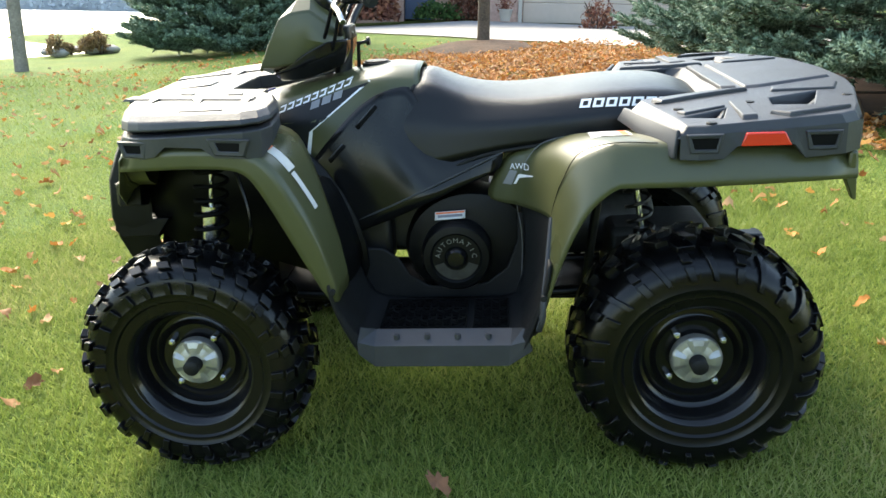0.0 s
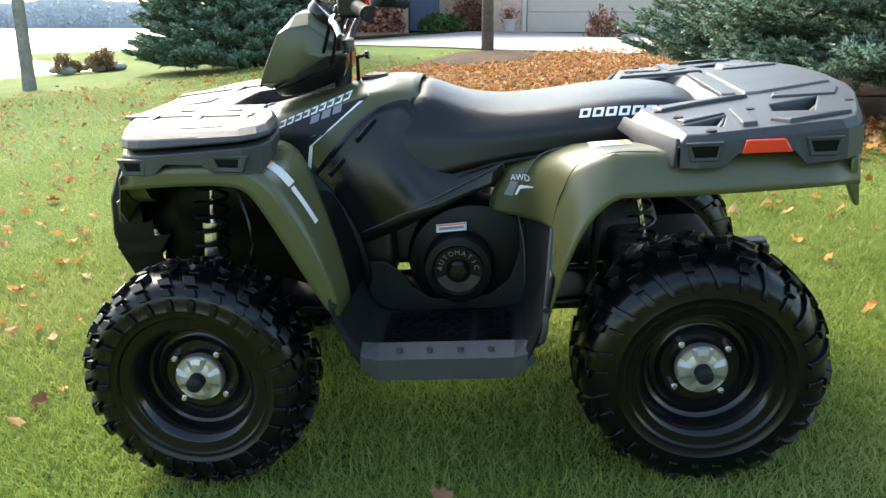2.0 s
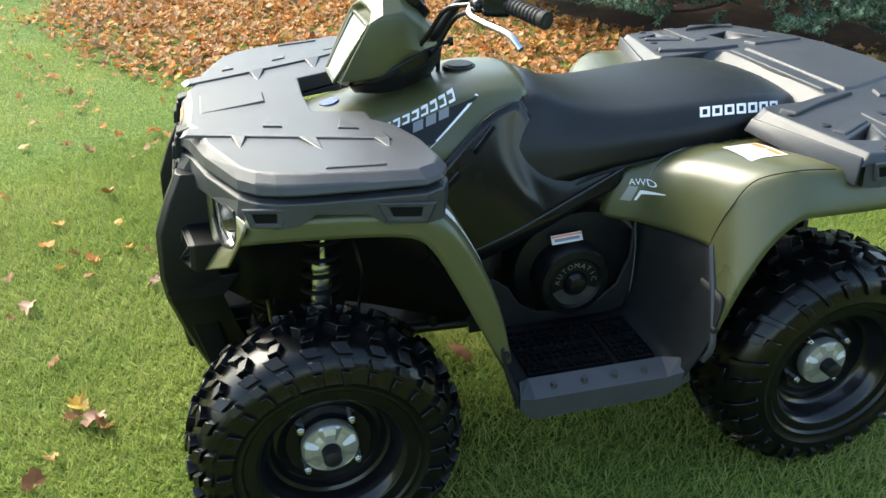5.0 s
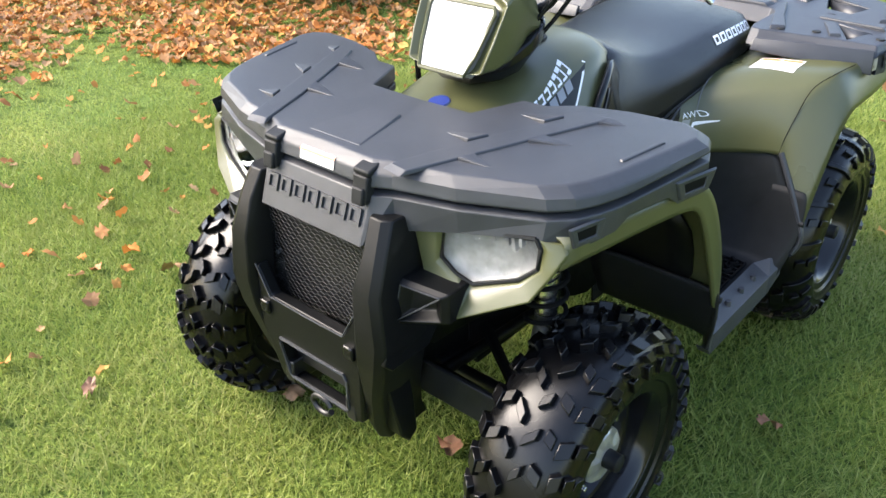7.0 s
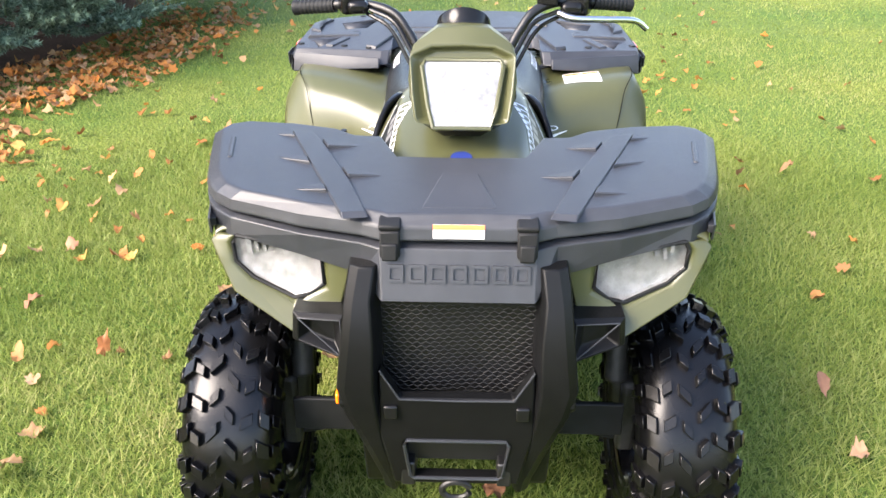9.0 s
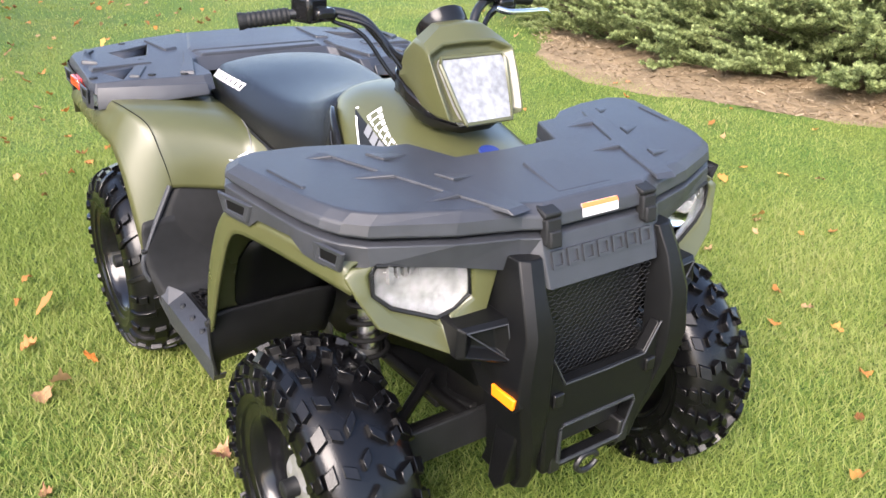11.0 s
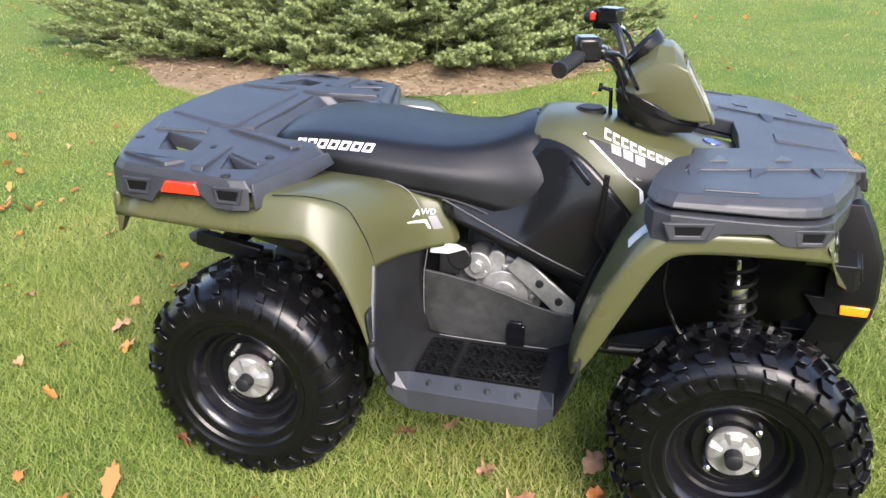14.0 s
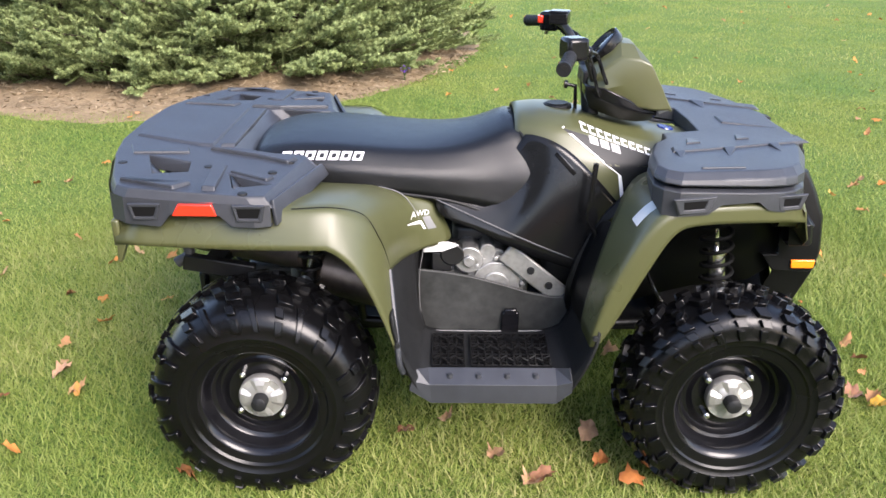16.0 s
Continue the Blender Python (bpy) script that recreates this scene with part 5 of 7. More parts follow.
# handlebar
bm = bmesh.new()
tube(bm, [(0.135, 0.412, 1.188), (0.172, 0.330, 1.200), (0.208, 0.235, 1.208), (0.238, 0.168, 1.190), (0.262, 0.130, 1.145), (0.280, 0.100, 1.100), (0.287, 0.04, 1.080), (0.287, -0.04, 1.080), (0.280, -0.100, 1.100), (0.262, -0.130, 1.140), (0.238, -0.168, 1.182), (0.208, -0.240, 1.198), (0.178, -0.330, 1.190), (0.150, -0.425, 1.178)], 0.0115, 12)
bar = part("handlebar", bm, CHASSIS, bike, "black steel handlebar")
for s in (1, -1):
    bm = bmesh.new()
    a, b = (Vector((0.135, 0.412, 1.188)), Vector((0.177, 0.312, 1.201))) if s > 0 else (Vector((0.150, -0.425, 1.178)), Vector((0.180, -0.318, 1.190)))
    d = (b - a).normalized()
    tube(bm, [a.lerp(b, k / 60) for k in range(61)], lambda t: 0.019 if t < 0.09 else 0.0165 + (0.0014 if int(t * 60) % 6 < 3 else 0.0), 18, smooth=False)
    part("grip", bm, MATT, bar, "black rubber grip")
    bm = bmesh.new()
    c = Vector((0.195, 0.275 * s, 1.205))
    box(bm, c, (0.062, 0.062, 0.060), Matrix.Rotation(radians(-20 * s), 3, "Z"))
    box(bm, c + Vector((0.03, -0.02 * s, -0.01)), (0.04, 0.05, 0.03))
    part("switch_housing", bm, BLACK, bar, "black switch housing", bevel=0.010)
    bm = bmesh.new()
    tube(bm, [(0.235, 0.225 * s, 1.19), (0.275, 0.165 * s, 1.17), (0.305, 0.125 * s, 1.11), (0.35, 0.07 * s, 1.02)], 0.0055, 8)
    tube(bm, [(0.225, 0.235 * s, 1.18), (0.258, 0.175 * s, 1.15), (0.29, 0.125 * s, 1.07), (0.33, 0.07 * s, 0.99)], 0.005, 8)
    part("control_cable", bm, BLACK, bar, "black control cables")
bm = bmesh.new()
box(bm, (0.215, 0.205, 1.222), (0.058, 0.050, 0.036), Matrix.Rotation(radians(-18), 3, "Z"))
box(bm, (0.215, 0.205, 1.242), (0.062, 0.054, 0.008), Matrix.Rotation(radians(-18), 3, "Z"))
part("brake_reservoir", bm, BLACK, bar, "black brake fluid reservoir", bevel=0.006)
bm = bmesh.new()
tube(bm, [(0.235, 0.225, 1.185), (0.250, 0.26, 1.176), (0.240, 0.33, 1.172), (0.215, 0.41, 1.165), (0.200, 0.445, 1.142)], lambda t: 0.009 - 0.002 * t, 10)
part("brake_lever", bm, STEEL, bar, "bright aluminium brake lever")
bm = bmesh.new()
box(bm, (0.20, 0.255, 1.232), (0.014, 0.022, 0.012))
part("yellow_switch", bm, material("yellow_plastic", (0.6, 0.38, 0.02), 0.4), bar, "yellow switch button", bevel=0.003)
bm = bmesh.new()
box(bm, (0.160, 0.262, 1.212), (0.018, 0.026, 0.024))
part("stop_switch", bm, RED, bar, "red stop switch", bevel=0.003)
bm = bmesh.new()
rod(bm, (0.30, 0.0, 0.93), (0.283, 0, 1.09), 0.026, 0.026, 18)
box(bm, (0.285, 0, 1.085), (0.05, 0.11, 0.04))
part("steering_post", bm, CHASSIS, bike, "black steering post", bevel=0.005)
bm = bmesh.new()
rod(bm, (0.195, 0.0, 0.970), (0.195, 0.0, 0.998), 0.046, 0.042, 28)
rod(bm, (0.195, 0.0, 0.998), (0.195, 0.0, 1.002), 0.036, 0.034, 28)
part("fuel_cap", bm, MATT, bike, "black fuel filler cap", bevel=0.004)
bm = bmesh.new()
rod(bm, (0.250, -0.004, 0.965), (0.246, -0.004, 1.050), 0.006, 0.005, 12)
rod(bm, (0.250, -0.004, 1.050), (0.222, -0.004, 1.056), 0.006, 0.005, 10)
rod(bm, (0.222, -0.004, 1.056), (0.212, -0.004, 1.057), 0.012, 0.012, 12)
part("choke_knob", bm, BLACK, bike, "small black pull knob")
bm = bmesh.new()
tube(bm, [(0.299, -0.275, 0.578), (0.287, -0.295, 0.683), (0.260, -0.300, 0.74), (0.266, -0.300, 0.80)], 0.008, 8)
rod(bm, (0.264, -0.300, 0.775), (0.272, -0.300, 0.900), 0.0085, 0.0075, 12)
part("gear_lever", bm, BLACK, bike, "black gear lever")

# badge and prints
bm = bmesh.new()
lathe(bm, [(0.0, 0.004), (0.024, 0.004), (0.026, 0.0)], seg=28)
for v in bm.verts:
    v.co = Matrix.Translation((0.528, 0, 0.924)) @ Matrix.Rotation(radians(12), 4, "Y") @ Matrix.Rotation(radians(90), 4, "X") @ v.co
badge = part("badge", bm, BLUE, bike, "small round blue badge")


def slant_bars(n, w, h, gap, lean=0.25):
    """A row of leaning open frames, one for each sign of a name."""
    out = []
    e = h * 0.24
    t = n * (w + gap)
    for k in range(n):
        x = k * (w + gap) - t / 2
        sh = lambda px, py: (x + px + lean * py, py - h / 2)
        out.append([[sh(0, 0), sh(w, 0), sh(w, e), sh(0, e)], [sh(0, h - e), sh(w, h - e), sh(w, h), sh(0, h)], [sh(0, e), sh(e, e), sh(e, h - e), sh(0, h - e)], [sh(w - e, e), sh(w, e), sh(w, h - e), sh(w - e, h - e)]])
    return out


for s in (1, -1):
    way = (0, -s, 0)
    u = (-s, 0, 0)
    for q in slant_bars(7, 0.0275, 0.030, 0.0065):
        bm = print_quads(bmesh.new(), q, (-0.490, 0.4 * s, 0.985), u, (0, 0, 1), 3)
        part("seat_name_block", on_surface(bm, [seat], (0, -s, -0.5), 0.002), WHITE, seat, "white printed block")
    # tank decal: dark field, white stripe along its edge, blocks for the signs
    put = lambda quads, cuts, off: on_surface(print_quads(bmesh.new(), quads, (0, 0.4 * s, 0), (1, 0, 0), (0, 0, 1), cuts), [bonnet], (0, -s, 0), off)
    field = part("tank_decal", put([[(0.475, 0.835), (0.475, 0.885), (0.362, 0.915), (0.362, 0.838)], [(0.362, 0.838), (0.362, 0.915), (0.29, 0.936), (0.29, 0.890)], [(0.29, 0.890), (0.29, 0.936), (0.197, 0.962), (0.197, 0.960)], [(0.475, 0.742), (0.475, 0.835), (0.362, 0.838), (0.375, 0.742)]], 6, 0.0012), DECAL, bike, "black tank decal with a white stripe")
    part("tank_stripe", put([[(0.362, 0.838), (0.352, 0.842), (0.192, 0.964), (0.197, 0.967)], [(0.362, 0.838), (0.352, 0.842), (0.368, 0.735), (0.381, 0.735)]], 6, 0.002), WHITE, field, "white stripe")
    for k in range(9):
        x = 0.245 + k * 0.0232
        z = 0.975 - (x - 0.245) * 0.35
        part("tank_name_block", put([[(x, z - 0.001), (x + 0.0175, z - 0.007), (x + 0.0185, z - 0.0115), (x + 0.001, z - 0.0055)], [(x + 0.003, z - 0.0145), (x + 0.0205, z - 0.0205), (x + 0.0215, z - 0.025), (x + 0.004, z - 0.019)], [(x + 0.0012, z - 0.006), (x + 0.0062, z - 0.0077), (x + 0.0082, z - 0.0162), (x + 0.003, z - 0.0145)]], 2, 0.002), WHITE, field, "white printed block")
    for k in range(3):
        x = 0.268 + k * 0.032
        z = 0.945 - (x - 0.268) * 0.35
        part("tank_number_block", put([[(x, z), (x + 0.025, z - 0.008), (x + 0.029, z - 0.028), (x + 0.004, z - 0.020)]], 2, 0.002), SILVER, field, "silver printed block")
    # drive badge on the rear panel
    o = (-0.212, 0.45 * s, 0.722)
    m = 1 if s > 0 else -1
    flip = lambda q: [[(x * m, y) for x, y in (p if m > 0 else reversed(p))] for p in q]
    f = flip([[(-0.046, -0.034), (-0.022, -0.034), (-0.006, 0.004), (-0.026, 0.004)]])
    fld = part("drive_decal", on_surface(print_quads(bmesh.new(), f, o, u, (0, 0, 1), 5), [rear_fenders[s]], way, 0.0012), SILVER, bike, "silver and black drive decal")
    f = flip([[(-0.016, -0.030), (-0.010, -0.030), (-0.001, -0.013), (-0.003, -0.004)], [(-0.003, -0.004), (-0.001, -0.013), (0.032, 0.003), (0.034, 0.006)]])
    part("drive_tick", on_surface(print_quads(bmesh.new(), f, o, u, (0, 0, 1), 5), [rear_fenders[s]], way, 0.0016), WHITE, fld, "white tick")
    bm = letters(bmesh.new(), "AWD", 0.021, Vector(o) + Vector((0, 0, 0.016)), Vector(u) + Vector((0, 0, 0.12 * s)), (0, 0, 1))
    part("drive_letters", on_surface(bm, [rear_fenders[s]], way, 0.002), WHITE, fld, "white letters")
    # warning labels
    o = (0.352, 0.60 * s, 0.835)
    lab = part("warning_label", on_surface(print_quads(bmesh.new(), [[(-0.024, -0.040), (0.024, -0.040), (0.024, 0.055), (-0.024, 0.055)]] + ([[(-0.020, -0.150), (0.004, -0.150), (0.006, -0.046), (-0.020, -0.046)]] if s > 0 else []), (0.345, 0.50 * s, 0.85), (0.0, -s, 0.0), (0.45, 0, 0.9), 4), [front_fenders[s]], (0.85, 0, -0.5), 0.0015), PAPER, bike, "white and orange warning label")
    part("label_band", on_surface(print_quads(bmesh.new(), [[(-0.024, 0.030), (0.024, 0.030), (0.024, 0.055), (-0.024, 0.055)]], (0.345, 0.50 * s, 0.85), (0.0, -s, 0.0), (0.45, 0, 0.9), 4), [front_fenders[s]], (0.85, 0, -0.5), 0.0022), ORANGE_PRINT, lab, "orange label band")
lab = part("fender_label", on_surface(print_quads(bmesh.new(), [[(-0.06, -0.055), (0.06, -0.055), (0.06, 0.048), (-0.06, 0.048)]], (-0.435, 0.385, 1.0), (0, 1, 0), (-0.9, 0, 0.3), 4), [rear_fenders[1]], (0, 0, -1), 0.0015), PAPER, bike, "white warning label on the rear mudguard")
for k in range(2):
    part("label_band", on_surface(print_quads(bmesh.new(), [[(-0.055 + k * 0.058, 0.022), (-0.003 + k * 0.058, 0.022), (-0.003 + k * 0.058, 0.040), (-0.055 + k * 0.058, 0.040)]], (-0.435, 0.385, 1.0), (0, 1, 0), (-0.9, 0, 0.3), 4), [rear_fenders[1]], (0, 0, -1), 0.002), ORANGE_PRINT, lab, "orange label band")
lab = part("lid_label", on_surface(print_quads(bmesh.new(), [[(-0.048, -0.013), (0.048, -0.013), (0.048, 0.013), (-0.048, 0.013)]], (1.0, 0.0, 0.915), (0, 1, 0), (-0.3, 0, 0.9), 3), [lid], (-1, 0, 0), 0.002), PAPER, bike, "white and orange label on the lid edge")
part("label_band", on_surface(print_quads(bmesh.new(), [[(-0.048, 0.005), (0.048, 0.005), (0.048, 0.013), (-0.048, 0.013)]], (1.0, 0.0, 0.915), (0, 1, 0), (-0.3, 0, 0.9), 3), [lid], (-1, 0, 0), 0.003), ORANGE_PRINT, lab, "orange label band")


# ---- the garden ----
rng = np.random.default_rng(7)


def fast_mesh(name, verts, faces, mat, parent=None, label="", smooth=False):
    """A mesh from arrays: verts (n, 3), faces (m, k) all of one size."""
    me = bpy.data.meshes.new(name)
    verts, faces = np.asarray(verts, np.float32), np.asarray(faces, np.int32)
    k = faces.shape[1]
    me.vertices.add(len(verts))
    me.vertices.foreach_set("co", verts.ravel())
    me.loops.add(faces.size)
    me.loops.foreach_set("vertex_index", faces.ravel())
    me.polygons.add(len(faces))
    me.polygons.foreach_set("loop_start", np.arange(0, faces.size, k, dtype=np.int32))
    if smooth:
        me.polygons.foreach_set("use_smooth", np.ones(len(faces), bool))
    me.update(calc_edges=True)
    me.materials.append(mat)
    ob = new(name, me)
    ob.parent = parent
    if label:
        ob["label"] = label
    return ob


def smoothstep(a, b, t):
    t = np.clip((t - a) / (b - a), 0, 1)
    return t * t * (3 - 2 * t)


def ground_z(x, y):
    """The lawn: one slope round the bike, falling away towards the lake and easing off towards the house."""
    x, y = np.asarray(x, float), np.asarray(y, float)
    dx, dy = x + 0.17, y - 2.4
    d = np.hypot(dx, dy)
    b = np.degrees(np.arctan2(dx, -dy))
    w = smoothstep(16, 20, b) * (1 - smoothstep(70, 100, b))
    z = -w * (0.02 * np.clip(d - 12, 0, 10) + 0.5 * smoothstep(23.0, 25.8, d)) + 0.012 * np.sin(x * 0.9 + 1) * np.cos(y * 0.8) * smoothstep(2, 5, np.hypot(x, y))
    z = z - 0.027 * np.clip(-y - 3.0, 0, 22)
    z = z - 0.07 * np.clip(0.9 - x, 0, 9) * smoothstep(13, 21, -y)
    level = -1.0 + 0.058 * (x - 11) + 0.068 * (y + 17)
    k = smoothstep(34, 60, d) * smoothstep(0, 12, -y)
    return z * (1 - k) + level * k


def carpet(x, y):
    """How thickly fallen leaves lie under the shade tree, 0 to 1."""
    x, y = np.asarray(x, float), np.asarray(y, float)
    wob = 0.5 * np.sin(x * 2.1 + y * 0.7) + 0.4 * np.sin(y * 1.7 - x * 1.3) + 0.25 * np.sin(4 * x + 3 * y)
    r = np.hypot((x + 0.1 - 0.10 * (y + 8)) / (2.3 + 0.12 * np.abs(y + 8)), (y + 8.3) / 4.6) + 0.10 * wob
    a = 1 - smoothstep(0.75, 1.08, r)
    r2 = np.hypot((x + 1.6) / 0.9, (y + 3.6) / 1.3) + 0.12 * wob
    e = np.abs(np.hypot(x + 4.9, y + 5.6) - 3.15) + 0.10 * wob
    b = (1 - smoothstep(0.25, 0.75, e)) * smoothstep(-6.5, -4.5, x) * (y > -7) * 0.7
    return np.maximum(np.maximum(a, 1 - smoothstep(0.7, 1.1, r2)), b)


# the lawn's edge along the drive: x, then y
DRIVE_EDGE = [(-14, -6, -3.2, -1.89, -0.94, 0.72, 2.12, 3.63, 6.5), (-9.6, -9.8, -10.6, -11.64, -13.08, -15.04, -16.96, -18.66, -20.3)]


# true upright, against which the lawn and the bike on it lean
UPRIGHT = Vector((-0.058, -0.068, 0.996)).normalized()
EYE = Vector((-0.18, 2.41, 1.27))
SWING = Matrix.Translation(EYE) @ Matrix.Rotation(radians(1.42), 4, Vector((1.2, -0.3, 0.7))) @ Matrix.Translation(-EYE)


def upright(ob, base, stand=True):
    """Stands a distant thing upright about its base, down the slope."""
    up = SWING.to_3x3().inverted() @ UPRIGHT
    lean = Vector((0, 0, 1)).rotation_difference(up).to_matrix().to_4x4() if stand else Matrix()
    ob.matrix_world = SWING @ Matrix.Translation(base) @ lean @ Matrix.Translation(-Vector(base)) @ ob.matrix_basis
    return ob


def far_z(x, y):
    """The height of the distant lawn before it is swung down the slope."""
    return float(ground_z(x, y)) + 0.027 * min(max(-y - 3.0, 0), 22)


# soil and short turf under the blades
def ground_material():
    m = bpy.data.materials.new("lawn_turf")
    m.use_nodes = True
    nt = m.node_tree
    b = nt.nodes["Principled BSDF"]
    b.inputs["Roughness"].default_value, b.inputs["Specular IOR Level"].default_value = 0.9, 0.15
    co = nt.nodes.new("ShaderNodeTexCoord")
    fine, big = nt.nodes.new("ShaderNodeTexNoise"), nt.nodes.new("ShaderNodeTexNoise")
    fine.inputs["Scale"].default_value, fine.inputs["Detail"].default_value = 60, 8
    big.inputs["Scale"].default_value, big.inputs["Detail"].default_value = 1.3, 5
    r1, r2 = nt.nodes.new("ShaderNodeValToRGB"), nt.nodes.new("ShaderNodeValToRGB")
    for r, cs in ((r1, ((0.028, 0.046, 0.010), (0.095, 0.145, 0.028), (0.17, 0.225, 0.05))), (r2, ((0.75, 0.9, 0.8), (1.0, 1.0, 1.0), (1.35, 1.15, 1.1)))):
        r.color_ramp.elements.new(0.5)
        for e, p, c in zip(r.color_ramp.elements, (0.32, 0.5, 0.68), cs):
            e.position, e.color = p, (*c, 1)
    mx = nt.nodes.new("ShaderNodeMix")
    mx.data_type, mx.blend_type = "RGBA", "MULTIPLY"
    mx.inputs["Factor"].default_value = 1
    for n in (fine, big):
        nt.links.new(co.outputs["Object"], n.inputs["Vector"])
    nt.links.new(fine.outputs["Fac"], r1.inputs["Fac"])
    nt.links.new(big.outputs["Fac"], r2.inputs["Fac"])
    nt.links.new(r1.outputs[0], mx.inputs["A"])
    nt.links.new(r2.outputs[0], mx.inputs["B"])
    nt.links.new(mx.outputs["Result"], b.inputs["Base Color"])
    bp = nt.nodes.new("ShaderNodeBump")
    bp.inputs["Strength"].default_value, bp.inputs["Distance"].default_value = 0.8, 0.03
    nt.links.new(fine.outputs["Fac"], bp.inputs["Height"])
    nt.links.new(bp.outputs[0], b.inputs["Normal"])
    return m


TURF = ground_material()
radii = np.concatenate([[0.0], np.geomspace(0.4, 90, 110), [160, 400, 1500]])
ang = np.linspace(0, 2 * np.pi, 145)[:-1]
gx, gy = radii[:, None] * np.cos(ang), radii[:, None] * np.sin(ang)
gv = np.stack([gx, gy, ground_z(gx, gy)], -1).reshape(-1, 3)
n = len(ang)
i, j = np.meshgrid(np.arange(len(radii) - 1), np.arange(n), indexing="ij")
gf = np.stack([i * n + j, i * n + (j + 1) % n, (i + 1) * n + (j + 1) % n, (i + 1) * n + j], -1).reshape(-1, 4)
tagged(fast_mesh("ground", gv, gf, TURF, smooth=True), "mown green autumn lawn", "lawn", kind="structure")

BLADE = island_material("grass_blade", [(0.105, 0.155, 0.030), (0.165, 0.228, 0.046), (0.235, 0.295, 0.072), (0.33, 0.355, 0.115), (0.46, 0.40, 0.20)], 0.5, 0.42, 0.7)


def blades(name, x, y, h, w, label):
    """Leaning grass blades, each a narrow triangle."""
    n = len(x)
    a = rng.uniform(0, 2 * np.pi, n)
    lean = rng.uniform(0.2, 1.3, n) * h
    la = rng.uniform(0, 2 * np.pi, n)
    z = ground_z(x, y)
    side = np.stack([np.cos(a), np.sin(a), np.zeros(n)], -1) * (w / 2)[:, None]
    foot = np.stack([x, y, z - 0.004], -1)
    tip = foot + np.stack([np.cos(la) * lean, np.sin(la) * lean, h], -1)
    v = np.stack([foot - side, foot + side, tip], 1).reshape(-1, 3)
    f = np.arange(n * 3).reshape(-1, 3)
    return tagged(fast_mesh(name, v, f, BLADE), label, "grass", kind="stuff")


def scatter(count, r0, r1, centre=(0, 0)):
    r = np.sqrt(rng.uniform(r0 ** 2, r1 ** 2, count))
    a = rng.uniform(0, 2 * np.pi, count)
    return centre[0] + r * np.cos(a), centre[1] + r * np.sin(a)


def keep_lawn(x, y):
    """Leaves the planting beds and the drive free of grass."""
    bed1 = np.hypot((x + 2.75) / 2.9, (y - 7.2) / 3.37) > 1 + 0.03 * np.sin(3 * x)
    bed2 = np.hypot(x + 4.9, y + 5.6) > 2.6
    bed3 = np.hypot((x - 0.3) / 0.98, (y + 12.3) / 1.5) > 1
    return bed1 & bed2 & bed3 & (y > np.interp(x, *DRIVE_EDGE))


for count, r0, r1, h, w in ((430000, 0, 2.9, (0.016, 0.050), 0.0046), (250000, 2.3, 5.5, (0.016, 0.038), 0.005), (180000, 5.5, 13, (0.02, 0.04), 0.010)):
    x, y = scatter(count, r0, r1)
    k = keep_lawn(x, y) & (rng.uniform(0.72, 1.02, count) > np.hypot(x, y) / r1 if r0 == 0 else True)
    x, y = x[k], y[k]
    blades("grass", x, y, rng.uniform(*h, len(x)), np.full(len(x), w) * rng.uniform(0.7, 1.3, len(x)), "short mown grass blades")

# fallen leaves
LEAF = island_material("fallen_leaf", [(0.16, 0.07, 0.03), (0.34, 0.14, 0.04), (0.50, 0.21, 0.055), (0.30, 0.16, 0.08), (0.46, 0.29, 0.15), (0.46, 0.15, 0.03), (0.56, 0.33, 0.10)], 0.65, 0.25)
LEAF_HALF = [(0.0, -0.50), (0.12, -0.42), (0.30, -0.30), (0.27, -0.14), (0.44, 0.02), (0.31, 0.14), (0.25, 0.32), (0.10, 0.30), (0.0, 0.52)]


def leaf_verts():
    """A lobed leaf, one unit long, as a fan of triangles from its midrib."""
    pts = LEAF_HALF + [(-x, y) for x, y in reversed(LEAF_HALF[1:-1])]
    return np.array([(0, 0)] + pts), [(0, a, a % len(pts) + 1) for a in range(1, len(pts) + 1)]


LV, LF = leaf_verts()


def leaf_cloud(name, x, y, size, lift, label, tilt=0.5):
    n = len(x)
    a = rng.uniform(0, 2 * np.pi, n)
    curl = rng.uniform(-0.8, 1.8, n)
    fold = rng.uniform(-0.3, 1.5, n)
    u = LV[None, :, 0] * size[:, None] * rng.uniform(0.6, 1.1, n)[:, None]
    v = LV[None, :, 1] * size[:, None]
    w = (curl[:, None] * v * v + fold[:, None] * u * u * 1.5) / size[:, None] + rng.normal(0, 0.08, (n, LV.shape[0])) * size[:, None]
    tx, ty = rng.normal(0, tilt, n), rng.normal(0, tilt, n)
    w = w + u * tx[:, None] + v * ty[:, None]
    w -= w.min(1, keepdims=True)
    X = x[:, None] + u * np.cos(a)[:, None] - v * np.sin(a)[:, None]
    Y = y[:, None] + u * np.sin(a)[:, None] + v * np.cos(a)[:, None]
    Z = ground_z(x, y)[:, None] + lift + w
    V = np.stack([X, Y, Z], -1).reshape(-1, 3)
    F = (np.arange(n)[:, None, None] * len(LV) + np.array(LF)[None]).reshape(-1, 3)
    return fast_mesh(name, V, F, LEAF, label=label)


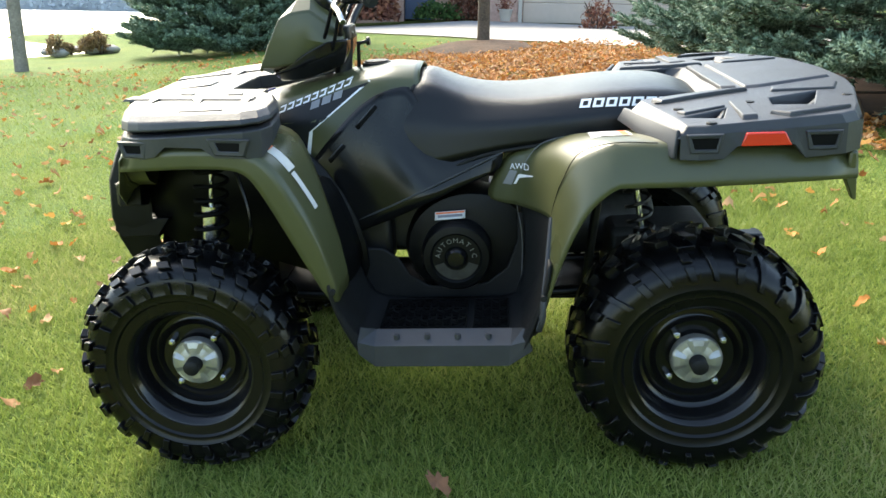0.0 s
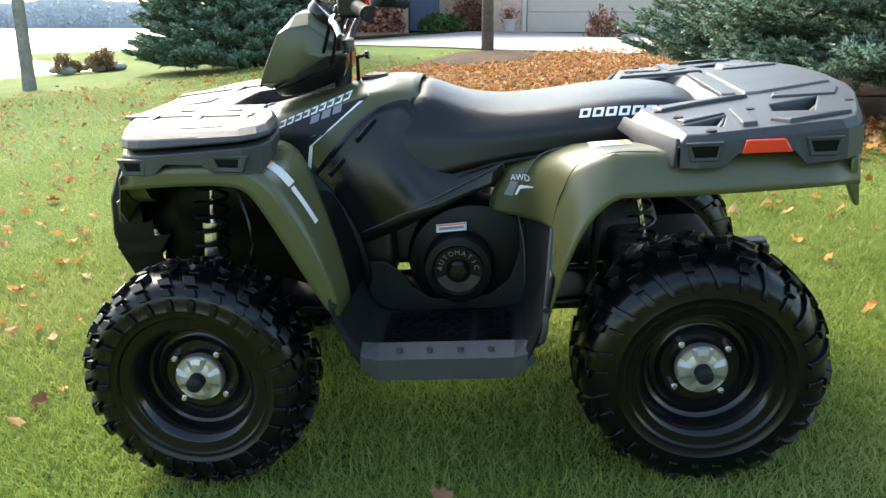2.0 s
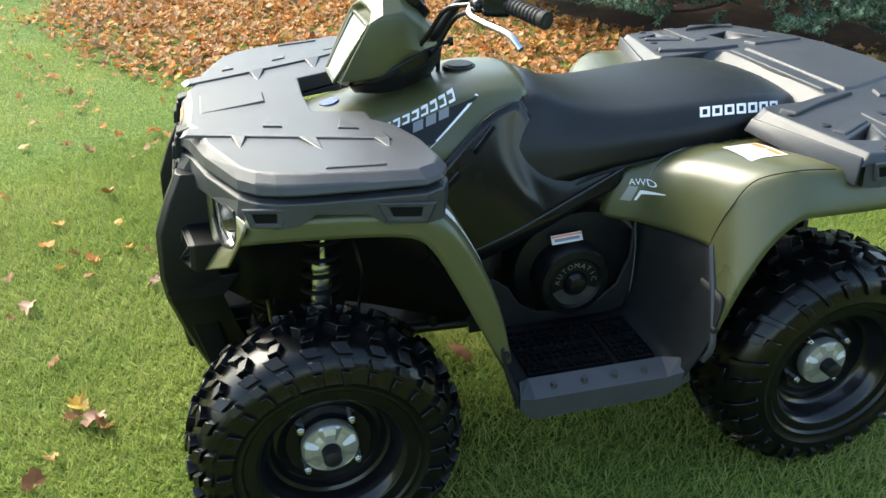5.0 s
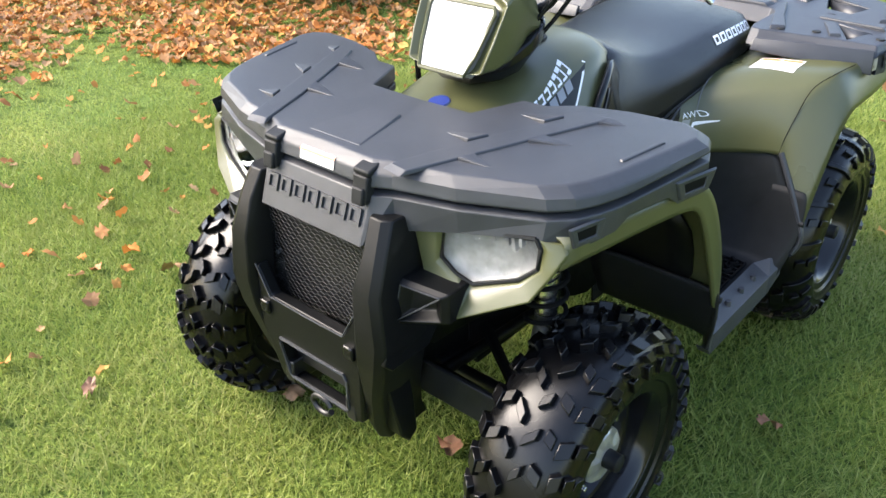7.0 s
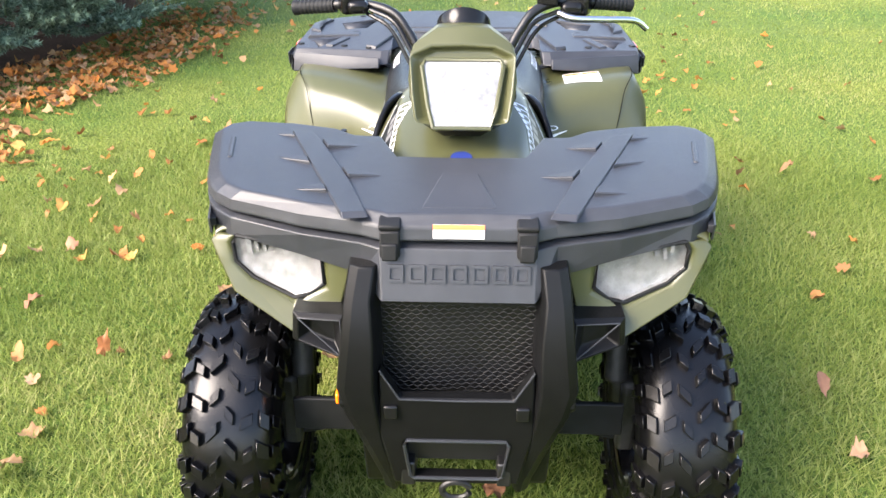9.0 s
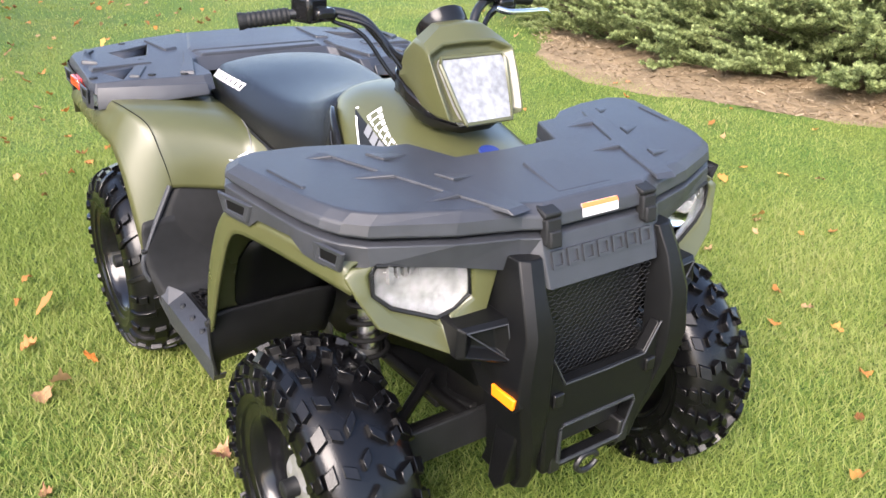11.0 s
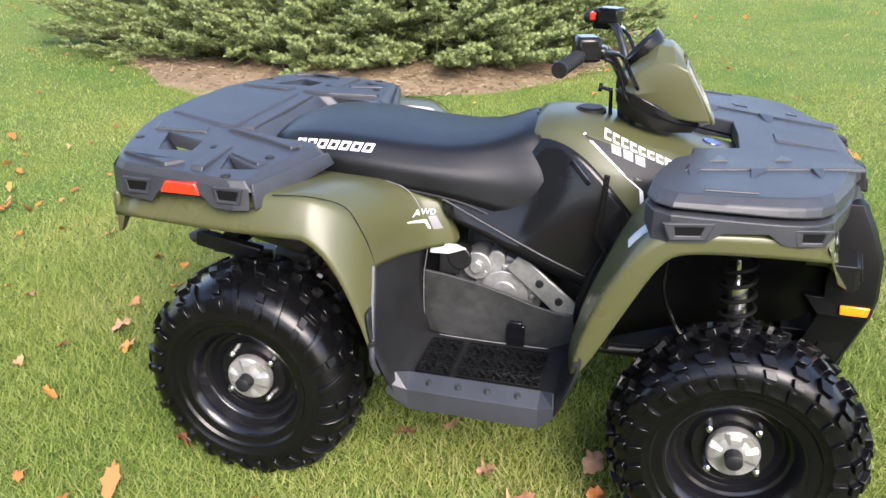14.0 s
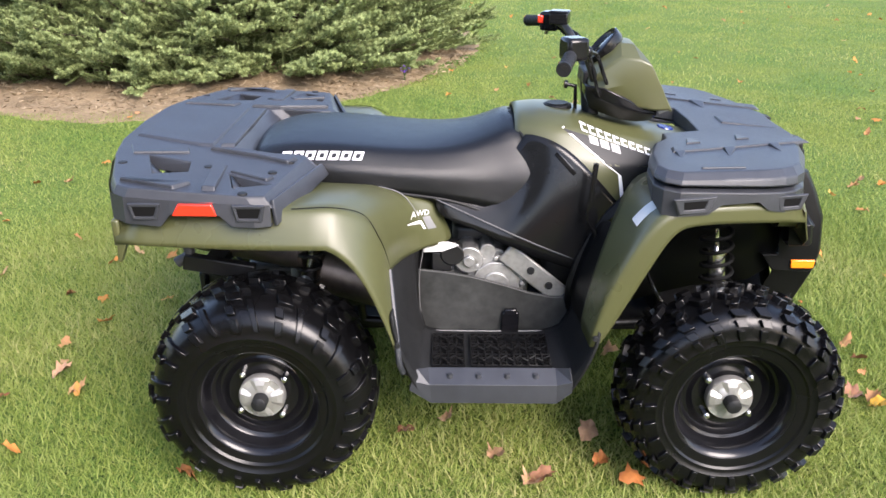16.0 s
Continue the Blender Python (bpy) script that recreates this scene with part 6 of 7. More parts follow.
x, y = rng.uniform(-7, 5.5, 90000), rng.uniform(-15, -1.5, 90000)
k = rng.uniform(0, 1, len(x)) < carpet(x, y) * 0.72
x, y = x[k], y[k]
tagged(leaf_cloud("leaf_carpet", x, y, rng.uniform(0.055, 0.095, len(x)), rng.uniform(0.005, 0.035, len(x))[:, None], "thick carpet of orange fallen leaves", 0.25), category="leaves", kind="stuff")
x, y = scatter(11000, 1.2, 14)
k = keep_lawn(x, y) & (rng.uniform(0, 1, len(x)) < np.where(y > 2.5, 0.07, np.where(x < -1.5, 0.35, np.where(y > 0.5, 0.45, 0.8))))
x, y = x[k], y[k]
x2, y2 = scatter(270, 1.15, 4.2, (0.4, 0.2))
k = (y2 < 0.2) | (rng.uniform(0, 1, len(x2)) < 0.3)
x2, y2 = x2[k], y2[k]
x, y = np.concatenate([x, x2]), np.concatenate([y, y2])
tagged(leaf_cloud("scattered_leaves", x, y, rng.uniform(0.035, 0.08, len(x)), 0.016, "scattered brown and orange fallen leaves", 0.35), category="leaves", kind="stuff")

# leaves that can be told apart round the bike
NEAR = [(1.29, -0.15), (1.33, -1.75), (1.52, -0.77), (1.10, -0.855), (0.737, -0.384), (0.613, 0.096), (0.747, -1.457), (0.60, -1.22), (0.006, 0.693), (0.469, 0.185), (-0.73, -1.62), (0.0, -1.19), (0.437, 1.114), (-0.30, -1.575), (0.162, -1.355),
        (0.138, 1.123), (-0.676, -1.403), (-1.49, 0.02), (0.147, -0.105), (-0.139, -0.231), (0.14, -0.539), (0.325, -0.452), (0.309, -0.317), (-0.264, -0.302), (0.012, -0.421), (1.242, -0.074), (0.40, -0.542), (0.112, -0.54), (0.732, 1.77)]
LEAF_ONE = [material("leaf_" + nm, c, 0.6, grain=0.35, scale=60, vary=0.25) for nm, c in (("brown", (0.22, 0.10, 0.05)), ("orange", (0.40, 0.14, 0.035)), ("tan", (0.38, 0.22, 0.12)), ("yellow", (0.60, 0.34, 0.03)))]
for k, (x, y) in enumerate(NEAR):
    one = leaf_cloud("fallen_leaf", np.array([x]), np.array([y]), np.array([rng.uniform(0.065, 0.095)]), 0.018, "", 0.3)
    c = 3 if k == 0 else (0, 1, 2, 0, 2)[k % 5]
    one.data.materials[0] = LEAF_ONE[c]
    tagged(one, ("dry brown fallen leaf on the grass", "orange fallen leaf on the grass", "pale tan fallen leaf on the grass", "yellow fallen leaf on the grass")[c], "leaf", "leaves near the bike")

# planting beds
MULCH = material("bark_mulch", (0.205, 0.152, 0.092), 0.9, grain=0.4, scale=45, bump=1.0, bscale=90, spec=0.1)


def mound(name, cx, cy, rx, ry, h, mat, label, wob=0.05, power=0.6):
    rows = []
    for r in np.linspace(0, 1, 14):
        row = []
        for a in np.linspace(0, 2 * np.pi, 73)[:-1]:
            q = 1 + wob * (math.sin(3 * a) + 0.5 * math.sin(7 * a + 1))
            x, y = cx + rx * r * q * math.cos(a), cy + ry * r * q * math.sin(a)
            row.append((x, y, float(ground_z(x, y)) - 0.01 + h * (1 - r ** 2) ** power + 0.012 * random.random()))
        rows.append(row)
    bm, _ = grid_mesh(rows, closed=True)
    return tagged(part(name, bm, mat), label, "garden bed", kind="structure")


RINGMULCH = material("ring_mulch", (0.10, 0.066, 0.046), 0.95, grain=0.6, scale=30, bump=1.0, bscale=60, spec=0.1)
mound("mulch_bed", -2.75, 7.2, 2.95, 3.42, 0.06, MULCH, "brown bark mulch bed round a low spruce hedge")
# The shade beneath the spruce is put into this bed's dark colour.
SHADED_MULCH = material("shaded_mulch", (0.065, 0.042, 0.03), 0.95, grain=0.5, scale=45, bump=1.0, bscale=90, spec=0.1)
mound("mulch_bed", -4.9, -5.6, 2.75, 2.75, 0.05, SHADED_MULCH, "bed under a blue spruce, its shade painted in")
mound("mulch_bed", 0.3, -12.3, 1.05, 1.6, 0.13, RINGMULCH, "dark mulch ring round a tree trunk")

n = 7000
a, r = rng.uniform(3.4, 6.2, n), np.sqrt(rng.uniform(0.30, 0.98, n))
x, y = -2.75 + 2.95 * r * np.cos(a), 7.2 + 3.42 * r * np.sin(a)
c = np.stack([x, y, ground_z(x, y) + 0.06 * (1 - r ** 2) ** 0.6 + rng.uniform(0.0, 0.012, n)], -1)
w = rng.uniform(0, 6.28, n)
u = np.stack([np.cos(w), np.sin(w), rng.normal(0, 0.25, n)], -1) * rng.uniform(0.01, 0.04, (n, 1))
v = np.stack([-np.sin(w), np.cos(w), rng.normal(0, 0.4, n)], -1) * rng.uniform(0.002, 0.006, (n, 1))
SHRED = island_material("bark_shreds", [(0.13, 0.092, 0.052), (0.21, 0.156, 0.096), (0.30, 0.235, 0.155)], 0.9)
tagged(fast_mesh("bark_shreds", np.stack([c - u - v, c + u - v, c + u + v, c - u + v], 1).reshape(-1, 3), np.arange(4 * n).reshape(-1, 4), SHRED), "loose brown bark shreds on the mulch bed", "bark", kind="stuff")

BARK = material("bark", (0.11, 0.085, 0.065), 0.9, grain=0.5, scale=30, bump=1.0, bscale=60, spec=0.1)
BLUE_NEEDLE = island_material("blue_spruce_needles", [(0.05, 0.085, 0.055), (0.10, 0.16, 0.108), (0.17, 0.25, 0.175), (0.27, 0.37, 0.275)], 0.6, 0.15)
GREEN_NEEDLE = island_material("green_spruce_needles", [(0.10, 0.135, 0.048), (0.165, 0.21, 0.078), (0.225, 0.275, 0.11), (0.305, 0.35, 0.15)], 0.6, 0.15)


def sprays(P, D, L, R, needles, width):
    """Bottle-brush shoots: a tapered body with needles round it, from P along D, of length L and radius R."""
    n = len(P)
    D = D / np.linalg.norm(D, axis=1, keepdims=True)
    ref = np.where(np.abs(D[:, 2:3]) > 0.9, [[1.0, 0, 0]], [[0, 0, 1.0]])
    U = np.cross(D, ref)
    U /= np.linalg.norm(U, axis=1, keepdims=True)
    W = np.cross(D, U)
    t = np.tile(np.linspace(0.0, 1.0, needles), (n, 1)) + rng.uniform(-0.05, 0.05, (n, needles))
    a = np.tile(np.arange(needles) * 2.4, (n, 1)) + rng.uniform(0, 6.28, (n, 1))
    out = U[:, None] * np.cos(a)[..., None] + W[:, None] * np.sin(a)[..., None]
    base = P[:, None] + D[:, None] * (t * L[:, None])[..., None]
    size = (R[:, None] * (1.15 - 0.4 * t))[..., None]
    tip = base + out * size + D[:, None] * size * 0.9
    side = np.cross(out, D[:, None]) * (width * (0.7 + 0.6 * rng.random((n, needles))))[..., None]
    v = np.stack([base - side, base + side, tip], 2).reshape(-1, 3)
    f = np.arange(len(v)).reshape(-1, 3)
    sides = 3
    q = np.arange(sides) * 2 * np.pi / sides
    rim = U[:, None] * np.cos(q)[None, :, None] + W[:, None] * np.sin(q)[None, :, None]
    rings = [P[:, None] + D[:, None] * (L * k)[:, None, None] + rim * (R * r * rng.uniform(0.8, 1.2, n))[:, None, None] for k, r in ((0.0, 0.16), (0.35, 0.26), (0.80, 0.20))]
    core = np.concatenate([*rings, (P + D * (L * 1.04)[:, None])[:, None]], 1)
    m = core.shape[1]
    tri = []
    for i in range(sides):
        j = (i + 1) % sides
        for o in (0, sides):
            tri += [(o + i, o + j, o + sides + j), (o + i, o + sides + j, o + sides + i)]
        tri.append((2 * sides + i, 2 * sides + j, m - 1))
    fc = (np.arange(n)[:, None, None] * m + np.array(tri)[None]).reshape(-1, 3) + len(v)
    return np.concatenate([v, core.reshape(-1, 3)]), np.concatenate([f, fc])


def spruce(name, cx, cy, radius, height, base, mat, label, count, twig, seed, face=None, flat=1.0, low=1.8, rise=0.0, thick=0.034, needles=12, width=0.006, fill=1500):
    """A spruce: tapered trunk, limbs that droop and turn up, and flat fans of needle shoots on their outer halves, thickest on the side it shows."""
    global rng
    rng = np.random.default_rng(seed)
    z0 = far_z(cx, cy) if cy < -12 else float(ground_z(cx, cy))
    tree = tagged(new(name), label, "spruce")
    tree.location = (cx, cy, z0)
    bm = bmesh.new()
    tube(bm, [(0, 0, -0.1), (0.03, 0.02, height * 0.3), (0, 0.03, height * 0.7), (0, 0, height)], lambda t: 0.15 * (1 - t) * radius / 2.5 + 0.012, 12)
    part("trunk", bm, BARK, tree, "rough brown trunk")
    bm = bmesh.new()
    P, D, L, R = [], [], [], []

    def shoot(p, d, ln, r):
        P.append(p)
        D.append(d)
        L.append(ln)
        R.append(r)

    up = np.array([0, 0, 1.0])
    made = 0
    while made < count:
        a = rng.uniform(0, 2 * math.pi)
        out = np.array([math.cos(a), math.sin(a), 0.0])
        if face is not None and out[0] * face[0] + out[1] * face[1] < -0.25 and rng.random() < 0.85:
            continue
        made += 1
        f = rng.random() ** low
        z = base + (height - base) * f
        r = max(0.25, radius * (1 - f) ** flat * rng.uniform(0.80, 1.06))
        turn = rng.uniform(0.16, 0.30)
        line = lambda q: out * r * q + up * (z + r * (rise * min(1.0, 2.5 * f) * q - 0.16 * q + turn * q * q))
        if made % 2:
            tube(bm, [line(q) for q in (0.1, 0.4, 0.7, 0.97)], lambda t: 0.016 * (1 - t) + 0.004, 4, steps=2)
        side = np.array([-out[1], out[0], 0.0])
        n = int(5 + 3.2 * min(r, 1.6))
        for q in np.linspace(1 - min(0.62, 0.75 / r), 1.0, n):
            p = line(q)
            along = line(min(1.0, q + 0.05)) - line(q - 0.05)
            along = along / np.linalg.norm(along)
            for sg in (1, -1):
                d = along * rng.uniform(0.5, 1.0) + side * sg * rng.uniform(0.4, 0.95) + up * rng.uniform(-0.12, 0.5 + 1.5 * rise)
                ln = twig * (1.5 - 0.75 * q) * rng.uniform(0.8, 1.25)
                shoot(p, d, ln, thick * rng.uniform(0.8, 1.15))
                dn = d / np.linalg.norm(d)
                shoot(p + dn * ln * rng.uniform(0.35, 0.7), dn + along * 0.9 - side * sg * 0.5 + up * rng.uniform(-0.2, 0.2), ln * 0.7, thick * 0.85)
        shoot(line(0.95), line(1.0) - line(0.9) + up * 0.02, twig * rng.uniform(0.9, 1.3), thick)
    # inner growth that closes the crown
    for k in range(fill):
        f, a = rng.random() ** low, rng.uniform(0, 2 * math.pi)
        q = rng.uniform(0.35, 0.80)
        o = np.array([math.cos(a), math.sin(a), 0.0])
        shoot(o * q * radius * (1 - f) ** flat + up * (base + 0.08 + (height - base) * f), o + rng.normal(0, 0.5, 3) + up * 0.3, twig * rng.uniform(0.8, 1.3), thick * 1.1)
    tagged(part("limb_framework", bm, BARK, tree, "brown limbs"), kind="stuff")
    v, fc = sprays(np.array(P), np.array(D), np.array(L), np.array(R), needles, width)
    fast_mesh("crown", v, fc, mat, tree, "dense needle shoots")
    return tree


spruce("spruce_tree", -4.9, -5.6, 3.4, 7.5, 0.22, BLUE_NEEDLE, "large blue spruce with branches down to the ground", 440, 0.24, 3, (0.72, 0.69), thick=0.047, needles=30, width=0.0095, fill=3000)
upright(spruce("spruce_tree", 5.45, -15.6, 2.15, 7.6, 0.02, BLUE_NEEDLE, "dark blue-green spruce beyond the lawn", 520, 0.26, 4, (-0.3, 0.95), low=1.7, thick=0.065, needles=14, width=0.018, fill=2600), (5.45, -15.6, 0))
for hx, hy, hr, hh, sd in ((-4.4, 6.35, 2.0, 2.0, 5), (-3.1, 6.25, 2.0, 2.3, 6), (-1.95, 6.3, 1.85, 2.1, 7), (-1.3, 7.0, 1.6, 1.9, 8), (-3.4, 8.4, 1.7, 2.4, 9)):
    spruce("dwarf_spruce", hx, hy, hr, hh, 0.06, GREEN_NEEDLE, "low dense light green spruce in a mulch bed", 130 if sd > 8 else 310, 0.12, sd, (0.35, -0.94), flat=0.42, low=1.7, rise=0.30, thick=0.031, needles=22, width=0.0066, fill=1100)
rng = np.random.default_rng(11)


# shade trees
def trunk_tree(cx, cy, r, h, label, bark, first=0.42):
    z0 = far_z(cx, cy)
    tree = tagged(new("tree"), label, "tree")
    tree.location = (cx, cy, z0)
    bm = bmesh.new()
    tube(bm, [(0, 0, -0.1), (0.0, 0, 0.15), (0.02, 0.02, h * 0.4), (0, 0, h)], lambda t: r * (1.0 - 0.55 * t) + (0.06 * max(0, 0.06 - t) / 0.06), 14)
    part("trunk", bm, bark, tree, "grey-brown trunk")
    lr = random.Random(int(cx * 100))
    bm = bmesh.new()
    for k in range(14):
        a, z = lr.uniform(0, 6.28), h * lr.uniform(first, 0.98)
        ln = h * lr.uniform(0.18, 0.36)
        d = Vector((math.cos(a), math.sin(a), lr.uniform(0.25, 0.8))).normalized()
        p = Vector((0, 0, z))
        tip = p + d * ln
        tube(bm, [p, p.lerp(tip, 0.5) + Vector((0, 0, 0.05 * ln)), tip], lambda t: r * 0.28 * (1 - t) + 0.008, 6, steps=3)
        for q in range(5):
            b = p.lerp(tip, lr.uniform(0.4, 1))
            e = b + (d + Vector((lr.uniform(-1, 1), lr.uniform(-1, 1), lr.uniform(-0.5, 0.8)))).normalized() * ln * 0.35
            tube(bm, [b, b.lerp(e, 0.5), e], lambda t: 0.012 * (1 - t) + 0.003, 4, steps=2)
    part("limb_framework", bm, bark, tree, "bare autumn limbs")
    return tree


# Bark of the far trees, lightened to carry the haze.
HAZED_BARK = material("hazed_bark", (0.23, 0.205, 0.18), 0.9, grain=0.4, scale=30, bump=1.0, bscale=60, spec=0.1)
shade = trunk_tree(0.24, -12.9, 0.14, 7.5, "shade tree trunk in a mulch ring, nearly bare", BARK)
shade.matrix_world = Matrix.Translation((0.24, -12.9, float(ground_z(0.24, -12.9)) + 0.08)) @ Vector((0, 0, 1)).rotation_difference(UPRIGHT).to_matrix().to_4x4()
upright(trunk_tree(8.5, -12.4, 0.15, 8.0, "bare tree near the lake shore", HAZED_BARK, 0.24), (8.5, -12.4, 0))
upright(trunk_tree(9.3, -11.9, 0.16, 8.5, "second bare tree near the lake shore", HAZED_BARK, 0.24), (9.3, -11.9, 0))

# drive and house, level on the slope
HOUSE_BASE = (-3.4, -22.6, 0.0)
SUNK = Matrix.Translation((0, 0, -0.22))
CONCRETE = material("drive_concrete", (0.33, 0.305, 0.28), 0.85, grain=0.15, scale=3, bump=0.3, bscale=60)
xs = np.linspace(-14, 6.5, 42)
near, far = np.interp(xs, *DRIVE_EDGE), np.interp(xs, (-14, 0.3, 0.8, 2.7, 4.2, 6.5), (-22.6, -22.6, -22.6, -22.2, -21.6, -21.0))
rows = []
for k in np.linspace(0, 1, 25):
    y = near + (far - near) * k
    rows.append([(a, b, float(ground_z(a, b)) + 0.025) for a, b in zip(xs, y)])
bm, _ = grid_mesh(rows)
tagged(part("drive", bm, CONCRETE), "pale concrete driveway", "driveway", kind="structure")
BRICK = material("house_brick", (0.44, 0.29, 0.24), 0.85, grain=0.3, scale=14, bump=0.4, bscale=40)
DOORPAINT = material("garage_paint", (0.45, 0.37, 0.315), 0.6, grain=0.05, scale=8)
TRIMW = material("house_trim", (0.42, 0.38, 0.34), 0.6, grain=0.06)
WINDOW = material("window_glass", (0.03, 0.04, 0.05), 0.08, grain=0.1)
ROOF = material("roof_shingle", (0.10, 0.085, 0.075), 0.9, grain=0.3, scale=10)
house = upright(tagged(new("house"), "brick house with a pale garage door", "house"), HOUSE_BASE)
house.matrix_world = SUNK @ house.matrix_world
bm = loops_mesh([(-9.0, -0.9), (-5.9, -0.9), (-5.9, 2.3), (-0.95, 2.3), (-0.95, -0.9), (0.35, -0.9), (0.35, 3.0), (-9.0, 3.0)], [], lambda u, v: (u, -22.6, v), lambda u, v: (u, -23.0, v))
part("garage_wall", bm, BRICK, house, "reddish brick garage wall")
bm = loops_mesh([(0.35, -1.2), (1.75, -1.2), (1.75, 2.15), (2.75, 2.15), (2.75, -1.2), (8.2, -1.2), (8.2, 3.0), (0.35, 3.0)], [[(5.0, 0.9), (6.6, 0.9), (6.6, 2.2), (5.0, 2.2)]], lambda u, v: (u, -24.6, v), lambda u, v: (u, -25.0, v))
part("house_wall", bm, BRICK, house, "reddish brick house wall")
bm = bmesh.new()
box(bm, (0.2, -23.8, 1.5), (0.3, 1.9, 3.0))
part("return_wall", bm, BRICK, house, "reddish brick return wall")
for k in range(4):
    bm = bmesh.new()
    box(bm, (-3.43, -22.84, 0.2875 + k * 0.575), (4.92, 0.05, 0.568))
    part("garage_panel", bm, DOORPAINT, house, "pale painted garage door panel", bevel=0.012)
bm = bmesh.new()
for c, z in ((( -5.97, -22.58, 1.2), (0.12, 0.06, 2.4)), ((-0.88, -22.58, 1.2), (0.12, 0.06, 2.4)), ((-3.43, -22.58, 2.36), (5.2, 0.06, 0.12))):
    box(bm, c, z)
part("garage_frame", bm, TRIMW, house, "pale garage door frame", bevel=0.01)
bm = bmesh.new()
tube(bm, [(-0.28 + 0.19 * math.cos(a), -22.58, 1.62 + 0.36 * math.sin(a)) for a in np.linspace(0, 2 * math.pi, 25)], 0.035, 6, steps=1)
oval = part("oval_window", bm, TRIMW, house, "oval window with a pale surround")
bm = bmesh.new()
bm.faces.new([bm.verts.new((-0.28 + 0.19 * math.cos(a), -22.59, 1.62 + 0.36 * math.sin(a))) for a in np.linspace(2 * math.pi, 0, 25)[:-1]])
part("pane", bm, WINDOW, oval, "dark pane", solid=0.01)
for lx in (0.12, -6.25):
    bm = bmesh.new()
    lathe(bm, [(0.0, 0.0), (0.05, 0.0), (0.08, 0.22), (0.10, 0.24), (0.0, 0.36)], (lx, -22.48, 1.75), 12, Matrix.Rotation(radians(90), 4, "X"))
    part("wall_lamp", bm, BLACK, house, "dark wall lamp")
bm = bmesh.new()
box(bm, (2.25, -24.8, 1.07), (0.96, 0.06, 2.1))
part("front_door", bm, material("blue_door", (0.03, 0.06, 0.14), 0.4, grain=0.1), house, "dark blue front door", bevel=0.01)
bm = bmesh.new()
box(bm, (5.8, -24.75, 1.55), (1.6, 0.03, 1.3))
wnd = part("window", bm, WINDOW, house, "dark window")
bm = bmesh.new()
for c, z in (((5.8, -24.68, 0.88), (1.8, 0.12, 0.08)), ((5.8, -24.70, 1.55), (0.05, 0.06, 1.3)), ((5.0, -24.70, 1.55), (0.07, 0.06, 1.36)), ((6.6, -24.70, 1.55), (0.07, 0.06, 1.36))):
    box(bm, c, z)
part("window_frame", bm, TRIMW, wnd, "pale window frame")
bm = bmesh.new()
grid_mesh([[(-9.5, -22.3, 2.75), (8.6, -22.3, 2.75)], [(-9.5, -27, 3.6), (8.6, -27, 3.6)], [(-9.5, -32, 2.75), (8.6, -32, 2.75)]], bm)
part("roof", bm, ROOF, house, "dark shingle roof", solid=0.15)
bm = bmesh.new()
box(bm, (-0.4, -28.5, 1.5), (17.0, 7.0, 3.0))
part("rear_wall", bm, BRICK, house, "brick rear walls")


# shrubs by the house: twigs with small leaves
def shrub(cx, cy, r, h, mat, label, n=900, seed=1):
    g = np.random.default_rng(seed)
    bush = tagged(new("shrub"), label, "shrub")
    bush.location = (cx, cy, far_z(cx, cy))
    bm = bmesh.new()
    for k in range(14):
        a = g.uniform(0, 6.28)
        tube(bm, [(0.1 * math.cos(a), 0.1 * math.sin(a), 0), (0.5 * r * math.cos(a), 0.5 * r * math.sin(a), 0.5 * h), (0.85 * r * math.cos(a), 0.85 * r * math.sin(a), h * g.uniform(0.6, 0.95))], 0.012, 4, steps=2)
    part("stem_framework", bm, BARK, bush, "brown stems")
    th, ph = g.uniform(0, 6.28, n), np.arccos(g.uniform(-0.1, 1, n))
    q = g.uniform(0.55, 1.08, n) * (1 + 0.15 * np.sin(3 * th + seed))
    p = np.stack([r * q * np.sin(ph) * np.cos(th), r * q * np.sin(ph) * np.sin(th), 0.1 + (h - 0.1) * q * np.cos(ph)], -1)
    a, b = g.normal(size=(n, 3)), g.normal(size=(n, 3))
    a /= np.linalg.norm(a, axis=1, keepdims=True)
    b = np.cross(a, b)
    b /= np.linalg.norm(b, axis=1, keepdims=True)
    s = (0.055 * r * g.uniform(0.7, 1.6, n) + 0.02)[:, None]
    v = np.stack([p - a * s, p + b * s * 0.6, p + a * s, p - b * s * 0.6], 1).reshape(-1, 3)
    fast_mesh("foliage", v, np.arange(n * 4).reshape(-1, 4), mat, bush, "small dense leaves")
    upright(bush, HOUSE_BASE if cy < -19 else (cx, cy, 0))
    if cy < -19:
        bush.matrix_world = SUNK @ bush.matrix_world
    return bush


RUSSET = island_material("russet_leaves", [(0.10, 0.035, 0.03), (0.22, 0.09, 0.06), (0.32, 0.16, 0.10)], 0.7, 0.2)
TANLEAF = island_material("tan_leaves", [(0.16, 0.10, 0.05), (0.28, 0.18, 0.09), (0.34, 0.25, 0.13)], 0.7, 0.2)
DARKLEAF = island_material("dark_leaves", [(0.02, 0.05, 0.015), (0.05, 0.10, 0.03), (0.08, 0.14, 0.04)], 0.7, 0.2)
shrub(3.6, -22.2, 1.0, 1.15, RUSSET, "russet autumn shrub by the house", 1500, 2)
shrub(4.9, -22.6, 0.8, 0.9, TANLEAF, "tan autumn shrub by the house", 1200, 3)
shrub(1.6, -22.9, 0.7, 0.55, DARKLEAF, "low dark green shrub by the house", 900, 4)
shrub(0.75, -23.4, 0.6, 1.1, RUSSET, "dark red shrub by the house wall", 900, 5)
shrub(-2.95, -20.6, 0.5, 0.9, RUSSET, "russet shrub by the drive", 700, 6)
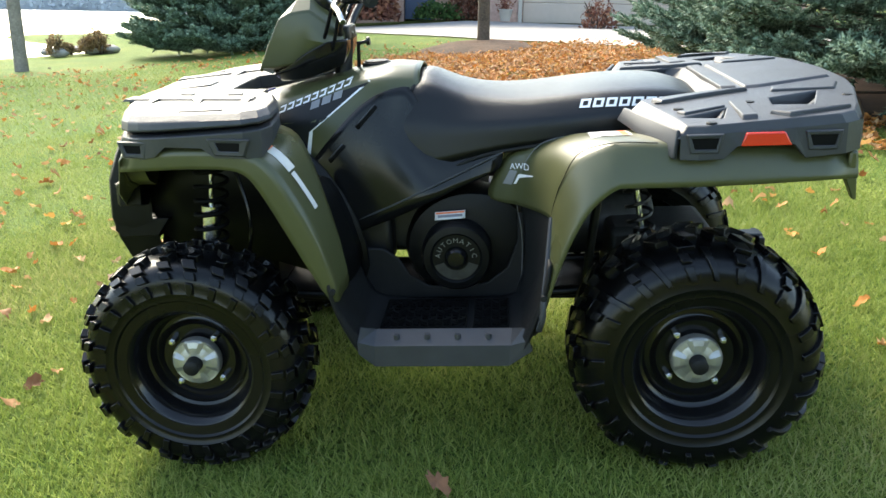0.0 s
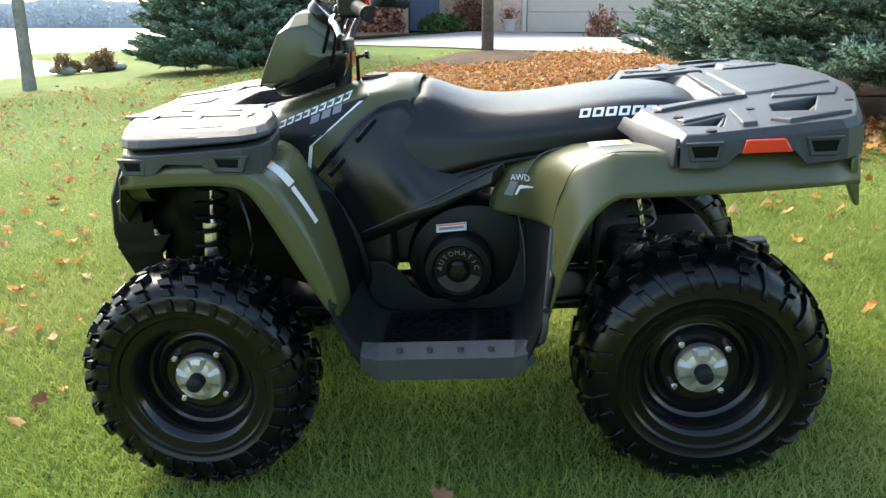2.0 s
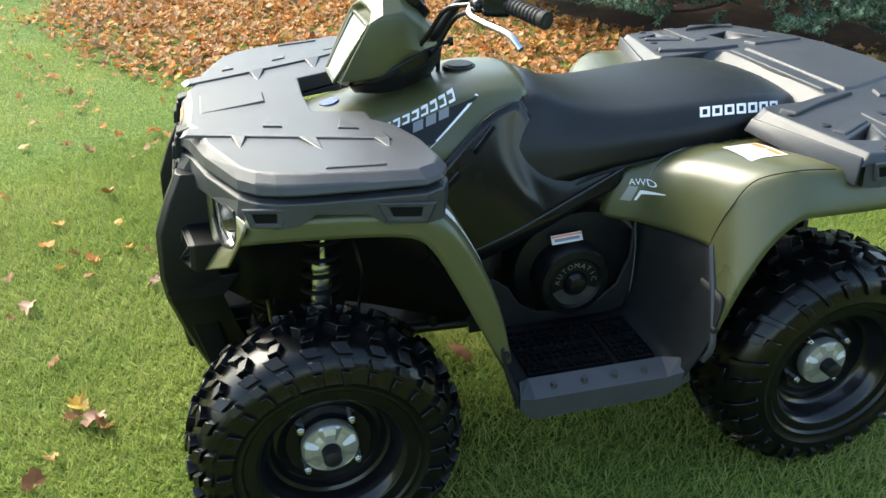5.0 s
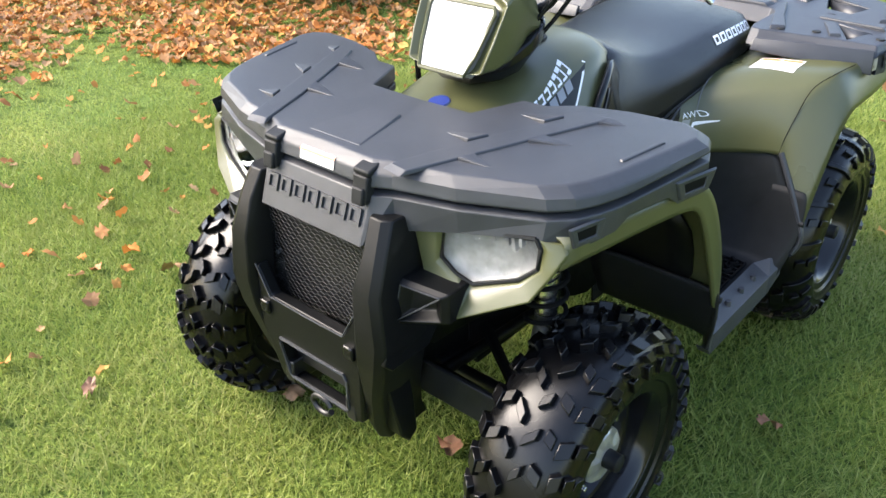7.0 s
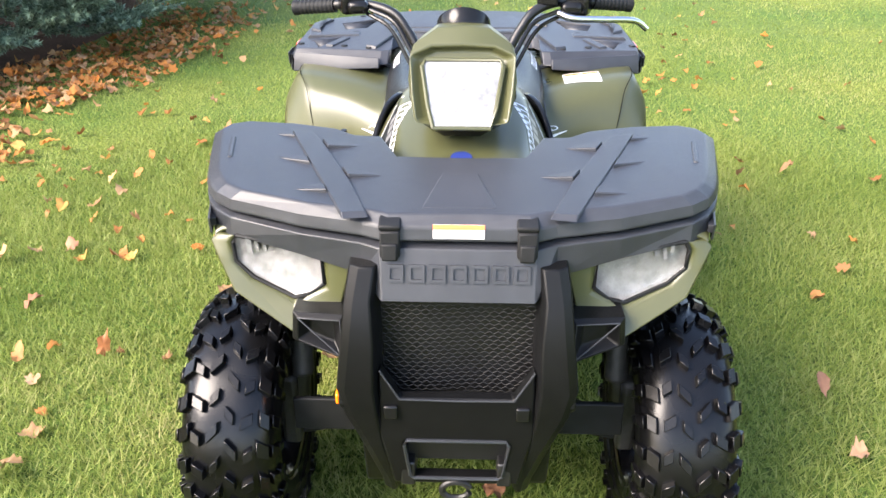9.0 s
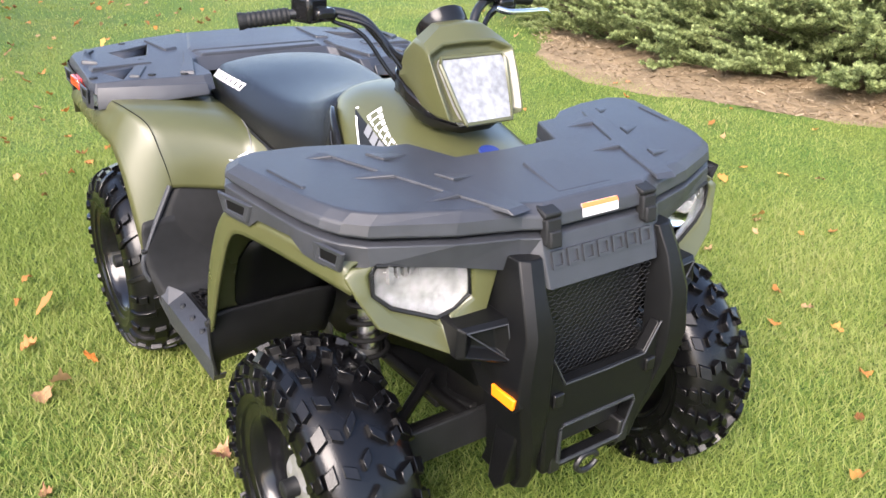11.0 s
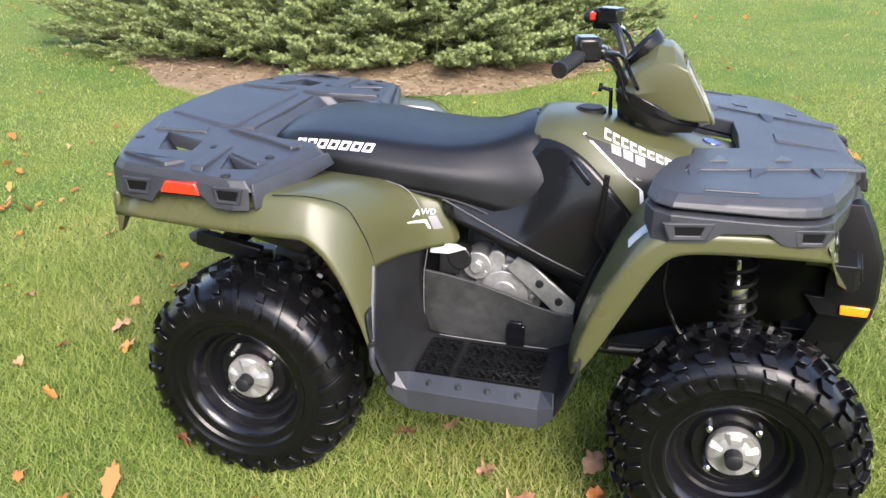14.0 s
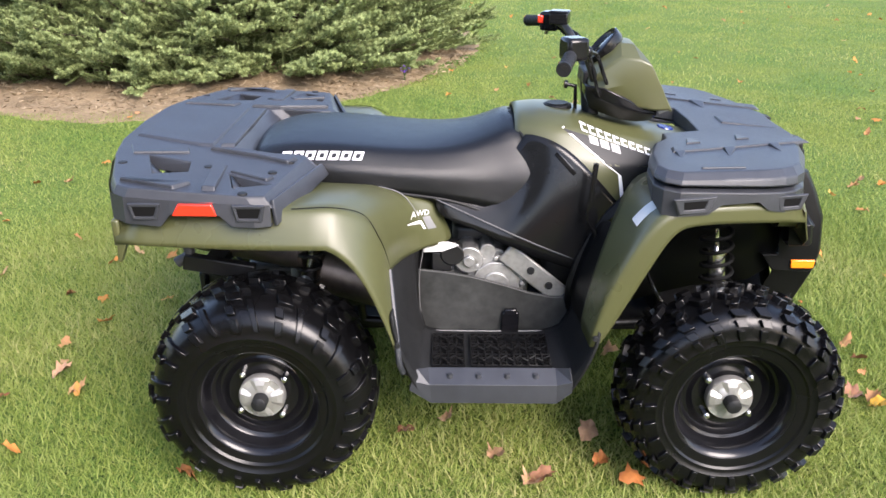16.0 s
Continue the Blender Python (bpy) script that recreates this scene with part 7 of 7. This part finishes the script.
pot = tagged(new("planter"), "pale stone planter with a small plant beside the garage", "planter")
pot.location = (-0.45, -22.2, 0.03)
upright(pot, HOUSE_BASE)
pot.matrix_world = SUNK @ pot.matrix_world
bm = bmesh.new()
lathe(bm, [(0.0, 0.0), (0.13, 0.0), (0.20, 0.30), (0.22, 0.32), (0.20, 0.34), (0.17, 0.33), (0.0, 0.30)], seg=20, turn=Matrix.Rotation(radians(90), 4, "X"))
part("pot", bm, TRIMW, pot, "pale stone pot")
th = rng.uniform(0, 6.28, 160)
v = np.stack([0.25 * rng.random(160) * np.cos(th), 0.25 * rng.random(160) * np.sin(th), 0.3 + 0.3 * rng.random(160)], -1)
d = rng.normal(0, 0.05, (160, 2, 3))
fast_mesh("plant", np.concatenate([v, v + d[:, 0], v + d[:, 1]]), np.stack([np.arange(160), np.arange(160) + 160, np.arange(160) + 320], -1), RUSSET, pot, "small russet plant")

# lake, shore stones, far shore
# The glare on the lake is put into this pale base colour.
GLARE_WATER = material("lake_water", (0.38, 0.40, 0.42), 0.2, grain=0.05, scale=2, bump=0.4, bscale=3)
rows = []
for d in (23.2, 26, 60, 120, 250, 560):
    row = []
    for b in np.linspace(14.0, 75, 28):
        q = radians(b)
        z = -0.46
        row.append((-0.17 + d * math.sin(q), 2.4 - d * math.cos(q), z))
    rows.append(row)
bm, _ = grid_mesh(rows)
SHORE = (11.0, -17.0, -0.46)
tagged(upright(part("lake_water", bm, GLARE_WATER), SHORE), "calm lake with bright glare painted into its colour", "lake", kind="structure")
# Distance haze is put into these pale blue-grey colours.
HAZED_WOOD = island_material("far_wood", [(0.40, 0.435, 0.465), (0.44, 0.475, 0.505), (0.48, 0.51, 0.535)], 0.9)
ridge = lambda b: 12.5 + 2.2 * np.sin(b * 13 + 2) + 1.0 * np.sin(b * 41 + 1) + 0.5 * np.sin(b * 140)
b = np.radians(np.linspace(10, 80, 260))
far = [np.stack([-0.17 + 520 * np.sin(b), 2.4 - 520 * np.cos(b), h], -1) for h in (np.full(260, -2.0), ridge(b))]
k = np.arange(259)
hill = (np.concatenate(far), np.stack([k, k + 1, k + 261, k + 260], -1))
n = 9000
b, h = np.radians(rng.uniform(10, 80, n)), rng.uniform(0.05, 1.04, n)
d = 508 + rng.uniform(0, 10, n)
p = np.stack([-0.17 + d * np.sin(b), 2.4 - d * np.cos(b), ridge(b) * h], -1)
a, c = rng.normal(size=(n, 3)) * 0.55, rng.normal(size=(n, 3)) * 0.5
clump = np.stack([p - a, p + c, p + a, p - c], 1).reshape(-1, 3)
tagged(upright(fast_mesh("far_wood", np.concatenate([hill[0], clump]), np.concatenate([hill[1], 520 + np.arange(n * 4).reshape(-1, 4)]), HAZED_WOOD), SHORE), "wooded far shore of the lake, haze painted in its colour", "wood", kind="stuff")
STONE = material("shore_stone", (0.32, 0.30, 0.28), 0.9, grain=0.3, scale=6, bump=0.6, bscale=20, vary=0.25)
for k in range(26):
    q = radians(25.0 + 3.9 * (k / 25) ** 1.5 + rng.uniform(-0.1, 0.1))
    d = 22.6 + rng.uniform(-0.5, 0.7)
    x, y = -0.17 + d * math.sin(q), 2.4 - d * math.cos(q)
    bm = bmesh.new()
    bmesh.ops.create_icosphere(bm, subdivisions=2, radius=0.13 * rng.uniform(0.6, 1.4))
    for v in bm.verts:
        v.co = Vector((v.co.x * 1.3, v.co.y, v.co.z * 0.7)) * (1 + 0.25 * noise.noise(v.co * 3 + Vector((k, 0, 0))))
    st = part("shore_stone", bm, STONE)
    st.location = (x, y, far_z(x, y) + 0.08)
    upright(st, (x, y, 0))
    tagged(st, "grey shore boulder at the edge of the lake", "stone", "shore stones")
for q, r, h, sd in ((26.4, 0.24, 0.42, 21), (28.3, 0.22, 0.5, 22), (27.6, 0.16, 0.28, 23), (25.8, 0.26, 0.55, 24)):
    q = radians(q)
    shrub(-0.17 + 22.2 * math.sin(q), 2.4 - 22.2 * math.cos(q), r, h, TANLEAF, "round tan grass clump at the lake shore", 700, sd)

# short stake on the lawn by the lake
bm = bmesh.new()
rod(bm, (0, 0, -0.05), (0, 0, 0.28), 0.028, 0.024, 10)
rod(bm, (0, 0, 0.28), (0, 0, 0.30), 0.032, 0.028, 10)
stake = part("garden_stake", bm, BARK, bevel=0.004)
stake.location = (-0.17 + 17.4 * math.sin(radians(28.9)), 2.4 - 17.4 * math.cos(radians(28.9)), float(ground_z(8.2, -12.8)))
upright(stake, stake.location.copy())
tagged(stake, "short dark wooden stake standing in the lawn", "stake")

# late purple flower at the edge of the mulch bed
PETAL = material("purple_petal", (0.16, 0.06, 0.42), 0.6, grain=0.2)
bm = bmesh.new()
fr = random.Random(5)
for k in range(9):
    a, z = fr.uniform(0, 6.28), fr.uniform(0.05, 0.11)
    c = Vector((0.05 * math.cos(a) * fr.random(), 0.05 * math.sin(a) * fr.random(), z))
    for j in range(5):
        b = j * 1.2566 + a
        d = Vector((math.cos(b), math.sin(b), 0.35)) * 0.018
        n = Vector((-math.sin(b), math.cos(b), 0)) * 0.009
        bm.faces.new([bm.verts.new(c), bm.verts.new(c + d * 0.6 + n), bm.verts.new(c + d), bm.verts.new(c + d * 0.6 - n)])
stem = bmesh.new()
for k in range(5):
    rod(stem, (0.006 * k - 0.012, 0.0, -0.02), (0.02 * math.cos(k * 1.3), 0.02 * math.sin(k * 1.3), 0.085), 0.003, 0.002, 6)
flower = part("flower", stem, DARKLEAF)
flower.location = (-0.56, 5.28, float(ground_z(-0.56, 5.28)) + 0.03)
part("petals", bm, PETAL, flower, "purple petals")
tagged(flower, "small purple flower in the bark mulch", "flower")
